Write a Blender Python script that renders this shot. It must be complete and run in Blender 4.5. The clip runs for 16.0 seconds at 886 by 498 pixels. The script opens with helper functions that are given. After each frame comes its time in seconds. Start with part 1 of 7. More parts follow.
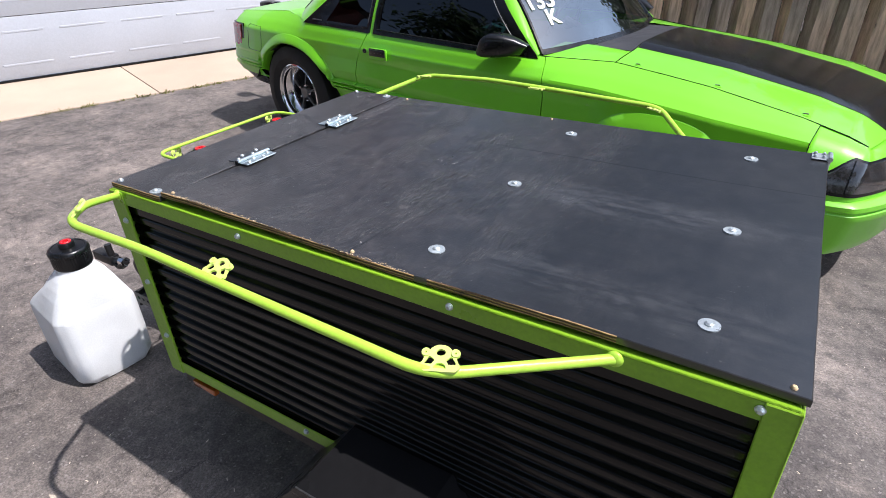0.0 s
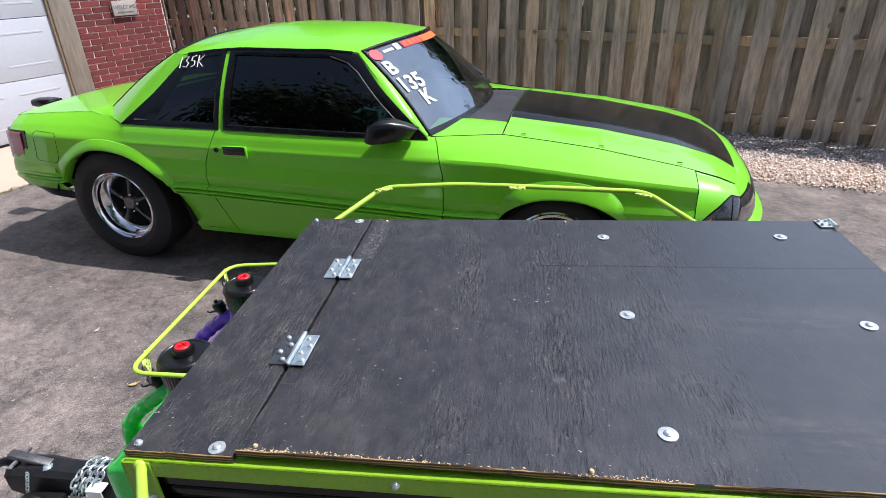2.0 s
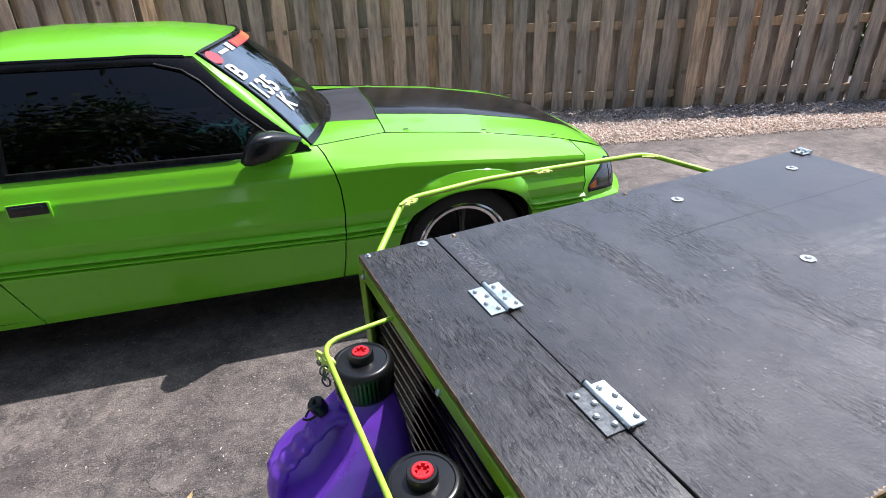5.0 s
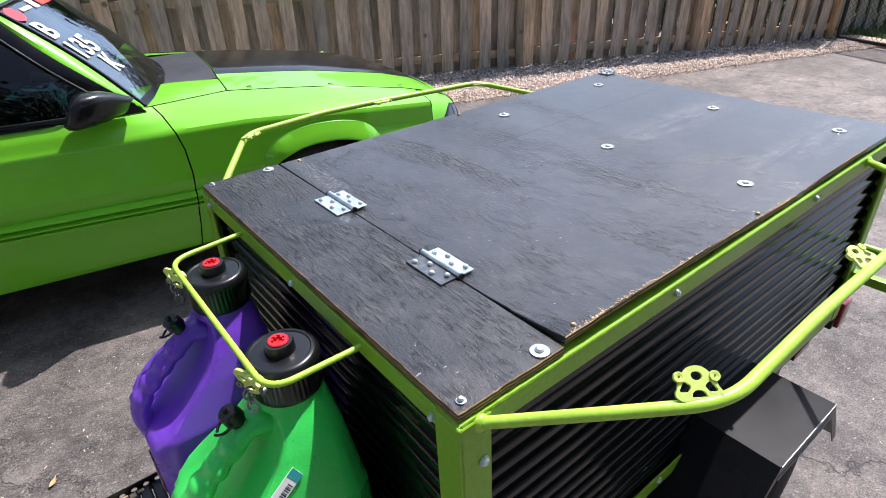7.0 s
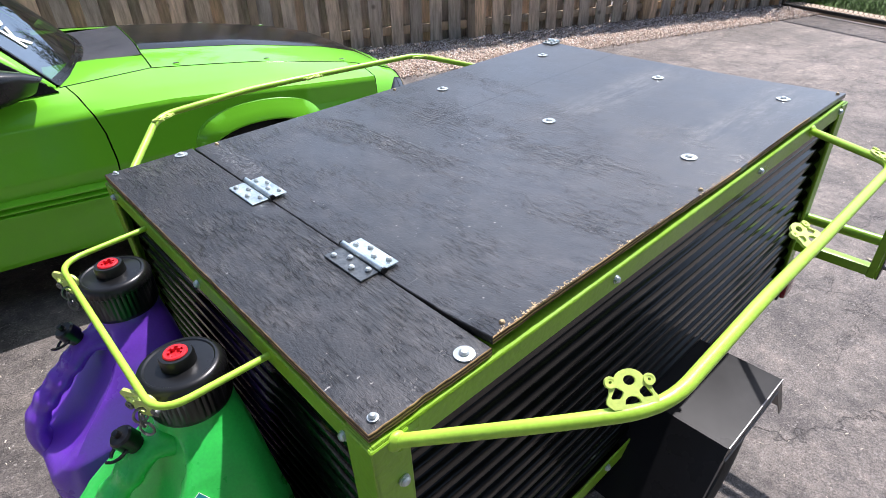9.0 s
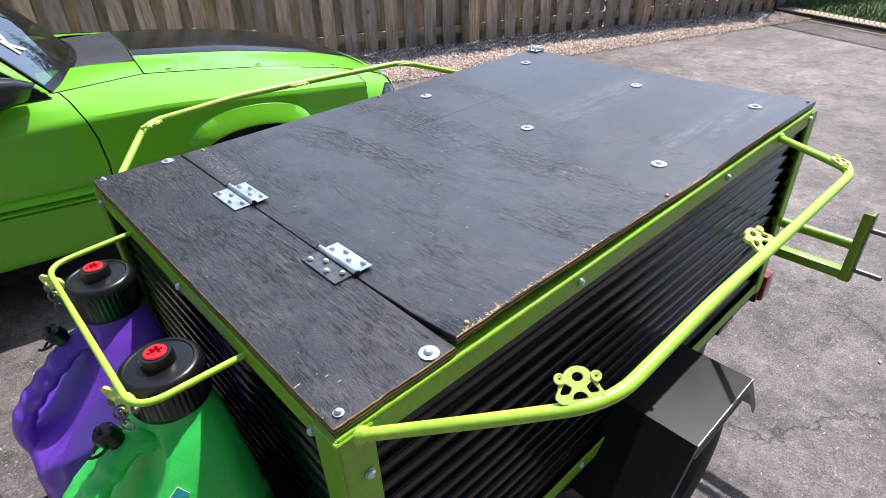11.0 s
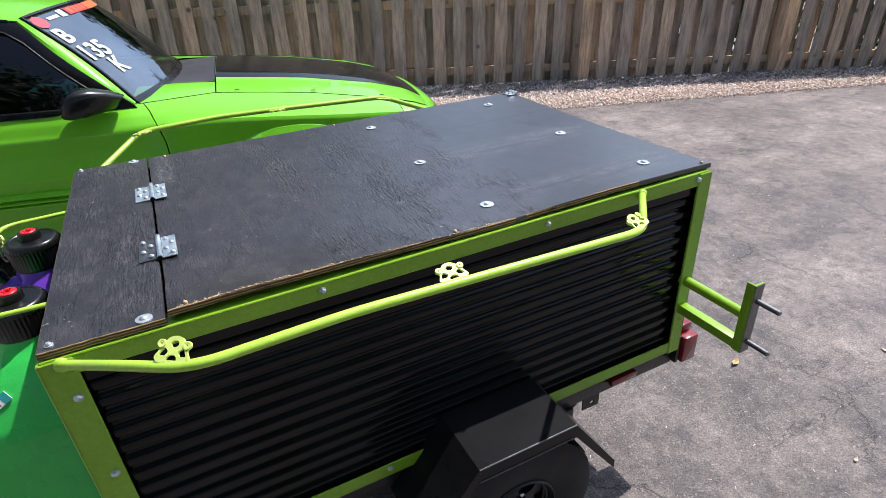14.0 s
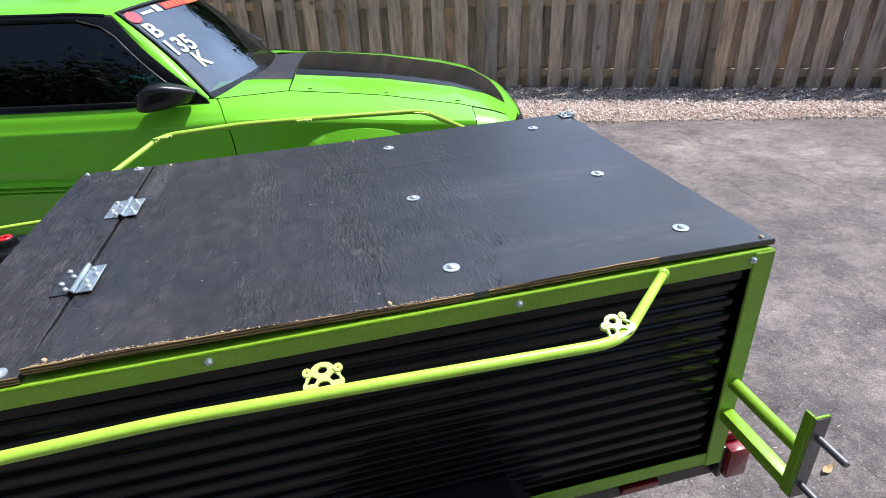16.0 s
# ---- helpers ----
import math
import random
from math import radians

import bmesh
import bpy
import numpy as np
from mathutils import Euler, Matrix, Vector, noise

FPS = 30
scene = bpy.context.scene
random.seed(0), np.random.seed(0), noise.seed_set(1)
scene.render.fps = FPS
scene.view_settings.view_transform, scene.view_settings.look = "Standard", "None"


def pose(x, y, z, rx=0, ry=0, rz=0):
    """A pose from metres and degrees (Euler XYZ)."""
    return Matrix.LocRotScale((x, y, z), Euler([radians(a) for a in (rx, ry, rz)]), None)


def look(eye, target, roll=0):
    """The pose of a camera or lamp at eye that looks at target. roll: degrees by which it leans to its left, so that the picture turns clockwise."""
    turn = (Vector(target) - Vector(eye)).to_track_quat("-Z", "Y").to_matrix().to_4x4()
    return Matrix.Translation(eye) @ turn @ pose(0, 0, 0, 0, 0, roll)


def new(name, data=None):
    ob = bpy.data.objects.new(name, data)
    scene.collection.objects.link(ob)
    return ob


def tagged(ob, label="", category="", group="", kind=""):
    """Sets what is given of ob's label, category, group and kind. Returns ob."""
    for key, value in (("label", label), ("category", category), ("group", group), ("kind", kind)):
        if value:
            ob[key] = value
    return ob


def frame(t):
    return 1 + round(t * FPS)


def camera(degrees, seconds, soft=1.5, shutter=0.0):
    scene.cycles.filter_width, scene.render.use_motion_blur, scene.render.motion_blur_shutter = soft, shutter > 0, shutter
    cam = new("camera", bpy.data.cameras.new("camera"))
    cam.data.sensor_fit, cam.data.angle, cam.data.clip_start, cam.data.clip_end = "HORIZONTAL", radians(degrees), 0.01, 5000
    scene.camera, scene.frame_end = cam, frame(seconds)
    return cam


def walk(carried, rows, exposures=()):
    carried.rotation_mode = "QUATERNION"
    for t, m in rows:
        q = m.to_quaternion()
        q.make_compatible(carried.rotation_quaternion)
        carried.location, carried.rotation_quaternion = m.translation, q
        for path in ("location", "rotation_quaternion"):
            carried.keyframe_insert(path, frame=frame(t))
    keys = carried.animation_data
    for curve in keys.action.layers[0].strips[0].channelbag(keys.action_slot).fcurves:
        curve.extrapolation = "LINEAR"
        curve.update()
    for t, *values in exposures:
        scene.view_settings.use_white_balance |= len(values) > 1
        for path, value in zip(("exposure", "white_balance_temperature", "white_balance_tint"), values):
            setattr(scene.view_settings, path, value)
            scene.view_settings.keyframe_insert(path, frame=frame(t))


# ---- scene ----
cam = camera(76.5, 16.0, soft=0.55)
PATH = [
    (0, (1.271, -0.618, 1.487), (0.368, 0.841, 0.459), -0.6),
    (0.5, (1.142, -0.568, 1.467), (0.352, 0.955, 0.44), -0.8),
    (1, (0.93, -0.549, 1.461), (0.296, 1.063, 0.461), -1.0),
    (1.5, (0.758, -0.59, 1.488), (0.308, 1.115, 0.544), -1.3),
    (1.8, (0.635, -0.619, 1.551), (0.309, 1.131, 0.639), -1.35),
    (2, (0.576, -0.57, 1.617), (0.332, 1.199, 0.717), -1.5),
    (2.2, (0.535, -0.505, 1.647), (0.37, 1.285, 0.77), -1.4),
    (2.5, (0.468, -0.355, 1.664), (0.411, 1.451, 0.806), -1.4),
    (2.8, (0.394, -0.234, 1.674), (0.439, 1.581, 0.833), -1.4),
    (3, (0.332, -0.198, 1.68), (0.444, 1.615, 0.843), -1.4),
    (3.2, (0.268, -0.19, 1.678), (0.439, 1.621, 0.849), -1.6),
    (5.3, (-0.395, -0.221, 1.508), (0.399, 1.369, 0.591), -1.6),
    (5.5, (-0.465, -0.267, 1.492), (0.385, 1.29, 0.569), -1.7),
    (5.8, (-0.484, -0.338, 1.47), (0.431, 1.177, 0.54), -1.85),
    (6, (-0.465, -0.374, 1.468), (0.492, 1.109, 0.528), -1.7),
    (6.2, (-0.439, -0.389, 1.465), (0.567, 1.059, 0.52), -1.7),
    (6.5, (-0.368, -0.402, 1.459), (0.655, 1.028, 0.506), -1.7),
    (7, (-0.298, -0.361, 1.433), (0.763, 1.025, 0.456), -1.7),
    (7.5, (-0.254, -0.321, 1.419), (0.841, 1.02, 0.418), -1.6),
    (8, (-0.223, -0.327, 1.415), (0.897, 0.976, 0.39), -1.4),
    (8.5, (-0.206, -0.336, 1.412), (0.92, 0.946, 0.369), -1.4),
    (9, (-0.201, -0.337, 1.41), (0.929, 0.932, 0.356), -1.6),
    (9.2, (-0.193, -0.348, 1.41), (0.937, 0.922, 0.356), -1.5),
    (11.3, (-0.19, -0.384, 1.429), (0.951, 0.885, 0.386), -1.5),
    (11.5, (-0.186, -0.379, 1.428), (0.943, 0.903, 0.389), -1.5),
    (12, (-0.16, -0.394, 1.425), (0.926, 0.943, 0.409), -1.5),
    (12.5, (-0.149, -0.537, 1.441), (0.886, 0.864, 0.457), -1.6),
    (13, (-0.089, -0.695, 1.483), (0.872, 0.767, 0.514), -1.7),
    (13.5, (0.017, -0.786, 1.483), (0.885, 0.736, 0.519), -1.7),
    (14, (0.241, -0.861, 1.474), (1.017, 0.719, 0.525), -1.6),
    (14.5, (0.3, -0.883, 1.478), (0.993, 0.739, 0.535), -1.6),
    (15, (0.332, -0.781, 1.487), (0.937, 0.87, 0.535), -1.6),
    (15.5, (0.427, -0.706, 1.48), (0.921, 0.978, 0.522), -1.8),
    (16, (0.625, -0.729, 1.479), (0.999, 0.987, 0.522), -2.0),
]
walk(cam, [(t, look(eye, target, roll)) for t, eye, target, roll in PATH], exposures=[(0.0, 0.65, 6300, 16), (3.0, 0.65, 6300, 16), (6.5, 0.77, 6300, 16), (9.5, 0.79, 6280, 16), (13.0, 0.66, 6250, 16), (15.0, 0.63, 6180, 16), (16.0, 0.70, 6080, 16)])

# ---- world and sun ----
SUN_DIR = Vector((0.53, 0.11, 0.98)).normalized()
world = bpy.data.worlds.new("sky")
scene.world = world
world.use_nodes = True
wn = world.node_tree
sky = wn.nodes.new("ShaderNodeTexSky")
sky.sky_type, sky.sun_disc = "NISHITA", False
sky.sun_elevation = math.asin(SUN_DIR.z)
sky.sun_rotation = math.atan2(SUN_DIR.x, SUN_DIR.y)
sky.air_density, sky.dust_density, sky.ozone_density = 1.0, 2.0, 1.0
bg = wn.nodes["Background"]
bg.inputs["Strength"].default_value = 0.108
# thin bright summer haze, drifting from clear to milky
drift = wn.nodes.new("ShaderNodeTexNoise")
drift.inputs["Scale"].default_value, drift.inputs["Detail"].default_value, drift.inputs["Roughness"].default_value = 1.7, 6, 0.6
where = wn.nodes.new("ShaderNodeTexCoord")
wn.links.new(where.outputs["Generated"], drift.inputs["Vector"])
veil = wn.nodes.new("ShaderNodeMapRange")
veil.inputs["From Min"].default_value, veil.inputs["From Max"].default_value = 0.36, 0.66
veil.inputs["To Min"].default_value, veil.inputs["To Max"].default_value = 0.16, 0.62
wn.links.new(drift.outputs[0], veil.inputs["Value"])
haze = wn.nodes.new("ShaderNodeMix")
haze.data_type = "RGBA"
haze.inputs[7].default_value = (4.6, 5.8, 7.4, 1)
wn.links.new(veil.outputs[0], haze.inputs[0])
wn.links.new(sky.outputs[0], haze.inputs[6])
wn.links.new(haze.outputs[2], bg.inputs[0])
# glow added low on the sun's side, brightening what lid and windscreen reflect
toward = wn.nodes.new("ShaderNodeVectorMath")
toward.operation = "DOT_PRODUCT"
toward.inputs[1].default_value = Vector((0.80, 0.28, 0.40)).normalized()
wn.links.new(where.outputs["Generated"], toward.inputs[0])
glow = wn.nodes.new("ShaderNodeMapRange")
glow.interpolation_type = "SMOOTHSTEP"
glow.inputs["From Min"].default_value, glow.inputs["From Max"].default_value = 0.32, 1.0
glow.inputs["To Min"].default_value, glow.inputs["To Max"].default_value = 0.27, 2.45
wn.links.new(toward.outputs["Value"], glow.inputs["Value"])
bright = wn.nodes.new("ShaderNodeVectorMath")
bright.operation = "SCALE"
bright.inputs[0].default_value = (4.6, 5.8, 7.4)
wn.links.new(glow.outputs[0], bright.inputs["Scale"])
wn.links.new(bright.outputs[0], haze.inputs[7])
sun_data = bpy.data.lights.new("sun", "SUN")
sun_data.energy, sun_data.angle, sun_data.color = 4.1, radians(0.6), (1.0, 0.965, 0.915)
sun = new("sun", sun_data)
sun.matrix_world = look(SUN_DIR * 30, (0, 0, 0))


# ---- materials ----
def socket(nt, kind, **values):
    n = nt.nodes.new(kind)
    for k, v in values.items():
        n.inputs[k.replace("_", " ")].default_value = v
    return n


def noise_node(nt, scale, detail=4, rough=0.55, coords=None, stretch=None):
    n = nt.nodes.new("ShaderNodeTexNoise")
    n.inputs["Scale"].default_value, n.inputs["Detail"].default_value, n.inputs["Roughness"].default_value = scale, detail, rough
    tc = nt.nodes.new("ShaderNodeTexCoord")
    src = tc.outputs["Object"]
    if stretch:
        mp = nt.nodes.new("ShaderNodeMapping")
        mp.inputs["Scale"].default_value = stretch
        nt.links.new(src, mp.inputs[0])
        src = mp.outputs[0]
    nt.links.new(src, n.inputs["Vector"])
    return n


def ramp_node(nt, src, stops):
    r = nt.nodes.new("ShaderNodeValToRGB")
    els = r.color_ramp.elements
    while len(els) < len(stops):
        els.new(0.5)
    for e, (p, c) in zip(els, stops):
        e.position, e.color = p, (*c, 1) if len(c) == 3 else c
    nt.links.new(src, r.inputs[0])
    return r


def mix_node(nt, a, b, fac, mode="MIX"):
    m = nt.nodes.new("ShaderNodeMix")
    m.data_type, m.blend_type = "RGBA", mode
    for sock, v in ((m.inputs[6], a), (m.inputs[7], b), (m.inputs[0], fac)):
        if isinstance(v, (int, float)):
            sock.default_value = v
        elif isinstance(v, tuple):
            sock.default_value = (*v, 1)
        else:
            nt.links.new(v, sock)
    return m.outputs[2]


def scaled(c, k):
    return tuple(min(1, x * k) for x in c)


def bump_node(nt, bsdf, height, dist, strength=1.0):
    b = nt.nodes.new("ShaderNodeBump")
    b.inputs["Strength"].default_value, b.inputs["Distance"].default_value = strength, dist
    nt.links.new(height, b.inputs["Height"])
    nt.links.new(b.outputs[0], bsdf.inputs["Normal"])


def plain(name, color, rough=0.5, metal=0.0, var=0.12, big=3.0, fine=60.0, bump=0.0, coat=0.0, rough_var=0.1, stretch=None, each=0.0):
    """A surface of one base colour with variation at two scales, fine relief and uneven gloss."""
    m = bpy.data.materials.new(name)
    m.use_nodes = True
    nt = m.node_tree
    p = nt.nodes["Principled BSDF"]
    a, b = noise_node(nt, big, 5, stretch=stretch), noise_node(nt, fine, 3, stretch=stretch)
    ra = ramp_node(nt, a.outputs[0], [(0.3, scaled(color, 1 - var)), (0.7, scaled(color, 1 + var))])
    rb = ramp_node(nt, b.outputs[0], [(0.3, (1 - var,) * 3), (0.7, (1 + var * 0.6,) * 3)])
    col = mix_node(nt, ra.outputs[0], rb.outputs[0], 1.0, "MULTIPLY")
    if each:
        oi = nt.nodes.new("ShaderNodeObjectInfo")
        ro = ramp_node(nt, oi.outputs["Random"], [(0.0, (1 - each,) * 3), (0.5, (1 - each * 0.2, 1 - each * 0.25, 1 - each * 0.3)), (1.0, (1 + each, 1 + each * 0.9, 1 + each * 0.8))])
        col = mix_node(nt, col, ro.outputs[0], 1.0, "MULTIPLY")
    nt.links.new(col, p.inputs["Base Color"])
    rr = ramp_node(nt, a.outputs[0], [(0.3, (max(0.02, rough - rough_var),) * 3), (0.7, (min(1, rough + rough_var),) * 3)])
    nt.links.new(rr.outputs[0], p.inputs["Roughness"])
    p.inputs["Metallic"].default_value = metal
    p.inputs["Coat Weight"].default_value = coat
    p.inputs["Coat Roughness"].default_value = 0.06
    if bump:
        bump_node(nt, p, b.outputs[0], bump)
    return m


def axis_ramp(nt, axis, stops, wobble=0.0, scale=5.0):
    """A grey mask along one object axis, with a wandering edge."""
    tc = nt.nodes.new("ShaderNodeTexCoord")
    sep = nt.nodes.new("ShaderNodeSeparateXYZ")
    nt.links.new(tc.outputs["Object"], sep.inputs[0])
    n = noise_node(nt, scale, 4, 0.6)
    ma = nt.nodes.new("ShaderNodeMath")
    ma.operation = "MULTIPLY_ADD"
    nt.links.new(n.outputs[0], ma.inputs[0])
    ma.inputs[1].default_value = wobble
    nt.links.new(sep.outputs["XYZ".index(axis)], ma.inputs[2])
    off = nt.nodes.new("ShaderNodeMath")
    off.operation = "SUBTRACT"
    nt.links.new(ma.outputs[0], off.inputs[0])
    off.inputs[1].default_value = wobble * 0.5
    lo, hi = stops[0][0], stops[-1][0]
    mr = nt.nodes.new("ShaderNodeMapRange")
    mr.inputs["From Min"].default_value, mr.inputs["From Max"].default_value = lo, hi
    nt.links.new(off.outputs[0], mr.inputs["Value"])
    return ramp_node(nt, mr.outputs[0], [((p - lo) / (hi - lo), (v,) * 3) for p, v in stops]).outputs[0]


def asphalt_material():
    m = bpy.data.materials.new("asphalt")
    m.use_nodes = True
    nt = m.node_tree
    p = nt.nodes["Principled BSDF"]
    def times(a, b):
        return mix_node(nt, a, b, 1.0, "MULTIPLY")
    tc = nt.nodes.new("ShaderNodeTexCoord")
    big, mid, fine = noise_node(nt, 0.55, 6, 0.6), noise_node(nt, 3.4, 7, 0.68), noise_node(nt, 140, 3, 0.65)
    base = ramp_node(nt, big.outputs[0], [(0.36, (0.094, 0.084, 0.078)), (0.50, (0.130, 0.116, 0.108)), (0.66, (0.196, 0.174, 0.161))])
    midr = ramp_node(nt, mid.outputs[0], [(0.38, (0.62, 0.61, 0.62)), (0.48, (0.96, 0.95, 0.94)), (0.54, (1.06, 1.04, 1.02)), (0.64, (1.40, 1.36, 1.31))])
    col = times(base.outputs[0], midr.outputs[0])
    # worn aggregate: coarse and fine grit
    rough = noise_node(nt, 19, 9, 0.82)
    rg = ramp_node(nt, rough.outputs[0], [(0.36, (0.58, 0.57, 0.57)), (0.5, (1.0,) * 3), (0.64, (1.46, 1.42, 1.38))])
    col = times(col, rg.outputs[0])
    fr = ramp_node(nt, fine.outputs[0], [(0.36, (0.60,) * 3), (0.5, (1.0,) * 3), (0.66, (1.50,) * 3)])
    col = mix_node(nt, col, fr.outputs[0], 0.85, "MULTIPLY")
    # oily dark blots and sandy bleached patches
    blot = ramp_node(nt, noise_node(nt, 5.5, 8, 0.74).outputs[0], [(0.55, (0,) * 3), (0.62, (0.55,) * 3), (0.74, (0.85,) * 3)])
    col = mix_node(nt, col, (0.060, 0.055, 0.053), blot.outputs[0])
    sand = ramp_node(nt, noise_node(nt, 2.6, 9, 0.78).outputs[0], [(0.54, (0,) * 3), (0.66, (0.60,) * 3)])
    col = mix_node(nt, col, (0.225, 0.199, 0.182), sand.outputs[0])
    # long dark stains where the drive drains towards its open end
    drain = ramp_node(nt, noise_node(nt, 1.1, 7, 0.68, stretch=(0.45, 1.7, 1.0)).outputs[0], [(0.52, (0,) * 3), (0.64, (0.55,) * 3)])
    col = mix_node(nt, col, (0.075, 0.069, 0.066), times(drain.outputs[0], axis_ramp(nt, "X", [(1.2, 0.0), (2.6, 1.0), (8.0, 1.0)], 0.8, 0.9)))
    # paler towards the open end: worn surface, plus sunward glare put into the colour
    pale = axis_ramp(nt, "X", [(-2.0, 0.35), (0.0, 0.15), (1.6, 0.05), (3.4, 0.5), (6.0, 1.0)], 1.6, 0.7)
    col = mix_node(nt, col, times(col, (1.22, 1.17, 1.14)), pale)
    # stone flecks
    v2 = nt.nodes.new("ShaderNodeTexVoronoi")
    v2.inputs["Scale"].default_value = 150
    nt.links.new(tc.outputs["Object"], v2.inputs["Vector"])
    fl = ramp_node(nt, v2.outputs["Color"], [(0.80, (0, 0, 0)), (0.94, (0.55, 0.55, 0.55))])
    col = mix_node(nt, col, (0.34, 0.31, 0.29), fl.outputs[0])
    # cracks: long wandering lines, a coarse net, and a close alligator net by the garage end
    warp = noise_node(nt, 2.2, 6, 0.72)
    add = nt.nodes.new("ShaderNodeVectorMath")
    add.operation = "MULTIPLY_ADD"
    nt.links.new(warp.outputs["Color"], add.inputs[0])
    add.inputs[1].default_value = (0.55, 0.55, 0.0)
    nt.links.new(tc.outputs["Object"], add.inputs[2])
    crackle = None
    zone = axis_ramp(nt, "X", [(-0.9, 1.0), (0.6, 0.65), (1.6, 0.12)], 0.8, 1.0)
    for scale, width, amount, gate, near in ((0.75, 0.0045, 0.9, 0.40, False), (2.0, 0.0055, 0.7, 0.47, False), (6.0, 0.022, 0.70, 0.45, True), (13.0, 0.036, 0.55, 0.48, True)):
        v = nt.nodes.new("ShaderNodeTexVoronoi")
        v.feature = "DISTANCE_TO_EDGE"
        v.inputs["Scale"].default_value = scale
        nt.links.new(add.outputs[0], v.inputs["Vector"])
        line = ramp_node(nt, v.outputs["Distance"], [(0.0, (0.75,) * 3), (width * 0.4, (0.55,) * 3), (width, (0, 0, 0))])
        where = noise_node(nt, 1.1 * scale ** 0.5, 4)
        g = ramp_node(nt, where.outputs[0], [(gate, (0, 0, 0)), (gate + 0.10, (amount,) * 3)])
        fac = times(line.outputs[0], g.outputs[0])
        if near:
            fac = times(fac, zone)
        crackle = fac if crackle is None else mix_node(nt, crackle, fac, 1.0, "LIGHTEN")
    col = mix_node(nt, col, (0.034, 0.031, 0.030), crackle)
    nt.links.new(col, p.inputs["Base Color"])
    p.inputs["Roughness"].default_value = 0.64
    p.inputs["Specular IOR Level"].default_value = 0.4
    h = mix_node(nt, fine.outputs[0], rough.outputs[0], 0.6)
    h = mix_node(nt, h, crackle, 0.5, "SUBTRACT")
    bump_node(nt, p, h, 0.0095)
    return m


def lid_material():
    m = bpy.data.materials.new("black_painted_plywood")
    m.use_nodes = True
    nt = m.node_tree
    p = nt.nodes["Principled BSDF"]
    def times(a, b):
        return mix_node(nt, a, b, 1.0, "MULTIPLY")
    big, mid, small = noise_node(nt, 2.6, 6, 0.62), noise_node(nt, 5.2, 8, 0.72), noise_node(nt, 34, 5, 0.7)
    # short cracks along the veneer's grain, in patches and in bands across the lid
    grain = noise_node(nt, 44, 5, 0.62, stretch=(4.2, 0.8, 1.0))
    cracks = ramp_node(nt, grain.outputs[0], [(0.36, (1.0,) * 3), (0.47, (0,) * 3)]).outputs[0]
    raised = ramp_node(nt, grain.outputs[0], [(0.52, (0,) * 3), (0.60, (1.0,) * 3)]).outputs[0]
    patch = ramp_node(nt, noise_node(nt, 7, 6, 0.72, stretch=(1.5, 0.8, 1.0)).outputs[0], [(0.44, (0.10,) * 3), (0.60, (1.0,) * 3)]).outputs[0]
    worn = axis_ramp(nt, "X", [(0.0, 0.75), (0.16, 0.80), (0.22, 0.38), (0.43, 0.30), (0.475, 1.0), (0.505, 1.0), (0.545, 0.30), (0.60, 0.35), (0.64, 1.0), (0.68, 1.0), (0.73, 0.40), (0.80, 0.35), (0.93, 0.50), (0.985, 0.10), (1.4, 0.06)], 0.10, 4)
    open_grain = times(patch, worn)
    base = ramp_node(nt, big.outputs[0], [(0.3, (0.0066, 0.0064, 0.0066)), (0.7, (0.0138, 0.0132, 0.0132))])
    # greyer front: worn paint, plus reflected sky put into the base colour
    fade_and_sheen = axis_ramp(nt, "X", [(0.0, 0.50), (0.20, 0.50), (0.34, 0.62), (0.60, 0.45), (0.90, 0.30), (1.0, 0.0)], 0.25, 3)
    col = mix_node(nt, base.outputs[0], (0.037, 0.0355, 0.0355), fade_and_sheen)
    # brownish rubbed blotches
    blotch = ramp_node(nt, noise_node(nt, 9, 8, 0.75).outputs[0], [(0.46, (0,) * 3), (0.62, (0.8,) * 3)]).outputs[0]
    col = mix_node(nt, col, (0.052, 0.046, 0.044), times(blotch, fade_and_sheen))
    col = mix_node(nt, col, (0.098, 0.094, 0.090), times(times(raised, open_grain), (0.55,) * 3))
    col = mix_node(nt, col, (0.004, 0.004, 0.0045), times(cracks, open_grain))
    mottle = ramp_node(nt, noise_node(nt, 20, 9, 0.80, stretch=(1.4, 0.8, 1.0)).outputs[0], [(0.36, (0.55,) * 3), (0.5, (0.95,) * 3), (0.64, (1.5,) * 3)]).outputs[0]
    col = times(col, mottle)
    # long rub marks across the rear corner; pale tint paints in their glare
    rub_n = noise_node(nt, 9, 8, 0.78, stretch=(0.8, 5.0, 1.0))
    rub_glare = ramp_node(nt, rub_n.outputs[0], [(0.42, (0,) * 3), (0.56, (1.0,) * 3)]).outputs[0]
    rub_glare = times(times(rub_glare, axis_ramp(nt, "X", [(0.78, 0.0), (0.98, 1.0), (1.3, 0.8), (1.4, 0.3)], 0.2, 5)), axis_ramp(nt, "Y", [(0.02, 0.15), (0.07, 1.0), (0.13, 1.0), (0.17, 0.12), (0.34, 0.08), (0.385, 0.9), (0.44, 0.9), (0.50, 0.06), (0.6, 0.03)], 0.05, 6))
    speckle = ramp_node(nt, small.outputs[0], [(0.40, (0.25,) * 3), (0.62, (1.0,) * 3)]).outputs[0]
    col = mix_node(nt, col, (0.015, 0.015, 0.016), times(rub_glare, speckle))
    # scuffed strip beside the hinges
    strip_m = times(axis_ramp(nt, "X", [(0.186, 0.0), (0.196, 1.0), (0.226, 0.9), (0.240, 0.0)], 0.012, 14), axis_ramp(nt, "Y", [(0.60, 0.0), (0.68, 1.0), (0.87, 0.8)], 0.08, 8))
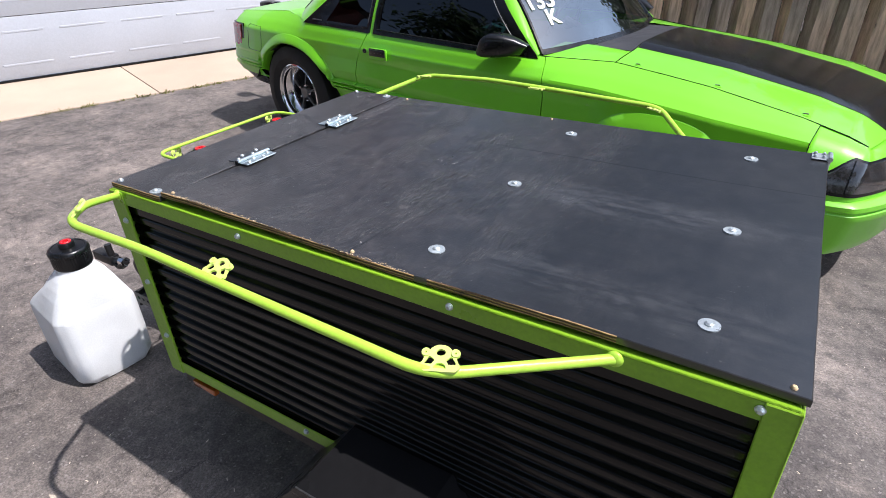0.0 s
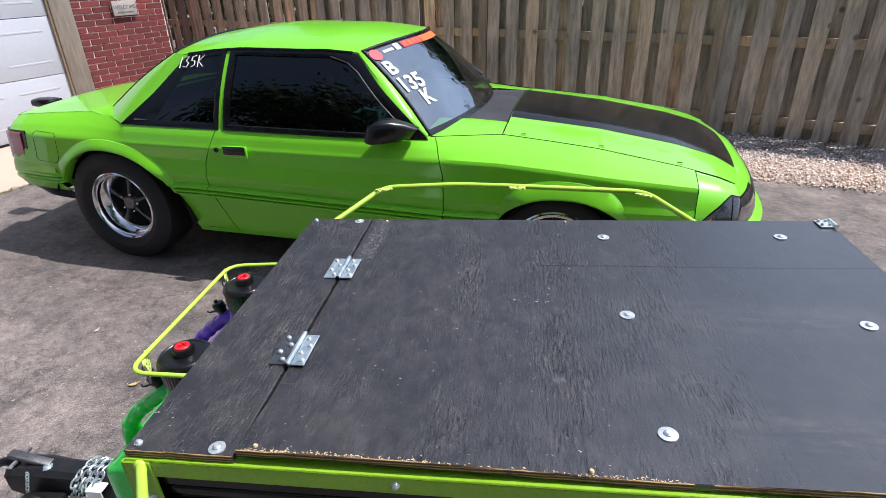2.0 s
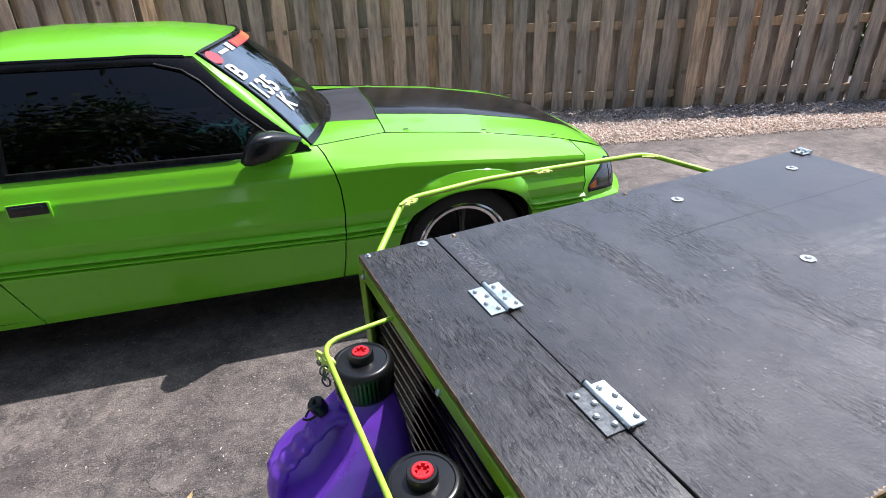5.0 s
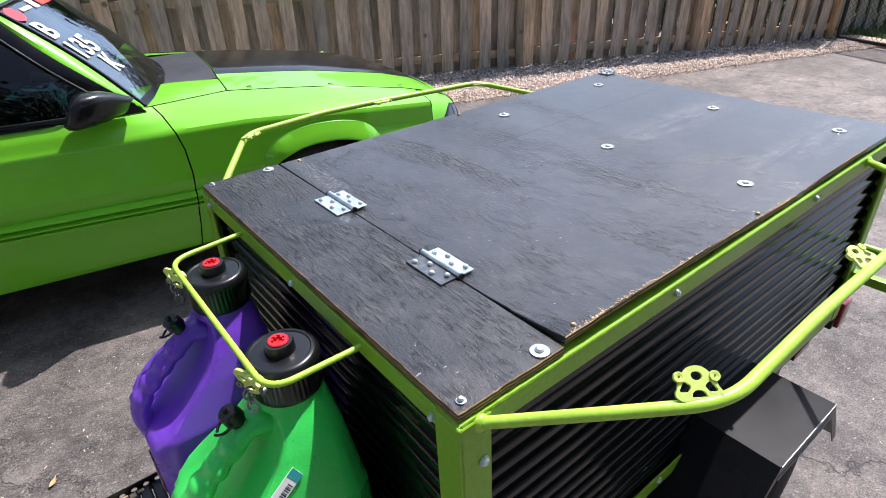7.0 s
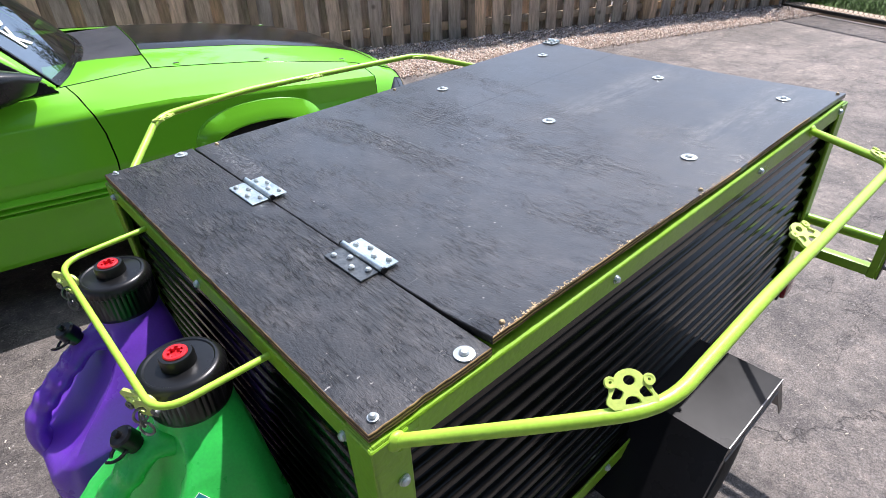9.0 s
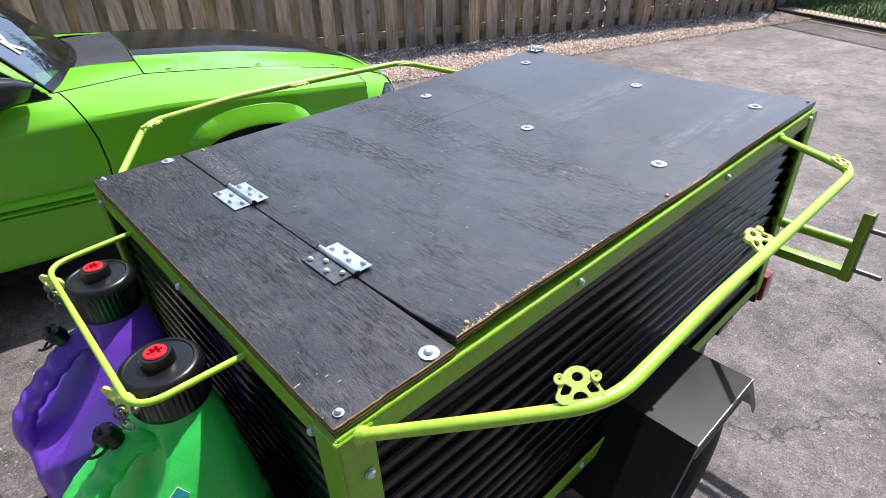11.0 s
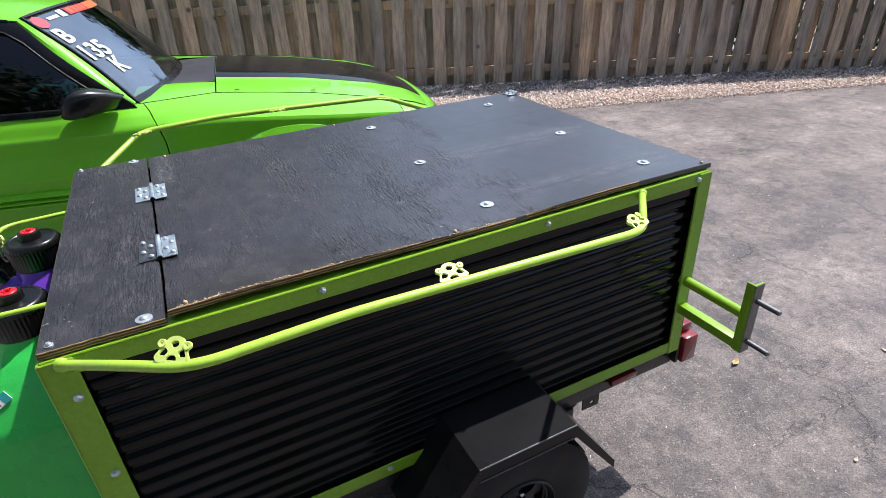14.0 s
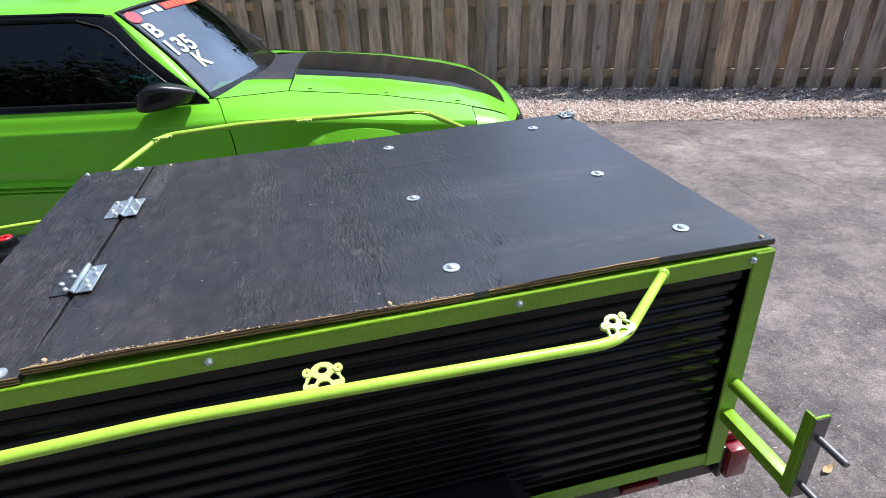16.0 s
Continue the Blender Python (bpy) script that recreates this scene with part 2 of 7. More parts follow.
    sp = ramp_node(nt, noise_node(nt, 120, 4, 0.7).outputs[0], [(0.50, (0,) * 3), (0.62, (1.0,) * 3)]).outputs[0]
    col = mix_node(nt, col, (0.17, 0.167, 0.163), times(strip_m, sp))
    # scratches
    scr = ramp_node(nt, noise_node(nt, 26, 2, 0.5, stretch=(0.5, 9.0, 1.0)).outputs[0], [(0.765, (0,) * 3), (0.79, (0.5,) * 3)]).outputs[0]
    col = mix_node(nt, col, (0.22, 0.215, 0.21), scr)
    # small bare nicks
    nick = noise_node(nt, 120, 2, 0.5, stretch=(1.0, 1.5, 1.0))
    nr = ramp_node(nt, nick.outputs[0], [(0.710, (0, 0, 0)), (0.735, (0.8,) * 3)])
    spots = ramp_node(nt, noise_node(nt, 6, 4, 0.7).outputs[0], [(0.46, (0.0,) * 3), (0.58, (1.0,) * 3)]).outputs[0]
    col = mix_node(nt, col, (0.42, 0.40, 0.37), times(times(nr.outputs[0], spots), axis_ramp(nt, "X", [(0.0, 1.0), (0.85, 1.0), (1.0, 0.12), (1.4, 0.12)])))
    # split veneer lines: one along the lid, one short across it
    along = times(axis_ramp(nt, "Y", [(0.627, 0.0), (0.6295, 1.0), (0.6315, 1.0), (0.634, 0.0)], 0.012, 3), axis_ramp(nt, "X", [(0.62, 0.0), (0.66, 1.0), (1.39, 0.8)]))
    across = times(axis_ramp(nt, "X", [(0.693, 0.0), (0.697, 1.0), (0.701, 0.0)], 0.02, 6), axis_ramp(nt, "Y", [(0.0, 1.0), (0.14, 0.9), (0.32, 0.3), (0.60, 0.6), (0.9, 0.4)], 0.25, 9))
    crack = mix_node(nt, along, across, 1.0, "ADD")
    col = mix_node(nt, col, (0.006, 0.006, 0.006), crack)
    nt.links.new(col, p.inputs["Base Color"])
    rr = ramp_node(nt, mid.outputs[0], [(0.3, (0.27,) * 3), (0.7, (0.37,) * 3)]).outputs[0]
    nt.links.new(mix_node(nt, rr, (0.50, 0.50, 0.50), times(rub_glare, speckle)), p.inputs["Roughness"])
    # sheen in the rub marks, added as their low-angle glare
    nt.links.new(times(times(rub_glare, speckle), (0.95,) * 3), p.inputs["Sheen Weight"])
    p.inputs["Sheen Roughness"].default_value = 0.35
    shine = axis_ramp(nt, "X", [(0.15, 0.75), (0.55, 0.95), (0.90, 1.0), (1.4, 1.0)], 0.25, 3)
    nt.links.new(mix_node(nt, shine, (0.30, 0.30, 0.30), times(along, (0.6,) * 3)), p.inputs["Specular IOR Level"])
    # relief: sunken cracks, soft waves and a fine tooth
    tooth = noise_node(nt, 190, 3, 0.6, stretch=(1.5, 1.0, 1.0))
    even = axis_ramp(nt, "X", [(0.0, 0.13), (0.16, 0.13), (0.22, 0.075), (0.90, 0.07), (1.0, 0.018), (1.4, 0.014)], 0.04, 4)
    h = mix_node(nt, (0.5, 0.5, 0.5), tooth.outputs[0], even)
    h = mix_node(nt, h, mid.outputs[0], 0.10)
    h = mix_node(nt, h, (0.0, 0.0, 0.0), times(times(cracks, open_grain), (0.46,) * 3))
    h = mix_node(nt, h, (1.0, 1.0, 1.0), times(times(raised, open_grain), (0.18,) * 3))
    bump_node(nt, p, h, 0.0062)
    return m


def ply_edge_material():
    m = bpy.data.materials.new("plywood_edge")
    m.use_nodes = True
    nt = m.node_tree
    p = nt.nodes["Principled BSDF"]
    tc = nt.nodes.new("ShaderNodeTexCoord")
    w = nt.nodes.new("ShaderNodeTexWave")
    w.bands_direction = "Z"
    w.inputs["Scale"].default_value, w.inputs["Distortion"].default_value, w.inputs["Detail"].default_value = 62, 1.2, 3
    nt.links.new(tc.outputs["Object"], w.inputs["Vector"])
    r = ramp_node(nt, w.outputs[0], [(0.2, (0.10, 0.055, 0.025)), (0.8, (0.36, 0.225, 0.105))])
    n = noise_node(nt, 14, 5, 0.7)
    d = ramp_node(nt, n.outputs[0], [(0.55, (0, 0, 0)), (0.66, (0.85,) * 3)])
    nt.links.new(mix_node(nt, r.outputs[0], (0.022, 0.018, 0.015), d.outputs[0]), p.inputs["Base Color"])
    p.inputs["Roughness"].default_value = 0.85
    bump_node(nt, p, w.outputs[0], 0.002)
    return m


def wood_material(name, light, dark, stretch=(6, 6, 0.7)):
    m = bpy.data.materials.new(name)
    m.use_nodes = True
    nt = m.node_tree
    p = nt.nodes["Principled BSDF"]
    oi = nt.nodes.new("ShaderNodeObjectInfo")
    tc = nt.nodes.new("ShaderNodeTexCoord")
    off = nt.nodes.new("ShaderNodeVectorMath")
    off.operation = "MULTIPLY_ADD"
    nt.links.new(oi.outputs["Random"], off.inputs[0])
    off.inputs[1].default_value = (13.0, 7.0, 29.0)
    nt.links.new(tc.outputs["Object"], off.inputs[2])
    mp = nt.nodes.new("ShaderNodeMapping")
    mp.inputs["Scale"].default_value = stretch
    nt.links.new(off.outputs[0], mp.inputs[0])
    g = nt.nodes.new("ShaderNodeTexNoise")
    g.inputs["Scale"].default_value, g.inputs["Detail"].default_value, g.inputs["Roughness"].default_value = 5, 7, 0.65
    nt.links.new(mp.outputs[0], g.inputs["Vector"])
    b = nt.nodes.new("ShaderNodeTexNoise")
    b.inputs["Scale"].default_value, b.inputs["Detail"].default_value = 1.6, 4
    nt.links.new(off.outputs[0], b.inputs["Vector"])
    r = ramp_node(nt, g.outputs[0], [(0.28, dark), (0.6, light), (0.8, scaled(light, 1.2))])
    rb = ramp_node(nt, b.outputs[0], [(0.3, (0.72, 0.74, 0.76)), (0.7, (1.15, 1.08, 1.0))])
    col = mix_node(nt, r.outputs[0], rb.outputs[0], 1.0, "MULTIPLY")
    ro = ramp_node(nt, oi.outputs["Random"], [(0.0, (0.66, 0.68, 0.71)), (0.45, (0.98, 0.98, 0.98)), (0.85, (1.15, 1.05, 0.94)), (1.0, (1.45, 1.21, 0.96))])
    col = mix_node(nt, col, ro.outputs[0], 1.0, "MULTIPLY")
    # knots
    k = nt.nodes.new("ShaderNodeTexVoronoi")
    k.inputs["Scale"].default_value = 3.1
    nt.links.new(off.outputs[0], k.inputs["Vector"])
    kr = ramp_node(nt, k.outputs["Distance"], [(0.05, (0.9,) * 3), (0.11, (0, 0, 0))])
    col = mix_node(nt, col, scaled(dark, 0.5), kr.outputs[0])
    nt.links.new(col, p.inputs["Base Color"])
    p.inputs["Roughness"].default_value = 0.85
    bump_node(nt, p, g.outputs[0], 0.004)
    return m


def glass_material(name, tint, gloss=(0.9, 0.92, 0.95), ior=1.5):
    m = bpy.data.materials.new(name)
    m.use_nodes = True
    nt = m.node_tree
    nt.nodes.remove(nt.nodes["Principled BSDF"])
    out = nt.nodes["Material Output"]
    t = nt.nodes.new("ShaderNodeBsdfTransparent")
    t.inputs[0].default_value = (*tint, 1)
    g = nt.nodes.new("ShaderNodeBsdfGlossy")
    g.inputs["Color"].default_value, g.inputs["Roughness"].default_value = (*gloss, 1), 0.015
    f = nt.nodes.new("ShaderNodeFresnel")
    f.inputs["IOR"].default_value = ior
    n = noise_node(nt, 1.4, 2)
    b = nt.nodes.new("ShaderNodeBump")
    b.inputs["Strength"].default_value, b.inputs["Distance"].default_value = 0.06, 0.02
    nt.links.new(n.outputs[0], b.inputs["Height"])
    nt.links.new(b.outputs[0], g.inputs["Normal"])
    s = nt.nodes.new("ShaderNodeMixShader")
    nt.links.new(f.outputs[0], s.inputs[0])
    nt.links.new(t.outputs[0], s.inputs[1])
    nt.links.new(g.outputs[0], s.inputs[2])
    nt.links.new(s.outputs[0], out.inputs[0])
    return m


def plastic(name, color, rough=0.42, sss=0.0):
    m = plain(name, color, rough, var=0.07, big=7, fine=260, bump=0.00004, rough_var=0.08)
    p = m.node_tree.nodes["Principled BSDF"]
    if sss:
        p.inputs["Subsurface Weight"].default_value = sss
        p.inputs["Subsurface Radius"].default_value = (0.03, 0.03, 0.03)
        p.inputs["Subsurface Scale"].default_value = 0.6
    return m


M = {
    "asphalt": asphalt_material(),
    "lid": lid_material(),
    "ply": ply_edge_material(),
    "fence": wood_material("weathered_cedar", (0.64, 0.553, 0.470), (0.265, 0.224, 0.188)),
    "post": wood_material("post_timber", (0.52, 0.415, 0.31), (0.29, 0.225, 0.165)),
    "trim_wood": wood_material("garage_trim_timber", (0.27, 0.235, 0.195), (0.16, 0.14, 0.115)),
    "car": plain("lime_car_paint", (0.172, 0.575, 0.022), 0.34, var=0.03, big=1.5, fine=400, coat=0.7, rough_var=0.04),
    "rail": plain("fluorescent_yellow_green_paint", (0.40, 0.67, 0.060), 0.36, var=0.08, big=9, fine=120, bump=0.0006),
    "cog": plain("pale_yellow_green_paint", (0.60, 0.74, 0.17), 0.42, var=0.10, big=30, fine=200, bump=0.0006),
    "green_frame": plain("lime_frame_paint", (0.225, 0.43, 0.022), 0.36, var=0.10, big=7, fine=140, bump=0.0006),
    "black_panel": plain("black_painted_steel", (0.0036, 0.0035, 0.0036), 0.15, var=0.25, big=6, fine=90, bump=0.00005, rough_var=0.04),
    "black_steel": plain("black_frame_steel", (0.012, 0.012, 0.013), 0.42, var=0.25, big=8, fine=120, bump=0.0010),
    "fender_steel": plain("dusty_black_steel", (0.0100, 0.0100, 0.0108), 0.30, var=0.12, big=5, fine=60, bump=0.00003, rough_var=0.05),
    "bare_steel": plain("bare_steel", (0.20, 0.20, 0.20), 0.45, 0.9, var=0.25, big=14, fine=160),
    "zinc": plain("zinc_plate", (0.60, 0.69, 0.71), 0.36, 0.85, var=0.18, big=30, fine=180, bump=0.0004),
    # darker zinc for one hinge leaf: its dark reflection put into the colour
    "dark_zinc": plain("dark_reflecting_zinc_plate", (0.13, 0.14, 0.145), 0.36, 0.85, var=0.3, big=40, fine=180, bump=0.0004),
    "washer": plain("galvanised_washer", (0.52, 0.57, 0.58), 0.36, 0.55, var=0.15, big=40, fine=200),
    "chrome": plain("polished_aluminium", (0.78, 0.78, 0.79), 0.12, 1.0, var=0.05, big=12, fine=200, rough_var=0.06),
    "rubber": plain("tyre_rubber", (0.011, 0.0105, 0.0105), 0.72, var=0.25, big=10, fine=140, bump=0.0012),
    "black_plastic": plastic("black_plastic", (0.0060, 0.0060, 0.0066), 0.30),
    "trim_black": plain("black_rubber_trim", (0.004, 0.004, 0.0045), 0.24, var=0.2, big=10, fine=160),
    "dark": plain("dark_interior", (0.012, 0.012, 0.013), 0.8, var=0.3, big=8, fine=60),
    "interior": plain("grey_upholstery", (0.05, 0.05, 0.055), 0.85, var=0.25, big=9, fine=200, bump=0.002),
    "stripe": plain("black_bonnet_stripe", (0.009, 0.008, 0.008), 0.17, var=0.2, big=4, fine=90, coat=0.1, rough_var=0.05),
    "cowl_grey": plain("textured_grey_cowl_plastic", (0.036, 0.036, 0.040), 0.55, var=0.15, big=10, fine=300, bump=0.0004),
    "red_plastic": plastic("red_plastic", (0.62, 0.012, 0.02), 0.4),
    "red_lens": plain("red_lens", (0.20, 0.006, 0.012), 0.14, var=0.15, big=20, fine=300, coat=0.6),
    "tail_lens": plain("tail_lamp_lens", (0.30, 0.018, 0.030), 0.16, var=0.15, big=20, fine=300, coat=0.6),
    "amber_lens": plain("amber_lens", (0.36, 0.085, 0.012), 0.18, var=0.15, big=20, fine=300, coat=0.6),
    "headlamp": plain("smoked_headlamp_lens", (0.028, 0.028, 0.030), 0.08, var=0.5, big=16, fine=80, coat=1.0),
    "jug_purple": plastic("purple_polyethylene", (0.175, 0.052, 0.53), 0.30, 0.15),
    "jug_green": plastic("green_polyethylene", (0.045, 0.70, 0.110), 0.30, 0.15),
    "jug_white": plastic("white_polyethylene", (0.80, 0.82, 0.83), 0.42, 0.25),
    "white_paint": plain("white_door_paint", (0.42, 0.445, 0.485), 0.55, var=0.05, big=1.5, fine=70, bump=0.0008),
    "concrete": plain("pale_concrete", (0.46, 0.36, 0.275), 0.9, var=0.09, big=1.2, fine=90, bump=0.003),
    "mortar": plain("mortar", (0.70, 0.57, 0.52), 0.95, var=0.15, big=6, fine=120, bump=0.004),
    "brick": plain("red_brick", (0.150, 0.028, 0.026), 0.9, var=0.22, big=9, fine=110, bump=0.003, each=0.28),
    "gravel": None,
    "grass": plain("grass", (0.065, 0.13, 0.022), 0.9, var=0.35, big=2, fine=40),
    "soil": plain("gravelly_soil", (0.38, 0.30, 0.25), 0.95, var=0.3, big=3, fine=80, bump=0.01),
    "sign": plain("weathered_sign_board", (0.33, 0.31, 0.28), 0.8, var=0.2, big=12, fine=90),
    "sign_ink": plain("sign_ink", (0.12, 0.11, 0.10), 0.8, var=0.2),
    "white_ink": plain("white_lettering", (0.82, 0.82, 0.80), 0.6, var=0.04),
    "red_ink": plain("red_sticker", (0.46, 0.014, 0.035), 0.45, var=0.06),
    "orange_ink": plain("orange_sticker", (0.72, 0.12, 0.02), 0.45, var=0.06),
    "label_white": plain("paper_label", (0.72, 0.72, 0.70), 0.6, var=0.05),
    "label_teal": plain("teal_label", (0.02, 0.30, 0.30), 0.6, var=0.05),
    "teal_cloth": plain("teal_cloth", (0.10, 0.50, 0.54), 0.9, var=0.3, big=14, fine=120, bump=0.004),
    "leaf": plain("dry_leaf", (0.52, 0.38, 0.18), 0.8, var=0.3, big=20, fine=100),
    "bare_ply": plain("bare_plywood", (0.54, 0.40, 0.23), 0.9, var=0.3, big=25, fine=150),
    "chip": plain("wood_chip", (0.58, 0.51, 0.42), 0.9, var=0.3, big=20, fine=100),
    "glass_dark": glass_material("dark_tinted_glass", (0.032, 0.034, 0.037), ior=1.55),
    "glass_clear": glass_material("windscreen_glass", (0.34, 0.37, 0.40), gloss=(0.86, 0.94, 1.0), ior=3.1),
    "grille": plain("black_grille", (0.01, 0.01, 0.01), 0.6, var=0.1),
}
M["car"].node_tree.nodes["Principled BSDF"].inputs["Specular IOR Level"].default_value = 0.2
M["trim_black"].node_tree.nodes["Principled BSDF"].inputs["Specular IOR Level"].default_value = 0.4
M["stripe"].node_tree.nodes["Principled BSDF"].inputs["Specular IOR Level"].default_value = 0.28
M["black_panel"].node_tree.nodes["Principled BSDF"].inputs["Specular IOR Level"].default_value = 0.27
M["fender_steel"].node_tree.nodes["Principled BSDF"].inputs["Specular IOR Level"].default_value = 0.16

# ---- shape tools ----
def finish(name, mesh, material, parent=None, label="", smooth=True, angle=32):
    for mt in (material if isinstance(material, (list, tuple)) else [material]):
        mesh.materials.append(mt)
    if smooth and len(mesh.polygons):
        mesh.polygons.foreach_set("use_smooth", [True] * len(mesh.polygons))
        mesh.set_sharp_from_angle(angle=radians(angle))
    ob = new(name, mesh)
    if parent:
        ob.parent = parent
    return tagged(ob, label=label)


def part(name, bm, material, parent=None, label="", smooth=True, angle=32):
    """One mesh object under a thing or under a part."""
    bmesh.ops.recalc_face_normals(bm, faces=bm.faces)
    me = bpy.data.meshes.new(name)
    bm.to_mesh(me)
    bm.free()
    return finish(name, me, material, parent, label, smooth, angle)


def thing(name, label, category, group="", kind="", at=None):
    ob = new(name)
    ob.empty_display_size = 0.1
    if at is not None:
        ob.matrix_world = at
    return tagged(ob, label, category, group, kind)


def box(bm, lo, hi, bevel=0.0, seg=2, m=None):
    size, mid = Vector(hi) - Vector(lo), (Vector(hi) + Vector(lo)) / 2
    t = Matrix.Translation(mid) @ Matrix.Diagonal((*size, 1))
    r = bmesh.ops.create_cube(bm, size=1, matrix=(m @ t) if m else t)
    if bevel:
        vs = set(r["verts"])
        es = [e for e in bm.edges if e.verts[0] in vs and e.verts[1] in vs]
        bmesh.ops.bevel(bm, geom=es, offset=bevel, segments=seg, affect="EDGES", profile=0.5)


def new_box(lo, hi, bevel=0.0, seg=2, m=None):
    bm = bmesh.new()
    box(bm, lo, hi, bevel, seg, m)
    return bm


def grid(bm, rows, closed=False):
    """A skin over rows of points. Returns the vertex rows."""
    vs = [[bm.verts.new(p) for p in row] for row in rows]
    for a, b in zip(vs, vs[1:]):
        n = len(a)
        for i in range(n if closed else n - 1):
            j = (i + 1) % n
            try:
                bm.faces.new((a[i], a[j], b[j], b[i]))
            except ValueError:
                pass
    return vs


def thicken(bm, depth):
    bmesh.ops.recalc_face_normals(bm, faces=bm.faces)
    bmesh.ops.solidify(bm, geom=bm.faces[:], thickness=depth)


def rounded_path(points, radius, steps=6):
    pts = [Vector(p) for p in points]
    out = [pts[0]]
    for a, b, c in zip(pts, pts[1:], pts[2:]):
        r = min(radius, (b - a).length * 0.45, (c - b).length * 0.45)
        p, q = b + (a - b).normalized() * r, b + (c - b).normalized() * r
        for i in range(steps + 1):
            t = i / steps
            out.append(p * (1 - t) ** 2 + b * 2 * t * (1 - t) + q * t * t)
    return out + [pts[-1]]


def tube(bm, path, radius, n=12, cap=True, radii=None):
    pts = [Vector(p) for p in path]
    up = Vector((0, 0, 1))
    rows = []
    side = None
    for i, p in enumerate(pts):
        d = (pts[min(i + 1, len(pts) - 1)] - pts[max(i - 1, 0)]).normalized()
        ref = side if side is not None else (up if abs(d.z) < 0.9 else Vector((1, 0, 0)))
        a = d.cross(ref)
        if a.length < 1e-4:
            a = d.cross(Vector((1, 0, 0)))
        a.normalize()
        b = a.cross(d).normalized()
        side = b
        r = radii[i] if radii else radius
        rows.append([p + (a * math.cos(k * math.tau / n) + b * math.sin(k * math.tau / n)) * r for k in range(n)])
    vs = grid(bm, rows, True)
    if cap:
        bm.faces.new(vs[0][::-1])
        bm.faces.new(vs[-1])


def revolve(bm, profile, n=24, m=None, closed=False):
    """Turns (radius, height) pairs round the z axis."""
    rows = []
    for r, z in profile:
        ring = [Vector((r * math.cos(k * math.tau / n), r * math.sin(k * math.tau / n), z)) for k in range(n)]
        rows.append([m @ p for p in ring] if m else ring)
    if closed:
        rows.append(rows[0])
    grid(bm, rows, True)
    bmesh.ops.remove_doubles(bm, verts=bm.verts, dist=1e-5)


def spun(profile, n=24, m=None, closed=False):
    bm = bmesh.new()
    revolve(bm, profile, n, m, closed)
    return bm


def plate(outline, holes, depth, bevel=0.0):
    """A flat plate in its xy plane with holes through it, as a mesh."""
    cu = bpy.data.curves.new("plate", "CURVE")
    cu.dimensions, cu.fill_mode, cu.extrude, cu.bevel_depth = "2D", "BOTH", depth / 2, bevel
    for loop in [outline] + holes:
        sp = cu.splines.new("POLY")
        sp.points.add(len(loop) - 1)
        for q, (x, y) in zip(sp.points, loop):
            q.co = (x, y, 0, 1)
        sp.use_cyclic_u = True
    ob = bpy.data.objects.new("plate", cu)
    me = bpy.data.meshes.new_from_object(ob)
    bpy.data.objects.remove(ob)
    bpy.data.curves.remove(cu)
    return me


def ellipse(cx, cy, rx, ry, n=16):
    return [(cx + rx * math.cos(k * math.tau / n), cy + ry * math.sin(k * math.tau / n)) for k in range(n)]


def lettering(text, size, depth=0.0008, bold=0.0):
    cu = bpy.data.curves.new("text", "FONT")
    cu.offset = bold
    cu.body, cu.size, cu.extrude, cu.align_x, cu.align_y = text, size, depth, "CENTER", "CENTER"
    ob = bpy.data.objects.new("text", cu)
    me = bpy.data.meshes.new_from_object(ob)
    bpy.data.objects.remove(ob)
    bpy.data.curves.remove(cu)
    return me


def bolt(name, at, radius, parent, material, washer=0.0, m=None):
    """A pan-head or hex bolt, with a washer under it where washer is set, standing along z at a point."""
    t = (m or Matrix()) .copy()
    t = Matrix.Translation(at) @ t
    bm = bmesh.new()
    if washer:
        revolve(bm, [(0.004, 0.0), (washer, 0.0), (washer, 0.0022), (washer * 0.35, 0.003)], 24)
    w = bm
    revolve(w, [(radius, 0.002), (radius * 0.98, 0.0045), (radius * 0.6, 0.0068), (0.0, 0.0074)], 12)
    bm.transform(t)
    return part(name, bm, material, parent)


def link_ring(bm, centre, a, b, r, m):
    """One chain link: an oval ring."""
    rows = []
    for i in range(14):
        t = i * math.tau / 14
        c = Vector((a * math.cos(t), b * math.sin(t), 0))
        o = Vector((math.cos(t), math.sin(t), 0)).normalized()
        rows.append([Matrix.Translation(centre) @ m @ (c + o * r * math.cos(k * math.tau / 6) + Vector((0, 0, r * math.sin(k * math.tau / 6)))) for k in range(6)])
    rows.append(rows[0])
    grid(bm, rows, True)

# ---- setting: ground, apron, garage, fence ----
def sheet(name, material, label, category, x0, y0, x1, y1, n, z=0.0, rough=0.0):
    bm = bmesh.new()
    rows = []
    for j in range(n + 1):
        y = y0 + (y1 - y0) * j / n
        rows.append([(x0 + (x1 - x0) * i / n, y, z + rough * noise.noise((x0 + (x1 - x0) * i / n * 1.0, y, 3.3))) for i in range(n + 1)])
    grid(bm, rows)
    return tagged(part(name, bm, material), label, category, kind="structure")


sheet("ground", M["asphalt"], "weathered grey asphalt driveway with cracks and pale patches", "driveway", -160, -160, 160, 160, 8)

# garage wall line: origin at the door's foot, g along the wall, n out of it towards the drive
GP, GA = Vector((-5.65, 1.96, 0)), radians(71.5)
GARAGE = Matrix.Translation(GP) @ Matrix.Rotation(GA, 4, "Z")      # x along the wall, -y towards the drive


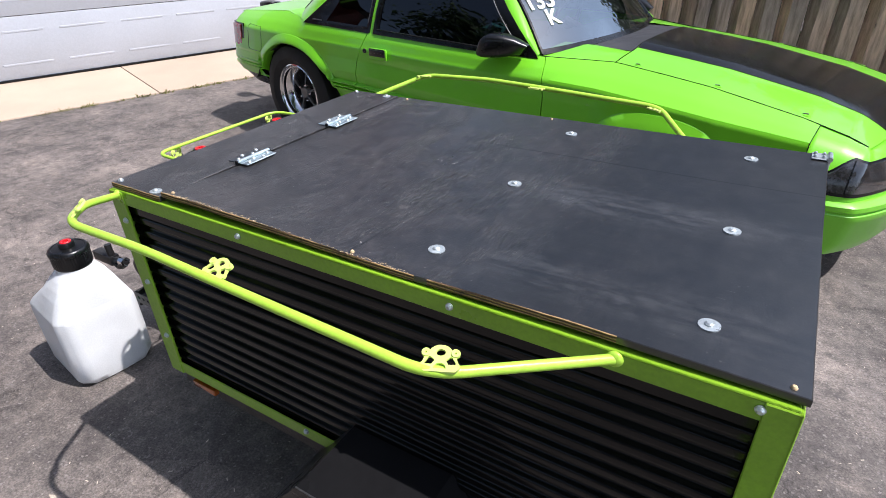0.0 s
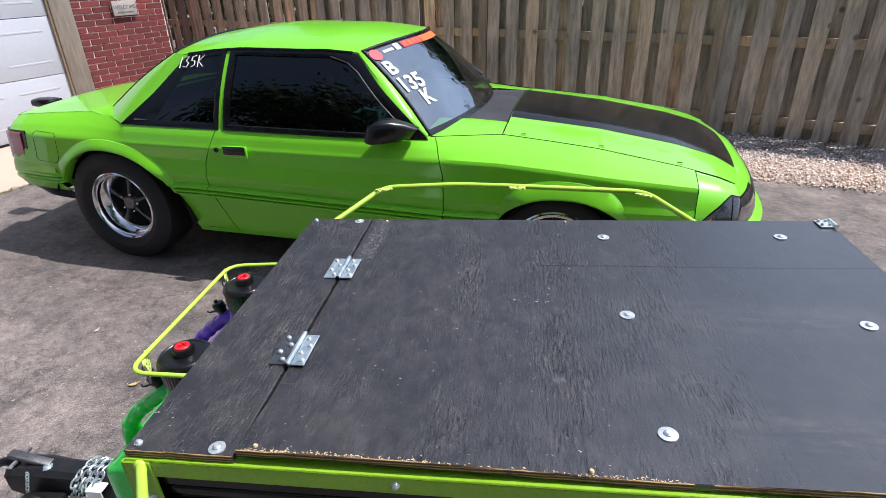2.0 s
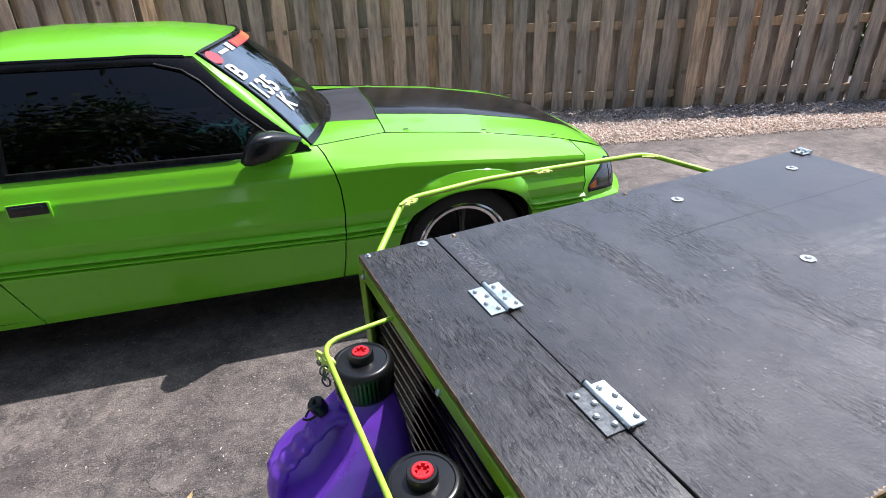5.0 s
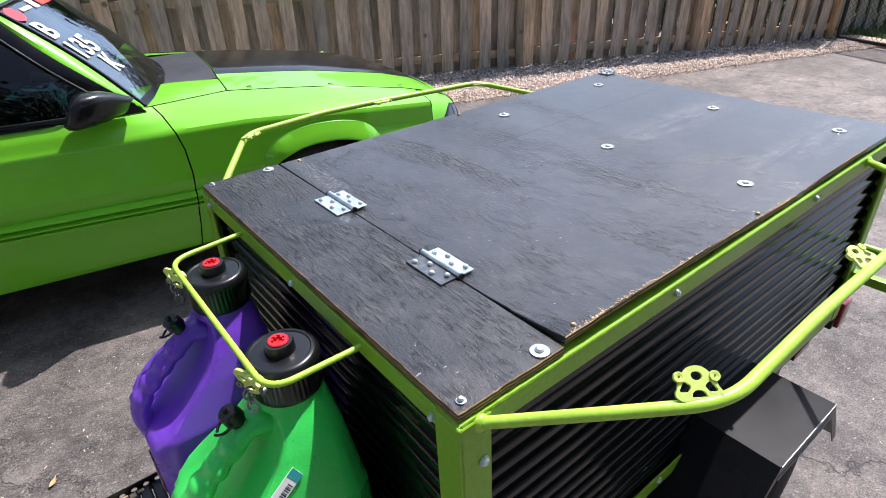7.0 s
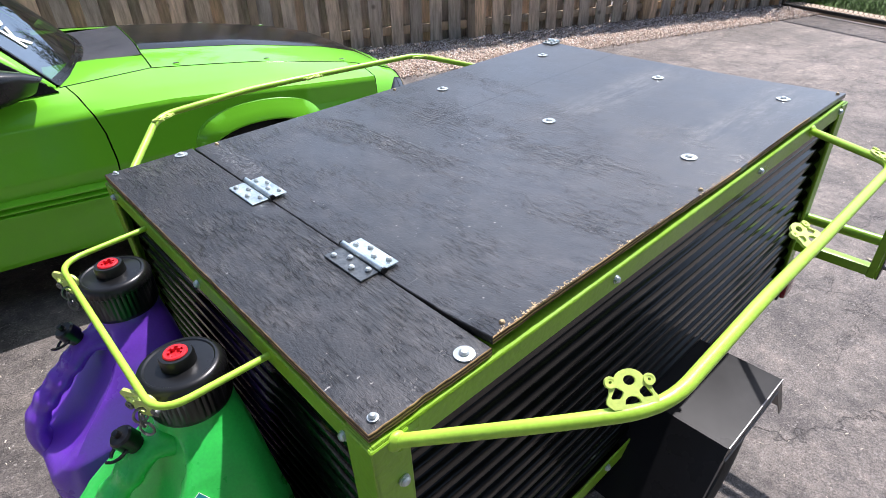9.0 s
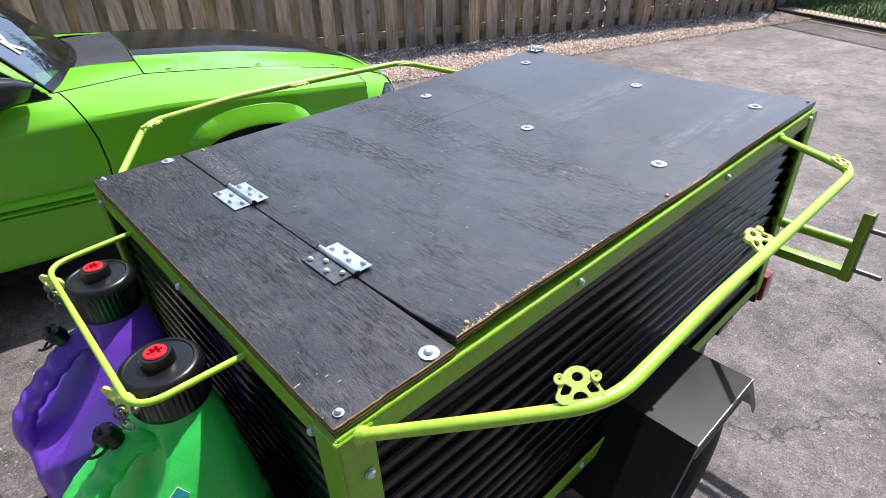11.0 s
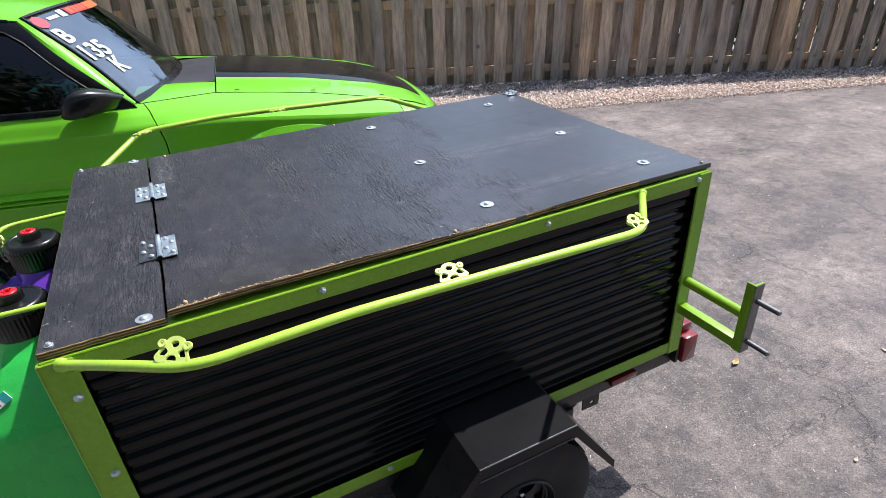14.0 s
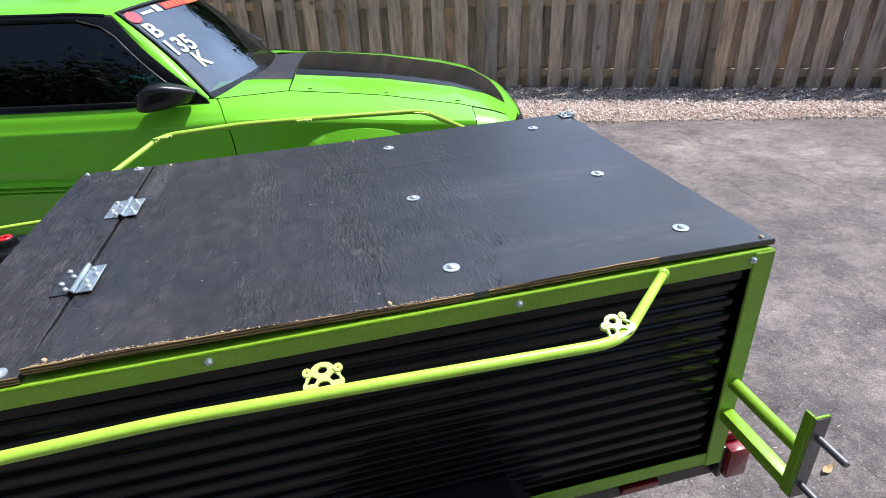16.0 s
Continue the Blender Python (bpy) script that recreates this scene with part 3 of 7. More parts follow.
def concrete_apron():
    ob = thing("pavement_apron", "pale concrete apron slabs before the garage door", "pavement", kind="structure", at=GARAGE)
    for a, b in ((-6.0, -2.35), (-2.34, 1.145), (1.155, 4.4), (4.41, 5.9)):
        part("slab", new_box((a, -1.42, -0.10), (b, 0.30, 0.012), 0.006), M["concrete"], ob)
    return ob


concrete_apron()


def garage_door():
    ob = thing("garage_door", "white sectional garage door with embossed panels", "garage door", at=GARAGE)
    width0, width1, sec = -1.25, 3.66, 0.60
    for k in range(4):
        bm = bmesh.new()
        z0 = 0.035 + k * sec
        box(bm, (width0, 0.02, z0), (width1, 0.06, z0 + sec - 0.006), 0.004)
        x = width0 + 0.12
        while x + 0.5 < width1:
            for zz in (0.13, 0.445):
                box(bm, (x + 0.02, 0.0172, z0 + zz), (x + 0.47, 0.03, z0 + zz + 0.020), 0.0025, 1)
            x += 0.60
        part("door_section", bm, M["white_paint"], ob)
    part("bottom_seal", new_box((width0, 0.005, 0.006), (width1, 0.055, 0.036), 0.006), M["trim_black"], ob, "black rubber bottom seal")
    return ob


garage_door()


def garage_trim():
    ob = thing("trim_garage", "grey-brown timber jamb beside the garage door", "door frame", kind="structure", at=GARAGE)
    part("jamb", new_box((3.665, -0.03, 0.012), (3.905, 0.10, 2.46), 0.008), M["trim_wood"], ob)
    part("jamb_stop", new_box((3.645, -0.012, 0.012), (3.69, 0.02, 2.46), 0.004), M["trim_wood"], ob)
    part("header", new_box((-1.5, -0.03, 2.47), (3.91, 0.10, 2.75), 0.008), M["trim_wood"], ob)
    part("jamb", new_box((-1.5, -0.03, 0.012), (-1.255, 0.10, 2.46), 0.008), M["trim_wood"], ob)
    return ob


garage_trim()


def upper_garage_wall():
    bm = bmesh.new()
    box(bm, (-3.2, 0.0, 2.755), (5.25, 0.25, 3.3))
    box(bm, (-3.2, 0.0, 0.0), (-1.51, 0.25, 2.75))
    ob = part("wall_garage", bm, M["brick"])
    ob.matrix_world = GARAGE
    tagged(ob, "red brick garage wall above and beside the door", "wall", kind="structure")


upper_garage_wall()


def garage_return():
    """Side and back of the garage, and its roof."""
    bm = bmesh.new()
    box(bm, (4.87, 0.26, 0.0), (5.12, 6.0, 3.3))
    box(bm, (-3.2, 5.75, 0.0), (4.86, 6.0, 3.3))
    box(bm, (-3.2, 0.26, 0.0), (-2.95, 5.74, 3.3))
    ob = part("wall_garage_side", bm, M["brick"])
    ob.matrix_world = GARAGE
    tagged(ob, "red brick side and back walls of the garage", "wall", kind="structure")
    bm = bmesh.new()
    v = [bm.verts.new(p) for p in ((-3.5, -0.4, 3.31), (5.45, -0.4, 3.31), (5.45, 6.3, 3.31), (-3.5, 6.3, 3.31), (-0.5, 2.9, 4.9), (2.4, 2.9, 4.9))]
    for f in ((0, 1, 5, 4), (1, 2, 5), (2, 3, 4, 5), (3, 0, 4), (3, 2, 1, 0)):
        bm.faces.new([v[i] for i in f])
    ob = part("roof_garage", bm, M["dark"], smooth=False)
    ob.matrix_world = GARAGE
    tagged(ob, "dark shingled hip roof of the garage", "roof", kind="structure")


garage_return()


def sign_board():
    ob = thing("wall_sign", "small weathered sign board hung on the brick wall", "sign", at=GARAGE)
    part("board", new_box((4.38, -0.055, 1.17), (4.70, -0.035, 1.335), 0.006), M["sign"], ob)
    me = lettering("WELCOME", 0.062)
    me.transform(Matrix.Translation((4.54, -0.0565, 1.262)) @ Matrix.Rotation(radians(90), 4, "X"))
    finish("sign_writing", me, M["sign_ink"], ob, "dark carved lettering", smooth=False)
    part("writing_bar", new_box((4.43, -0.058, 1.200), (4.65, -0.054, 1.212)), M["sign_ink"], ob, "dark line of writing")
    bm = bmesh.new()
    tube(bm, [(4.42, -0.045, 1.33), (4.54, -0.02, 1.44), (4.66, -0.045, 1.33)], 0.003, 6)
    part("hanging_wire", bm, M["bare_steel"], ob)
    bm = bmesh.new()
    tube(bm, [(4.54, -0.04, 1.437), (4.54, 0.02, 1.437)], 0.004, 6)
    part("nail", bm, M["bare_steel"], ob)


sign_board()

# fence line: from the garage corner along the drive
FA = math.atan(-0.40)
FENCE = Matrix.Translation((-6.76, 6.46 + 0.40 * 6.76, 0)) @ Matrix.Rotation(FA, 4, "Z")   # x along the fence, -y towards the drive
FLEN = 16.98


def picket_mesh(seed, width=0.14, height=1.86):
    rnd = random.Random(seed)
    bm = bmesh.new()
    rows = []
    for k in range(9):
        z = height * k / 8
        dx, dy = rnd.uniform(-0.002, 0.002), rnd.uniform(-0.003, 0.003)
        w = width / 2 + rnd.uniform(-0.002, 0.002)
        rows.append([(-w + dx, -0.008 + dy, z), (-w + 0.003 + dx, -0.0105 + dy, z), (w - 0.003 + dx, -0.0105 + dy, z), (w + dx, -0.008 + dy, z), (w + dx, 0.008 + dy, z), (-w + dx, 0.008 + dy, z)])
    vs = grid(bm, rows, True)
    bm.faces.new(vs[0])
    bm.faces.new(vs[-1])
    bmesh.ops.recalc_face_normals(bm, faces=bm.faces)
    me = bpy.data.meshes.new("picket")
    bm.to_mesh(me)
    bm.free()
    me.materials.append(M["fence"])
    return me


def fence(name, label, m, posts, low=0.19, back=True):
    """Staggered-picket fence: posts at the given places, rails between, pickets on both faces."""
    ob = thing(name, label, "fence", kind="structure", at=m)
    rnd = random.Random(5)
    meshes = [picket_mesh(s, 0.139) for s in range(6)]
    backs = [picket_mesh(s + 20, 0.172) for s in range(6)]
    for a, b in zip(posts, posts[1:]):
        for z in (low, 0.915, 1.66):
            part("rail", new_box((a + 0.003, -0.0275, z - 0.044), (b - 0.003, 0.0275, z + 0.044), 0.004), M["post"], ob)
        n = 10
        step = (b - a) / (n + 0.36)
        for side in (-1, 1):
            for k in range(n):
                x = a + step * (0.50 + k) + (step * 0.5 if side > 0 else 0) + rnd.uniform(-0.008, 0.008)
                o = new("picket", (backs if side > 0 else meshes)[rnd.randrange(6)])
                o.parent = ob
                o.matrix_basis = pose(x, side * 0.0400, rnd.uniform(-0.012, 0.014), rnd.uniform(-0.5, 0.5), rnd.uniform(-0.6, 0.6), rnd.choice((0, 180)) + rnd.uniform(-1.5, 1.5))
    for x in posts:
        for dx in (-0.085, 0.085):
            o = new("picket", backs[rnd.randrange(6)])
            o.parent = ob
            o.matrix_basis = pose(x + dx, 0.0625, rnd.uniform(-0.012, 0.014), 0, rnd.uniform(-0.4, 0.4), 0)
        part("post", new_box((x - 0.044, -0.068, -0.05), (x + 0.044, 0.028, 1.92), 0.005), M["post"], ob)
    return ob


fence("fence", "weathered grey-brown timber fence with staggered pickets", FENCE, (0.10, 2.54, 4.98, 7.46, 9.955, 12.33, 14.76, 16.98))
fence("fence_beyond_gate", "weathered timber fence beyond the chain-link gate", FENCE @ pose(FLEN + 0.12, 0.35, 0, 0, 0, 4), (0.0, 2.44, 4.88, 7.32))


def fence_x(x):
    """The fence's y at a world x."""
    return 6.46 - 0.40 * x


def gravel_edge(x):
    return 4.79 - 0.288 * x


def gravel_strip():
    bm = bmesh.new()
    rows = []
    for i in range(60):
        x = -3.2 + 12.3 * i / 59
        y0, y1 = gravel_edge(x), fence_x(x) + 0.35
        rows.append([(x + 0.05 * noise.noise((x * 2, k, 1)), y0 + (y1 - y0) * k / 8 + (0.06 * noise.noise((x * 3, 2, 5)) if k == 0 else 0), 0.004 + (0.028 if k else 0.0) + 0.012 * noise.noise((x * 4, k * 3, 9))) for k in range(9)])
    grid(bm, rows)
    ob = part("gravel_bed", bm, M["soil"])
    tagged(ob, "bed of gravel and soil along the fence", "gravel bed", kind="structure")


gravel_strip()


def stones_material(name, dark, mid, light):
    m = plain(name, (0.44, 0.36, 0.31), 0.85, var=0.2, big=20, fine=160, bump=0.002)
    nt = m.node_tree
    p = nt.nodes["Principled BSDF"]
    geo = nt.nodes.new("ShaderNodeNewGeometry")
    r = ramp_node(nt, geo.outputs["Random Per Island"], [(0.0, dark), (0.3, scaled(mid, 0.82)), (0.7, mid), (1.0, light)])
    nt.links.new(r.outputs[0], p.inputs["Base Color"])
    return m


M["gravel"] = stones_material("buff_gravel", (0.52, 0.39, 0.31), (0.80, 0.65, 0.54), (0.92, 0.87, 0.81))
M["grey_gravel"] = stones_material("grey_gravel", (0.22, 0.18, 0.165), (0.52, 0.46, 0.43), (0.84, 0.80, 0.78))


def scatter_mesh(name, places, shape, material, label, category):
    """Many small pieces in one mesh: shape is (points, faces), places are matrices."""
    verts, faces = [], []
    pts, fcs = shape
    for m in places:
        o = len(verts)
        verts += [tuple(m @ Vector(p)) for p in pts]
        faces += [tuple(o + i for i in f) for f in fcs]
    me = bpy.data.meshes.new(name)
    me.from_pydata(verts, [], faces)
    ob = finish(name, me, material, smooth=False)
    return tagged(ob, label, category, kind="stuff")


def stone_shape():
    bm = bmesh.new()
    bmesh.ops.create_icosphere(bm, subdivisions=1, radius=1)
    pts = [tuple(v.co * (1 + 0.25 * noise.noise(v.co * 2))) for v in bm.verts]
    fcs = [tuple(v.index for v in f.verts) for f in bm.faces]
    bm.free()
    return pts, fcs


def gravel_stones():
    rnd = random.Random(11)
    places = []
    while len(places) < 24000:
        x = rnd.uniform(1.2, 9.1)
        y0, y1 = gravel_edge(x), fence_x(x) - 0.02
        t = rnd.random()
        y = y0 - 0.05 + (y1 - y0 + 0.05) * t + rnd.gauss(0, 0.03)
        s = rnd.uniform(0.005, 0.014) * (0.8 if t < 0.06 else 1)
        z = 0.034 if y > y0 + 0.12 else 0.008 + 0.2 * max(0, y - y0)
        places.append(Matrix.LocRotScale((x, y, z + rnd.uniform(-0.004, 0.010)), Euler((rnd.uniform(0, 6), rnd.uniform(0, 6), rnd.uniform(0, 6))), (s * rnd.uniform(0.8, 1.5), s, s * rnd.uniform(0.5, 0.9))))
    buff = [m for m in places if m.translation.y < gravel_edge(m.translation.x) + 0.42 * (fence_x(m.translation.x) - gravel_edge(m.translation.x)) + rnd.gauss(0, 0.10)]
    picked = set(id(m) for m in buff)
    scatter_mesh("gravel", buff, stone_shape(), M["gravel"], "loose pale buff gravel along the drive", "gravel")
    scatter_mesh("grey_gravel", [m for m in places if id(m) not in picked], stone_shape(), M["grey_gravel"], "loose grey and white gravel by the fence", "gravel")


gravel_stones()


def bark_mulch():
    """Darker chips and dry twigs close to the fence foot."""
    rnd = random.Random(12)
    places = []
    flake = ([(-1, -0.25, 0), (1, -0.2, 0.05), (0.9, 0.25, 0.12), (-0.9, 0.3, 0.1), (0, 0, -0.12)], [(0, 1, 2, 3), (0, 4, 1), (1, 4, 2), (2, 4, 3), (3, 4, 0)])
    for _ in range(1300):
        x = rnd.uniform(1.0, 9.1)
        w = fence_x(x) - gravel_edge(x)
        y = fence_x(x) - abs(rnd.gauss(0, 0.34)) * min(1, w)
        s = rnd.uniform(0.012, 0.035)
        places.append(Matrix.LocRotScale((x, y, 0.05), Euler((rnd.gauss(0, 0.3), rnd.gauss(0, 0.3), rnd.uniform(0, 6))), (s, s, s)))
    scatter_mesh("leaf_litter", places, flake, M["trim_wood"], "grey bark chips and leaf litter at the fence foot", "litter")


bark_mulch()


def weeds():
    """Small green tufts along the joint of apron and drive."""
    rnd = random.Random(4)
    blade = ([(-0.06, 0, 0), (0.06, 0, 0), (0.05, 0.12, 0.6), (0, 0.4, 1.0), (-0.05, 0.12, 0.6)], [(0, 1, 2, 4), (4, 2, 3)])
    places = []
    for _ in range(60):
        s = rnd.uniform(-2.5, 4.2)
        if rnd.random() < 0.35:
            s = rnd.uniform(0.6, 3.4)
        big = rnd.uniform(0.012, 0.036) * (1.6 if rnd.random() < 0.15 else 1)
        for _ in range(rnd.randrange(10, 26)):
            p = GARAGE @ Vector((s + rnd.gauss(0, 0.04), -1.44 + rnd.gauss(0, 0.018), 0.0))
            h = big * rnd.uniform(0.5, 1.2)
            places.append(Matrix.LocRotScale(p, Euler((rnd.gauss(0, 0.5), rnd.gauss(0, 0.5), rnd.uniform(0, 6.28))), (h * 2.2, h * 1.3, h)))
    m = plain("weed_leaf", (0.16, 0.16, 0.045), 0.8, var=0.4, big=6, fine=40)
    scatter_mesh("weeds", places, blade, m, "small green weeds along the concrete edge", "weeds")


weeds()


def litter_chips():
    rnd = random.Random(9)
    chip = ([(-1, -0.4, 0), (1, -0.35, 0.1), (0.8, 0.4, 0.15), (-0.9, 0.45, 0.05), (0, 0, 0.5)], [(0, 1, 4), (1, 2, 4), (2, 3, 4), (3, 0, 4)])
    places = []
    for _ in range(5200):
        x, y = rnd.uniform(-2.6, 5.0), rnd.uniform(-1.5, 3.0)
        s = rnd.choice((0.0010, 0.0012, 0.0014, 0.0016, 0.002, 0.0022, 0.003, 0.0042))
        places.append(Matrix.LocRotScale((x, y, 0.001), Euler((0, 0, rnd.uniform(0, 6.28))), (s * 1.5, s, s)))
    scatter_mesh("wood_chips", places, chip, M["chip"], "scattered pale chips and seed husks on asphalt", "litter")
    for i, (x, y, a, s) in enumerate(((2.02, 0.18, 20, 0.03), (-0.55, 1.30, 60, 0.022), (-1.05, 1.18, 40, 0.026), (-0.28, -0.33, 10, 0.016), (-1.5, 1.55, 80, 0.02), (2.6, -0.05, 70, 0.018), (1.95, -0.32, 15, 0.014))):
        bm = bmesh.new()
        rows = []
        for k in range(7):
            t = k / 6
            w = math.sin(math.pi * min(1, t * 1.05)) * 0.35 + 0.02
            rows.append([(s * (2 * t - 1), s * w * v, s * (0.10 + 0.25 * (2 * t - 1) ** 2 + 0.15 * abs(v))) for v in (-1, 0, 1)])
        grid(bm, rows)
        ob = part("fallen_leaf", bm, M["leaf"] if i in (0, 1, 2) else M["chip"])
        ob.matrix_world = pose(x, y, 0.001, 0, 0, a)
        tagged(ob, "dry curled leaf lying on the asphalt", "leaf", "leaves on the drive")


litter_chips()


def chain_gate():
    """Black-framed chain-link gate closing the end of the drive."""
    a = math.atan2(1.25 - 2.72, 8.33 - 9.02)
    m = Matrix.Translation((9.02, 2.72, 0)) @ Matrix.Rotation(a, 4, "Z")
    ob = thing("chain_link_gate", "black-framed chain-link gate at the end of the drive", "gate", at=m)
    w, h = 3.4, 1.5
    for pts in ([(0, 0, 0.06), (w, 0, 0.06)], [(0, 0, h), (w, 0, h)], [(0, 0, 0.0), (0, 0, h + 0.1)], [(w, 0, 0.0), (w, 0, h + 0.1)]):
        bm = bmesh.new()
        tube(bm, pts, 0.024, 10)
        part("frame_tube", bm, M["black_steel"], ob)
    bm = bmesh.new()
    step = 0.07
    k = -h
    while k < w:
        for s in (1, -1):
            x0, z0, x1, z1 = k, 0.06, k + h - 0.06, h
            if s < 0:
                x0, x1 = x1, x0
            t0, t1 = 0.0, 1.0
            dx = x1 - x0
            for lim, sign in ((0.0, 1), (w, -1)):
                if abs(dx) > 1e-6:
                    t = (lim - x0) / dx
                    if sign * dx > 0:
                        t0 = max(t0, t)
                    else:
                        t1 = min(t1, t)
            if t1 - t0 > 0.01:
                p = [(x0 + dx * t, 0, z0 + (z1 - z0) * t) for t in (t0, t1)]
                tube(bm, p, 0.003, 4, False)
        k += step
    part("wire_mesh", bm, M["black_steel"], ob)
    return ob


chain_gate()


def grass_patch():
    a = math.atan2(1.25 - 2.72, 8.33 - 9.02)
    m = Matrix.Translation((9.02, 2.72, 0)) @ Matrix.Rotation(a, 4, "Z")
    bm = bmesh.new()
    rows = [[(x, y, 0.012 + 0.01 * noise.noise((x, y, 0))) for x in np.linspace(-6, 8, 30)] for y in np.linspace(0.55, 9, 30)]
    grid(bm, rows)
    ob = part("lawn", bm, M["grass"])
    ob.matrix_world = m
    tagged(ob, "green lawn beyond the gate", "lawn", kind="structure")
    part("gate_sill", new_box((-0.2, 0.08, 0.0), (5.5, 0.55, 0.03), 0.006), M["concrete"]).matrix_world = m
    tagged(bpy.data.objects["gate_sill"], "pale concrete strip under the gate", "kerb", kind="structure")
    rnd = random.Random(3)
    blade = ([(-0.07, 0, 0), (0.07, 0, 0), (0.04, 0.15, 0.6), (0, 0.45, 1.0)], [(0, 1, 2), (0, 2, 3)])
    places = []
    for _ in range(9000):
        p = m @ Vector((rnd.uniform(-3.5, 3.4), 0.58 + rnd.random() ** 1.5 * 5, 0.01))
        h = rnd.uniform(0.05, 0.11)
        places.append(Matrix.LocRotScale(p, Euler((rnd.gauss(0, 0.4), rnd.gauss(0, 0.4), rnd.uniform(0, 6.28))), (h, h, h)))
    scatter_mesh("grass", places, blade, M["grass"], "short green grass beyond the gate", "grass")


grass_patch()

# ---- the trailer ----
TRAILER = Matrix.Translation((0.024, 0.0, 0.0)) @ Matrix.Rotation(radians(-1.6), 4, "Y")
TINV = TRAILER.inverted()
LEN, WID = 1.385, 0.885


def tl(x, y, z):
    """From world to the trailer's own frame, which dips towards its tongue."""
    return TINV @ Vector((x, y, z))


trailer = thing("utility_trailer", "small black box trailer with lime green angle-iron frame", "trailer", at=TRAILER)


def painted(x):
    """Stretches of the raw edge that black paint still covers."""
    return 0.826 < x < 0.868 or x > 1.17


def curl(x):
    """How far the lid's near edge has warped upwards, along its length."""
    return float(np.interp(x, (0.18, 0.30, 0.45, 0.57, 0.68, 0.81, 0.95, 1.10, 1.25, 1.39), (0.0115, 0.0140, 0.0115, 0.0080, 0.0040, 0.0015, 0.0045, 0.0075, 0.0050, 0.0020)))


def plywood(name, x0, x1, y0, y1, top, thick, label, sag=0.0, lift=0.0, seed=1):
    """A board with a painted face and raw, chipped edges."""
    bm = bmesh.new()
    nx, ny = 48, 30
    def xy(i, j):
        x, y = x0 + (x1 - x0) * i / nx, y0 + (y1 - y0) * j / ny
        chip = 0.0018 * noise.noise((x * 37 + seed, y * 37, seed))
        if j == 0:
            y += abs(chip) * 1.2
        if j == ny:
            y -= abs(chip) * 0.7
        if i in (0, nx):
            x += chip * 0.5
        a, b = (i / nx), (j / ny)
        dz = -sag * math.sin(math.pi * b) * (0.4 + 0.6 * math.sin(math.pi * a)) + lift * curl(x) * max(0, 1 - b * 5.5) ** 1.6
        return x, y, dz
    tops = [[(x, y, top + dz) for x, y, dz in (xy(i, j) for i in range(nx + 1))] for j in range(ny + 1)]
    bots = [[(x, y, top - thick + dz) for x, y, dz in (xy(i, j) for i in range(nx + 1))] for j in range(ny + 1)]
    grid(bm, tops)
    grid(bm, bots)
    edge_top = tops[0] + [r[-1] for r in tops[1:]] + tops[-1][-2::-1] + [r[0] for r in tops[-2:0:-1]]
    edge_bot = bots[0] + [r[-1] for r in bots[1:]] + bots[-1][-2::-1] + [r[0] for r in bots[-2:0:-1]]
    grid(bm, [edge_top, edge_bot], True)
    bmesh.ops.remove_doubles(bm, verts=bm.verts, dist=1e-5)
    bmesh.ops.recalc_face_normals(bm, faces=bm.faces)
    rim = [e for e in bm.edges if len(e.link_faces) == 2 and abs(e.link_faces[0].normal.z - e.link_faces[1].normal.z) > 0.6]
    bmesh.ops.bevel(bm, geom=rim, offset=0.0012, segments=1, affect="EDGES")
    for f in bm.faces:
        f.material_index = 0 if abs(f.normal.z) > 0.9 or (abs(f.normal.x) > 0.7 and 0.1 < f.calc_center_median().x < 0.3) or (f.normal.x > 0.7) or (painted(f.calc_center_median().x)) else 1
    return part(name, bm, [M["lid"], M["ply"]], trailer, label)


LID_Z = 0.9595
lid = plywood("lid", 0.1765, 1.392, 0.000, 0.888, LID_Z, 0.0125, "black-painted plywood lid with raw worn edges", sag=0.007, lift=1.0, seed=2)
strip = plywood("front_board", -0.007, 0.172, -0.003, 0.889, LID_Z + 0.001, 0.0125, "black-painted plywood board hinged to the lid", seed=7)


def bare_wear():
    """Patches of bare wood along the worn near edge of the lid."""
    rnd = random.Random(21)
    shape = ([(-1, -0.3, 0), (0.1, -0.55, 0), (1, -0.2, 0), (0.6, 0.4, 0), (-0.5, 0.5, 0)], [(0, 1, 2, 3, 4)])
    verts, faces = [], []
    for _ in range(230):
        x = 0.185 + abs(rnd.gauss(0, 0.20)) if rnd.random() < 0.72 else rnd.gauss(0.74, 0.05)
        if x > 1.0:
            continue
        s = rnd.uniform(0.0006, 0.0017)
        m = Matrix.LocRotScale((x, 0.0008 + abs(rnd.gauss(0, 0.0028)), LID_Z + 0.0006 + 0.96 * curl(x)), Euler((0, 0, rnd.uniform(0, 6.28))), (s * 1.5, s, s))
        o = len(verts)
        verts += [tuple(m @ Vector(p)) for p in shape[0]]
        faces += [tuple(o + i for i in f) for f in shape[1]]
    me = bpy.data.meshes.new("bare_wood_chips")
    me.from_pydata(verts, [], faces)
    tagged(finish("bare_wood", me, M["bare_ply"], lid, "chips of bare pale wood along the edge", smooth=False), kind="stuff")


bare_wear()

# washers with bolts on the lid, screws at its edges
for x, y in ((0.818, 0.093), (0.812, 0.424), (0.809, 0.781), (1.262, 0.092), (1.250, 0.404), (1.238, 0.788)):
    q = tl(x, y, 0.958 + x * 0.028)
    sag = 0.007 * math.sin(math.pi * y / WID) * (0.4 + 0.6 * math.sin(math.pi * (x - 0.18) / 1.21))
    bolt("lid_bolt", (q.x, q.y, LID_Z - sag + (0.25 * curl(q.x) if y < 0.1 else 0)), 0.0070, lid, M["washer"], washer=0.0150)
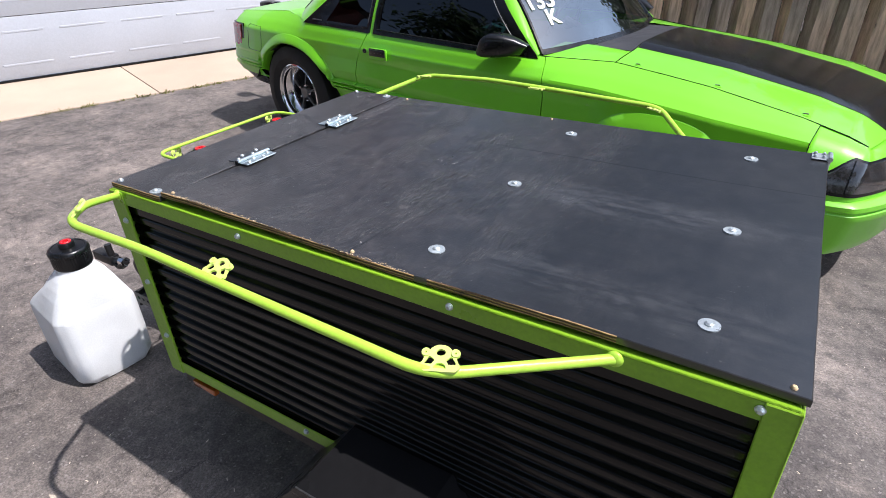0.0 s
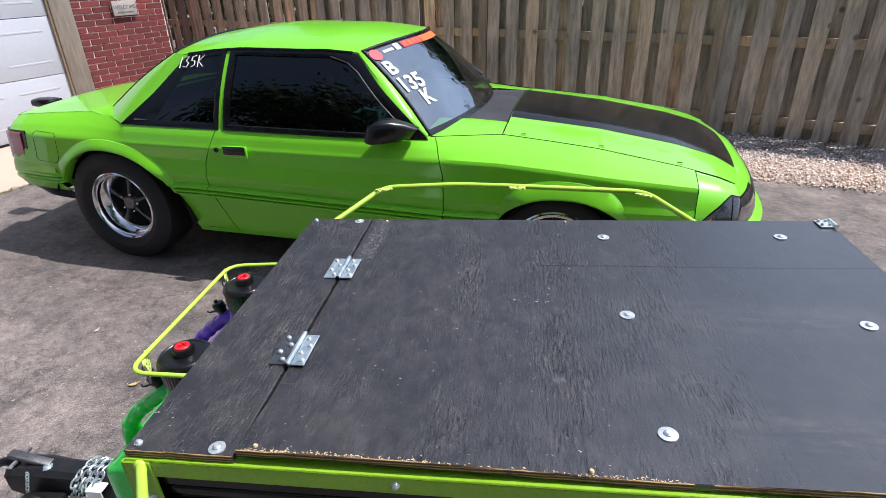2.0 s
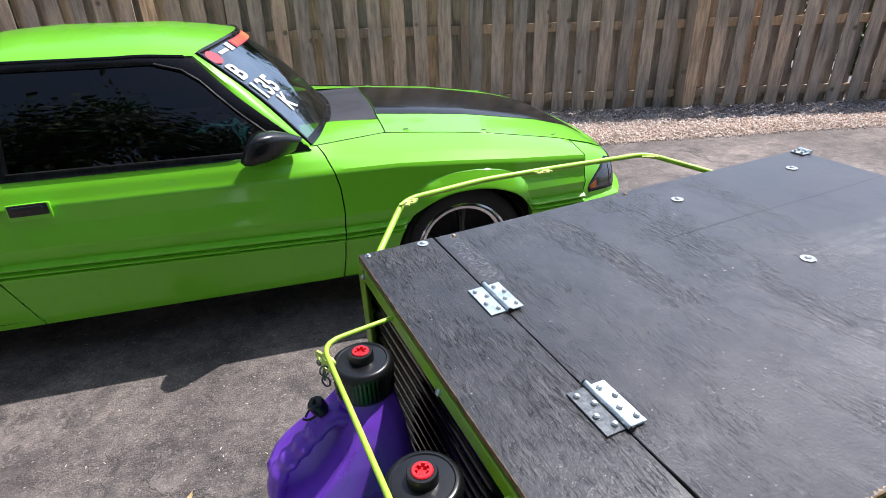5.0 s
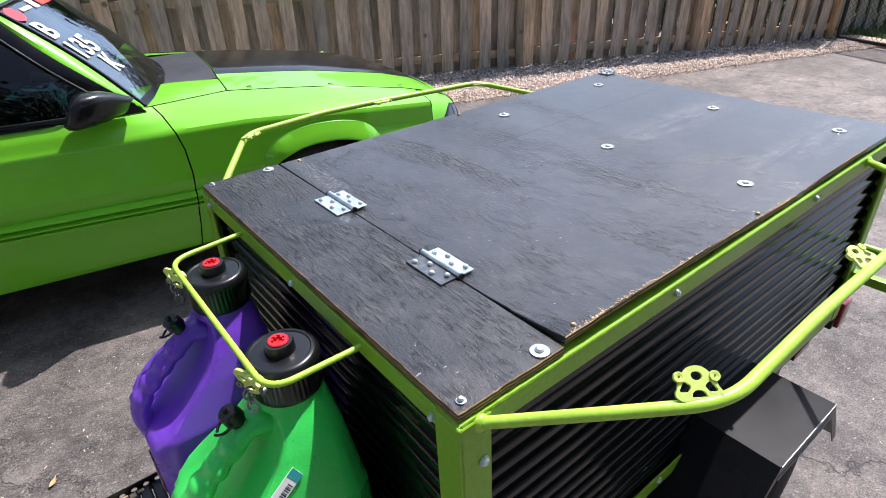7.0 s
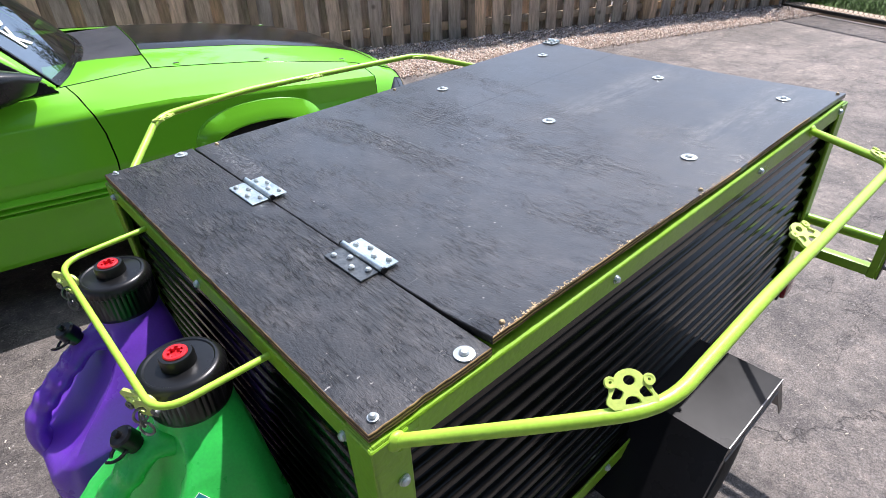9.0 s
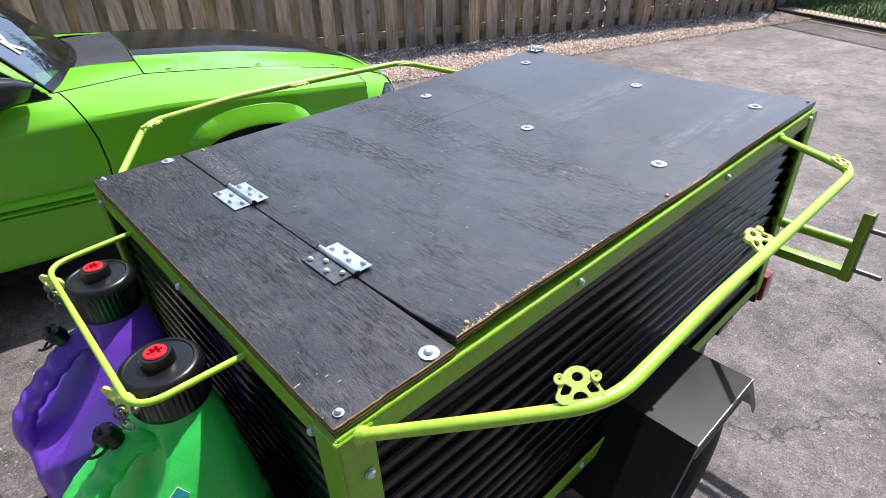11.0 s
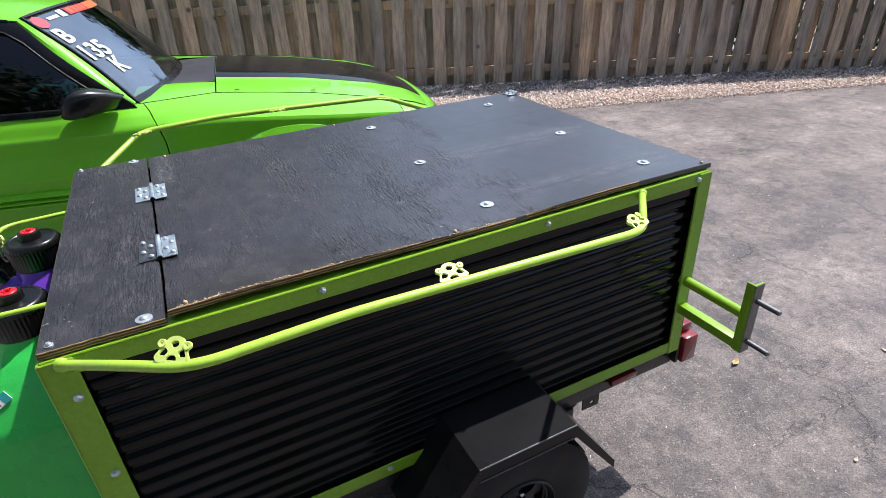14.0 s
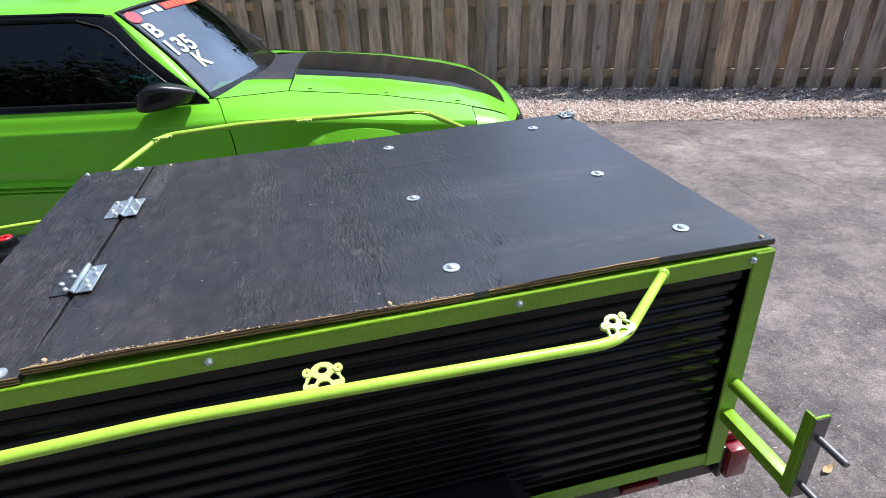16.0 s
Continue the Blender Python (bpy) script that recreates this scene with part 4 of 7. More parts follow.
for x, y, w in ((0.141, 0.012, 0.0130), (0.14, 0.868, 0.0130), (0.010, 0.012, 0.0064), (0.010, 0.872, 0.0064)):
    bolt("board_bolt", (x, y, LID_Z + 0.001), 0.0046 if w < 0.01 else 0.0066, strip, M["washer"], washer=w)
for x, y in ((0.70, 0.010), (1.372, 0.012), (0.205, 0.012), (0.22, 0.872), (0.72, 0.872)):
    bolt("lid_screw", (x, y, LID_Z - 0.003 + (0.85 * curl(x) if y < 0.1 else 0)), 0.0042, lid, M["bare_ply"], washer=0.0055)


def hinge(y0, y1):
    """A butt hinge: two leaves on the boards, a barrel along the joint, four screws a leaf."""
    ob = part("hinge", spun([(0.0, y0 - 0.004), (0.0050, y0 - 0.004), (0.0050, y1 + 0.004), (0.0, y1 + 0.004)], 14, Matrix.Translation((0.176, 0, LID_Z + 0.006)) @ Matrix.Rotation(radians(-90), 4, "X")), M["zinc"], trailer, "zinc-plated butt hinge")
    for x0, x1 in ((0.139, 0.171), (0.181, 0.207)):
        part("leaf", new_box((x0, y0, LID_Z + 0.0015), (x1, y1, LID_Z + 0.0042), 0.0008, 1), M["dark_zinc"] if x0 < 0.15 and y0 < 0.4 else M["zinc"], ob)
        for k in range(4):
            y = y0 + (y1 - y0) * (0.14 + 0.24 * k)
            x = x0 + (x1 - x0) * (0.30 if k % 2 else 0.72)
            bolt("screw", (x, y, LID_Z + 0.0022), 0.0050, ob, M["washer"])
    for y in (y0 - 0.004, y1 + 0.004):
        part("pin_end", spun([(0.0, -0.003), (0.005, -0.003), (0.005, 0.003), (0.0, 0.003)], 10, Matrix.Translation((0.176, y, LID_Z + 0.006)) @ Matrix.Rotation(radians(90), 4, "X")), M["black_plastic"], ob)
    return ob


hinge(0.214, 0.308)
hinge(0.538, 0.634)


def hasp():
    ob = part("hasp", new_box((1.358, 0.842, LID_Z + 0.001), (1.390, 0.884, LID_Z + 0.004), 0.0008, 1), M["washer"], trailer, "zinc hasp plate at the lid's corner")
    for x, y in ((1.365, 0.852), (1.365, 0.874), (1.382, 0.852), (1.382, 0.874)):
        bolt("screw", (x, y, LID_Z + 0.003), 0.004, ob, M["washer"])
    bm = bmesh.new()
    tube(bm, [(1.394, 0.842, LID_Z + 0.004), (1.394, 0.884, LID_Z + 0.004)], 0.006, 10)
    part("barrel", bm, M["zinc"], ob)
    part("tongue", new_box((1.393, 0.850, LID_Z - 0.075), (1.397, 0.876, LID_Z + 0.002), 0.0008, 1), M["zinc"], ob)


hasp()

# green angle frame: posts, top and bottom bands, each an L of two webs
TOP1, TOP0, BOT1, BOT0, IRON = 0.9465, 0.9125, 0.438, 0.402, 0.037


def angle_iron(name, boxes, label=""):
    bm = bmesh.new()
    for lo, hi in boxes:
        box(bm, lo, hi, 0.0015, 1)
    return part(name, bm, M["green_frame"], trailer, label)


E0 = 0.004
for sy in (0, 1):
    yo, yi = (-0.009, -0.005) if sy == 0 else (WID + 0.002, WID - 0.002)
    ya, yb = min(yo, yi), max(yo, yi)
    yw = (-0.009, 0.040) if sy == 0 else (WID - 0.040, WID + 0.002)
    angle_iron("top_angle", [((-0.008, ya, TOP0), (LEN, yb, TOP1)), ((-0.008, yw[0], TOP1 - E0), (LEN, yw[1], TOP1))])
    angle_iron("bottom_angle", [((0.0, ya, BOT0), (LEN, yb, BOT1)), ((0.0, yw[0], BOT0), (LEN, yw[1], BOT0 + E0))])
for sx in (0, 1):
    xa, xb = ((-0.010, -0.004) if sx == 0 else (LEN - 0.003, LEN + 0.003))
    angle_iron("top_angle", [((xa, -0.008, TOP0), (xb, WID, TOP1 - 0.001))])
    angle_iron("bottom_angle", [((xa, 0.0, BOT0), (xb, WID, BOT1))])
for sx in (0, 1):
    for sy in (0, 1):
        x0, x1 = ((-0.012, IRON) if sx == 0 else (LEN - IRON, LEN + 0.004))
        yo = (-0.0115, -0.005) if sy == 0 else (WID - 0.001, WID + 0.0045)
        xo = (-0.0125, -0.006) if sx == 0 else (LEN - 0.002, LEN + 0.004)
        yw = (-0.0115, IRON) if sy == 0 else (WID - IRON, WID + 0.0045)
        angle_iron("corner_post", [((x0, yo[0], BOT0 - 0.002), (x1, yo[1], TOP1 - 0.002)), ((xo[0], yw[0], BOT0 - 0.002), (xo[1], yw[1], TOP1 - 0.002))])


def corrugated(name, length, m, amp=0.0056, pitch=0.0353):
    """A sheet with ribs running along its length."""
    bm = bmesh.new()
    rows = []
    z, z1 = BOT0 + 0.004, TOP1 - 0.006
    n = int((z1 - z) / pitch * 20)
    for k in range(n + 1):
        zz = z + (z1 - z) * k / n
        # flat crests and valleys joined by slopes
        f = ((zz - z) / pitch - 0.24) % 1.0
        s = 1 - f / 0.34 if f < 0.34 else 0.0 if f < 0.46 else (f - 0.46) / 0.26 if f < 0.72 else 1.0
        d = amp * (s * s * (3 - 2 * s) * 1.6 - 0.5)
        rows.append([m @ Vector((length * i / 24, -d + 0.0012 * noise.noise((length * i / 24 * 3, zz * 5, length)), zz)) for i in range(25)])
    grid(bm, rows)
    thicken(bm, 0.0015)
    return part(name, bm, M["black_panel"], trailer, "black corrugated sheet-metal panel", angle=60)


corrugated("side_panel", LEN - 0.012, Matrix.Translation((0.006, 0.012, 0)))
corrugated("side_panel", LEN - 0.012, Matrix.Translation((LEN - 0.006, WID - 0.012, 0)) @ Matrix.Rotation(radians(180), 4, "Z"))
corrugated("end_panel", WID - 0.028, Matrix.Translation((0.012, WID - 0.014, 0)) @ Matrix.Rotation(radians(-90), 4, "Z"))
corrugated("end_panel", WID - 0.028, Matrix.Translation((LEN - 0.012, 0.014, 0)) @ Matrix.Rotation(radians(90), 4, "Z"))
part("floor_board", new_box((0.02, 0.02, BOT0 + 0.006), (LEN - 0.02, WID - 0.02, BOT0 + 0.018)), M["dark"], trailer)
# folded flat lip of each sheet under the top band
part("panel_lip", new_box((0.012, 0.0005, TOP0 - 0.026), (LEN - 0.036, 0.0060, TOP0 + 0.012), 0.0012, 1), M["black_panel"], trailer)
part("panel_lip", new_box((0.012, WID - 0.0120, TOP0 - 0.026), (LEN - 0.012, WID - 0.0065, TOP0 + 0.012), 0.0012, 1), M["black_panel"], trailer)
part("panel_lip", new_box((0.0005, 0.038, TOP0 - 0.022), (0.0050, WID - 0.038, TOP0 + 0.012), 0.0012, 1), M["black_panel"], trailer)
SIDE = Matrix.Rotation(radians(90), 4, "X")          # bolts pointing to -y
FRONT = Matrix.Rotation(radians(-90), 4, "Y")         # bolts pointing to -x
for x in (0.422, 0.908, 1.345):
    bolt("frame_screw", (x, -0.0095, 0.932), 0.0055, trailer, M["zinc"], 0.0066, SIDE)
for x, z in ((0.022, 0.872), (0.022, 0.70), (0.022, 0.53), (0.50, 0.428), (0.93, 0.428)):
    bolt("frame_screw", (x, -0.012 if x < 0.1 else -0.0095, z), 0.0065, trailer, M["zinc"], 0.0075, SIDE)
for y in (0.042, 0.435, 0.85):
    bolt("frame_screw", (-0.0105, y, 0.926), 0.0055, trailer, M["zinc"], 0.0066, FRONT)
for z in (0.70, 0.55):
    bolt("frame_screw", (-0.013, 0.022, z), 0.0062, trailer, M["zinc"], 0.007, FRONT)
    bolt("frame_screw", (-0.013, 0.862, z), 0.0062, trailer, M["zinc"], 0.007, FRONT)

# black chassis under the box
for y in (0.012, WID - 0.052):
    part("chassis_beam", new_box((0.0, y, 0.335), (LEN + 0.01, y + 0.04, 0.400), 0.003), M["black_steel"], trailer)
for x in (0.0, 0.45, 0.95, LEN - 0.03):
    part("cross_beam", new_box((x, 0.053, 0.340), (x + 0.04, WID - 0.053, 0.398), 0.003), M["black_steel"], trailer)


def cog_bracket(m, parent, roller="cog"):
    """A lobed link plate with holes, cut like a gear segment, standing on a rail."""
    m = m @ Matrix.Translation((0, 0.002, 0.0035)) @ Matrix.Scale(0.64, 4)
    half = [(0.030, -0.006), (0.036, -0.001), (0.0395, 0.004), (0.0385, 0.010), (0.0345, 0.016), (0.0325, 0.022), (0.0315, 0.028), (0.0245, 0.0375), (0.0215, 0.041), (0.0175, 0.046), (0.0120, 0.0498), (0.0060, 0.0518)]
    out = half + [(0.0, 0.0524)] + [(-x, y) for x, y in half[::-1]]
    side = [(0.0315, 0.0125), (0.0300, 0.0095), (0.0170, 0.0095), (0.0120, 0.0165), (0.0120, 0.0200), (0.0200, 0.0260), (0.0235, 0.0255)]
    holes = [ellipse(0, 0.0355, 0.0094, 0.0074, 16)[::-1], [(-x, y) for x, y in side], side[::-1], [(-0.0125, 0.001), (0.0125, 0.001), (0.0110, 0.007), (0.0065, 0.0112), (0.0, 0.0125), (-0.0065, 0.0112), (-0.0110, 0.007)][::-1]]
    me = plate(out, holes, 0.006)
    me.transform(m @ Matrix.Rotation(radians(90), 4, "X"))
    ob = finish("cog_bracket", me, M["cog"], parent, "lime link plate with round holes", smooth=False)
    for sx in (-1, 1):
        part("roller", spun([(0.0020, -0.004), (0.0088, -0.004), (0.0094, 0.0), (0.0088, 0.004), (0.0058, 0.004), (0.0055, 0.0032), (0.0024, 0.0032), (0.0020, 0.0020), (0.0020, -0.004)], 16, m @ Matrix.Translation((sx * 0.0295, -0.002, 0.0340)) @ Matrix.Rotation(radians(90), 4, "X")), M[roller], ob)
    return ob


def side_rail(points, cogs, label):
    path = rounded_path([tl(*p) for p in points], 0.045, 7)
    bm = bmesh.new()
    tube(bm, path, 0.0078, 14)
    ob = part("side_rail", bm, M["rail"], trailer, label)
    for p in (points[0], points[-1]):
        q = tl(*p)
        bm = bmesh.new()
        bmesh.ops.create_uvsphere(bm, u_segments=12, v_segments=8, radius=0.0125, matrix=Matrix.Translation(q) @ Matrix.Diagonal((1, 0.6, 1, 1)))
        part("weld_bead", bm, M["rail"], ob)
    for x, y, z, a, lean in cogs:
        q = tl(x, y, z)
        cog_bracket(Matrix.Translation(q) @ Matrix.Rotation(radians(a), 4, "Z") @ Matrix.Rotation(radians(lean), 4, "X"), ob)
    return ob


NEAR = [(0.018, -0.010, 0.936), (0.115, -0.132, 0.986), (0.195, -0.200, 1.000), (0.42, -0.197, 1.010), (0.60, -0.197, 1.008), (0.985, -0.192, 1.000), (1.165, -0.010, 0.968)]
side_rail(NEAR, [(0.172, -0.181, 1.003, -38, -52), (0.590, -0.195, 1.013, 0, -68), (0.995, -0.185, 1.005, 24, -70)], "bent fluorescent yellow-green tube rail on the trailer side")
FAR = [(0.03, 0.895, 0.934), (0.166, 1.068, 0.995), (0.40, 1.082, 1.005), (0.60, 1.082, 1.003), (0.965, 1.072, 0.998), (1.085, 0.895, 0.966)]
side_rail(FAR, [(0.163, 1.058, 0.993, 35, 82), (0.585, 1.080, 1.001, 0, 82), (0.968, 1.066, 0.993, -32, 82)], "bent fluorescent yellow-green tube rail on the trailer side")


def front_rail():
    pts = [(-0.004, 0.211, 0.928), (-0.152, 0.206, 0.930), (-0.154, 0.640, 0.930), (-0.004, 0.667, 0.928)]
    bm = bmesh.new()
    tube(bm, rounded_path([tl(*p) for p in pts], 0.04, 7), 0.0047, 12)
    ob = part("jug_rail", bm, M["rail"], trailer, "thin yellow-green tube hoop round the fuel jugs")
    for y in (0.264, 0.612):
        q = tl(-0.158, y, 0.925)
        cog_bracket(Matrix.Translation(q) @ Matrix.Rotation(radians(118), 4, "Z") @ Matrix.Rotation(radians(178), 4, "X") @ Matrix.Scale(1.05, 4), ob, "bare_steel")
        for k in range(3):
            bm = bmesh.new()
            link_ring(bm, q + Vector((-0.004, 0.006 * (k % 2), -0.034 - 0.012 * k)), 0.008, 0.011, 0.0018, Matrix.Rotation(radians(90), 4, "X") @ Matrix.Rotation(radians(70 * k), 4, "Y"))
            part("chain_link", bm, M["bare_steel"], ob, "loose steel chain link")


front_rail()


def stud_bracket():
    """Bracket off the rear corner: round bar, square bar, upright angle with two studs."""
    bm = bmesh.new()
    tube(bm, [tl(1.375, 0.004, 0.676), tl(1.375, -0.190, 0.676)], 0.0135, 14)
    ob = part("stud_bracket", bm, M["green_frame"], trailer, "lime green steel bracket with two studs")
    q = tl(1.377, -0.1, 0.592)
    part("square_bar", new_box((q.x - 0.013, -0.200, q.z - 0.013), (q.x + 0.013, 0.002, q.z + 0.013), 0.002), M["green_frame"], ob)
    bm = bmesh.new()
    q = tl(1.375, -0.2, 0.672)
    box(bm, (q.x - 0.015, -0.205, q.z - 0.095), (q.x + 0.015, -0.200, q.z + 0.100), 0.001, 1)
    box(bm, (q.x - 0.015, -0.1995, q.z - 0.095), (q.x - 0.010, -0.182, q.z + 0.100), 0.001, 1)
    part("upright_angle", bm, M["green_frame"], ob)
    part("bare_face", new_box((q.x - 0.0148, -0.2075, q.z - 0.094), (q.x + 0.0148, -0.2055, q.z + 0.099), 0.0008, 1), M["bare_steel"], ob, "bare dark steel face")
    for dz in (0.055, -0.062):
        part("stud", spun([(0.0, 0.0), (0.0065, 0.0), (0.0065, 0.058), (0.0045, 0.061), (0.0, 0.061)], 12, Matrix.Translation((q.x, -0.206, q.z + dz)) @ Matrix.Rotation(radians(90), 4, "X")), M["bare_steel"], ob)


stud_bracket()


def wheel_disc(m, parent, tyre_r, tyre_w, rim_r, lip, spokes, rim_material, centre_material, tread=True, deep=0.05, wide=0.030):
    """A wheel with axle along local z, outer face up."""
    w = tyre_w / 2
    prof = [(rim_r * 0.985, -w * 0.80), (rim_r + (tyre_r - rim_r) * 0.35, -w * 1.0), (rim_r + (tyre_r - rim_r) * 0.72, -w * 0.98), (tyre_r * 0.985, -w * 0.82), (tyre_r, -w * 0.6), (tyre_r * 1.003, 0), (tyre_r, w * 0.6), (tyre_r * 0.985, w * 0.82), (rim_r + (tyre_r - rim_r) * 0.72, w * 0.98), (rim_r + (tyre_r - rim_r) * 0.35, w * 1.0), (rim_r * 0.985, w * 0.80)]
    tyre = part("tyre", spun(prof, 56, m), M["rubber"], parent)
    if tread:
        bm = bmesh.new()
        for y in (-0.5, -0.17, 0.17, 0.5):
            rows = []
            for k in range(73):
                a = k * math.tau / 72
                zz = w * y + w * 0.06 * (1 if k % 2 else -1)
                rows.append([m @ Vector((r * math.cos(a), r * math.sin(a), zz + dz)) for r, dz in ((tyre_r * 0.99, -w * 0.10), (tyre_r * 1.012, -w * 0.09), (tyre_r * 1.012, w * 0.09), (tyre_r * 0.99, w * 0.10))])
            grid(bm, rows)
        part("tread_rib", bm, M["rubber"], tyre)
    face = w * 0.80
    rim = part("rim", spun([(rim_r * 1.03, face - 0.006), (rim_r * 1.03, face + 0.004), (rim_r * 0.985, face + 0.008), (rim_r * 0.955, face + 0.002), (rim_r * 0.93, face - 0.010), (rim_r * 0.905, face - 0.012), (rim_r * 0.895, face - deep * 0.30), (rim_r * 0.865, face - deep * 0.33), (rim_r * (lip + 0.03), face - deep * 0.62), (rim_r * lip, face - deep * 0.72), (rim_r * lip * 0.985, face - deep), (rim_r * lip * 0.97, -face * 0.9)], 56, m), rim_material, parent)
    # dark disc behind the spokes stands for the shade inside the rim
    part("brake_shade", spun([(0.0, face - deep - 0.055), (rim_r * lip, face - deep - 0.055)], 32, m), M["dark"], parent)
    hub_z = face - deep * 0.55
    for k in range(spokes):
        a = k * math.tau / spokes + 0.3
        bm = bmesh.new()
        rows = []
        for t in np.linspace(0, 1, 6):
            r = 0.030 + (rim_r * lip - 0.028) * t
            half = wide - 0.013 * wide / 0.03 * math.sin(math.pi * min(1, t * 1.1)) * 1.0 + 0.012 * max(0, t - 0.7)
            z = hub_z - (deep * 0.25) * t ** 1.5
            rows.append([(r, -half, z - 0.022), (r, -half * 0.85, z - 0.003), (r, 0, z + 0.002), (r, half * 0.85, z - 0.003), (r, half, z - 0.022)])
        grid(bm, rows)
        bm.transform(m @ Matrix.Rotation(a, 4, "Z"))
        part("spoke", bm, centre_material, rim)
    part("hub_cap", spun([(0.042, hub_z - 0.03), (0.042, hub_z), (0.036, hub_z + 0.012), (0.022, hub_z + 0.016), (0.0, hub_z + 0.017)], 24, m), centre_material, rim)
    for k in range(5):
        a = k * math.tau / 5
        part("lug_nut", spun([(0.0085, -0.01), (0.0085, 0.012), (0.005, 0.018), (0.0, 0.019)], 6, m @ Matrix.Rotation(a, 4, "Z") @ Matrix.Translation((0.057, 0, hub_z - 0.006))), M["chrome"], rim)
    return tyre


def trailer_wheel(side):
    q = tl(0.79, 0.0, 0.235)
    y = -0.072 if side < 0 else WID + 0.072
    m = Matrix.Translation((q.x, y, q.z)) @ Matrix.Rotation(radians(90 if side < 0 else -90), 4, "X")
    ob = new("wheel")
    ob.parent = trailer
    wheel_disc(m, ob, 0.226, 0.118, 0.106, 0.86, 5, M["black_steel"], M["black_steel"], True, 0.03)
    return ob


def mudguard(side):
    """Folded sheet fender: flat top, sloping ends, a turned-down outer lip."""
    prof = [(0.500, 0.335), (0.640, 0.505), (0.890, 0.505), (1.022, 0.315)]
    yi, yo = 0.010, -0.171
    bm = bmesh.new()
    rows = [[(x, y, z) for x, z in prof] for y in (yi, yo)]
    rows.append([(x, yo, z - d) for (x, z), d in zip(prof, (0.026, 0.036, 0.036, 0.026))])
    if side > 0:
        rows = [[(x, WID - y, z) for x, y, z in r] for r in rows]
    grid(bm, rows)
    thicken(bm, 0.003)
    guard = part("mudguard", bm, M["fender_steel"], trailer, "folded black sheet-steel mudguard with dusty top", smooth=False)
    # thin bright tubes stand for the highlight on the bare folded edges
    for y, drop in ((yo, 0.0), (yo, 0.036)):
        bm = bmesh.new()
        yy = y - 0.001 if side < 0 else WID - y + 0.001
        tube(bm, [(x, yy, z - (drop * d / 0.036 if drop else -0.001)) for (x, z), d in zip(prof[1:3], (0.036, 0.036))], 0.0019, 6)
        part("worn_edge", bm, M["bare_steel"], guard, "bright steel line for the bare fold's highlight")
    part("mudguard_stay", new_box((0.96, (0.0 if side < 0 else WID - 0.012), 0.285), (1.03, (0.012 if side < 0 else WID), 0.336), 0.002), M["black_steel"], trailer)


for sd in (-1, 1):
    trailer_wheel(sd)
    mudguard(sd)
bm = bmesh.new()
q = tl(0.79, 0, 0.235)
tube(bm, [(q.x, -0.04, q.z), (q.x, WID + 0.04, q.z)], 0.024, 12)
part("axle", bm, M["black_steel"], trailer)
for y in (0.03, WID - 0.03):
    bm = bmesh.new()
    tube(bm, [(q.x - 0.30, y, 0.33), (q.x - 0.15, y, q.z + 0.035), (q.x, y, q.z + 0.022), (q.x + 0.15, y, q.z + 0.035), (q.x + 0.28, y, 0.33)], 0.014, 8)
    part("leaf_spring", bm, M["black_steel"], trailer)


def rear_lights():
    for y0, y1 in ((-0.012, 0.075), (WID - 0.075, WID + 0.012)):
        ob = part("tail_light", new_box((1.388, y0 + 0.004, 0.345), (1.402, y1 - 0.004, 0.440), 0.004), M["black_plastic"], trailer, "red tail light with dark housing")
        part("lens", new_box((1.4025, y0 - 0.008, 0.348), (1.455, y1 - 0.001, 0.436), 0.006), M["red_lens"], ob, "red plastic lens")
        part("top_cap", new_box((1.402, y0 + 0.020, 0.4365), (1.452, y1 + 0.020, 0.462), 0.005), M["red_lens"], ob)
    for y in (0.0, WID):
        s = -1 if y == 0 else 1
        yy = (0.0115, 0.002) if s < 0 else (WID - 0.0115, WID - 0.002)
        a, b = min(yy), max(yy)
        part("marker_light", new_box((1.155, a - (0.006 if s < 0 else 0), 0.358), (1.245, b + (0.006 if s > 0 else 0), 0.378), 0.003), M["red_lens"], trailer, "red side marker")
        part("marker_light", new_box((0.055, a - (0.006 if s < 0 else 0), 0.358), (0.145, b + (0.006 if s > 0 else 0), 0.378), 0.003), M["amber_lens"], trailer, "amber side marker")
    me = plate([(-0.028, -0.020), (0.028, -0.020), (0.028, 0.020), (-0.028, 0.020)], [ellipse(0.004, -0.004, 0.008, 0.006, 12)[::-1]], 0.004)
    me.transform(Matrix.Translation((1.10, 0.014, 0.318)) @ Matrix.Rotation(radians(90), 4, "X"))
    finish("chassis_tab", me, M["black_steel"], trailer, "drilled steel tab under the chassis", smooth=False)


rear_lights()


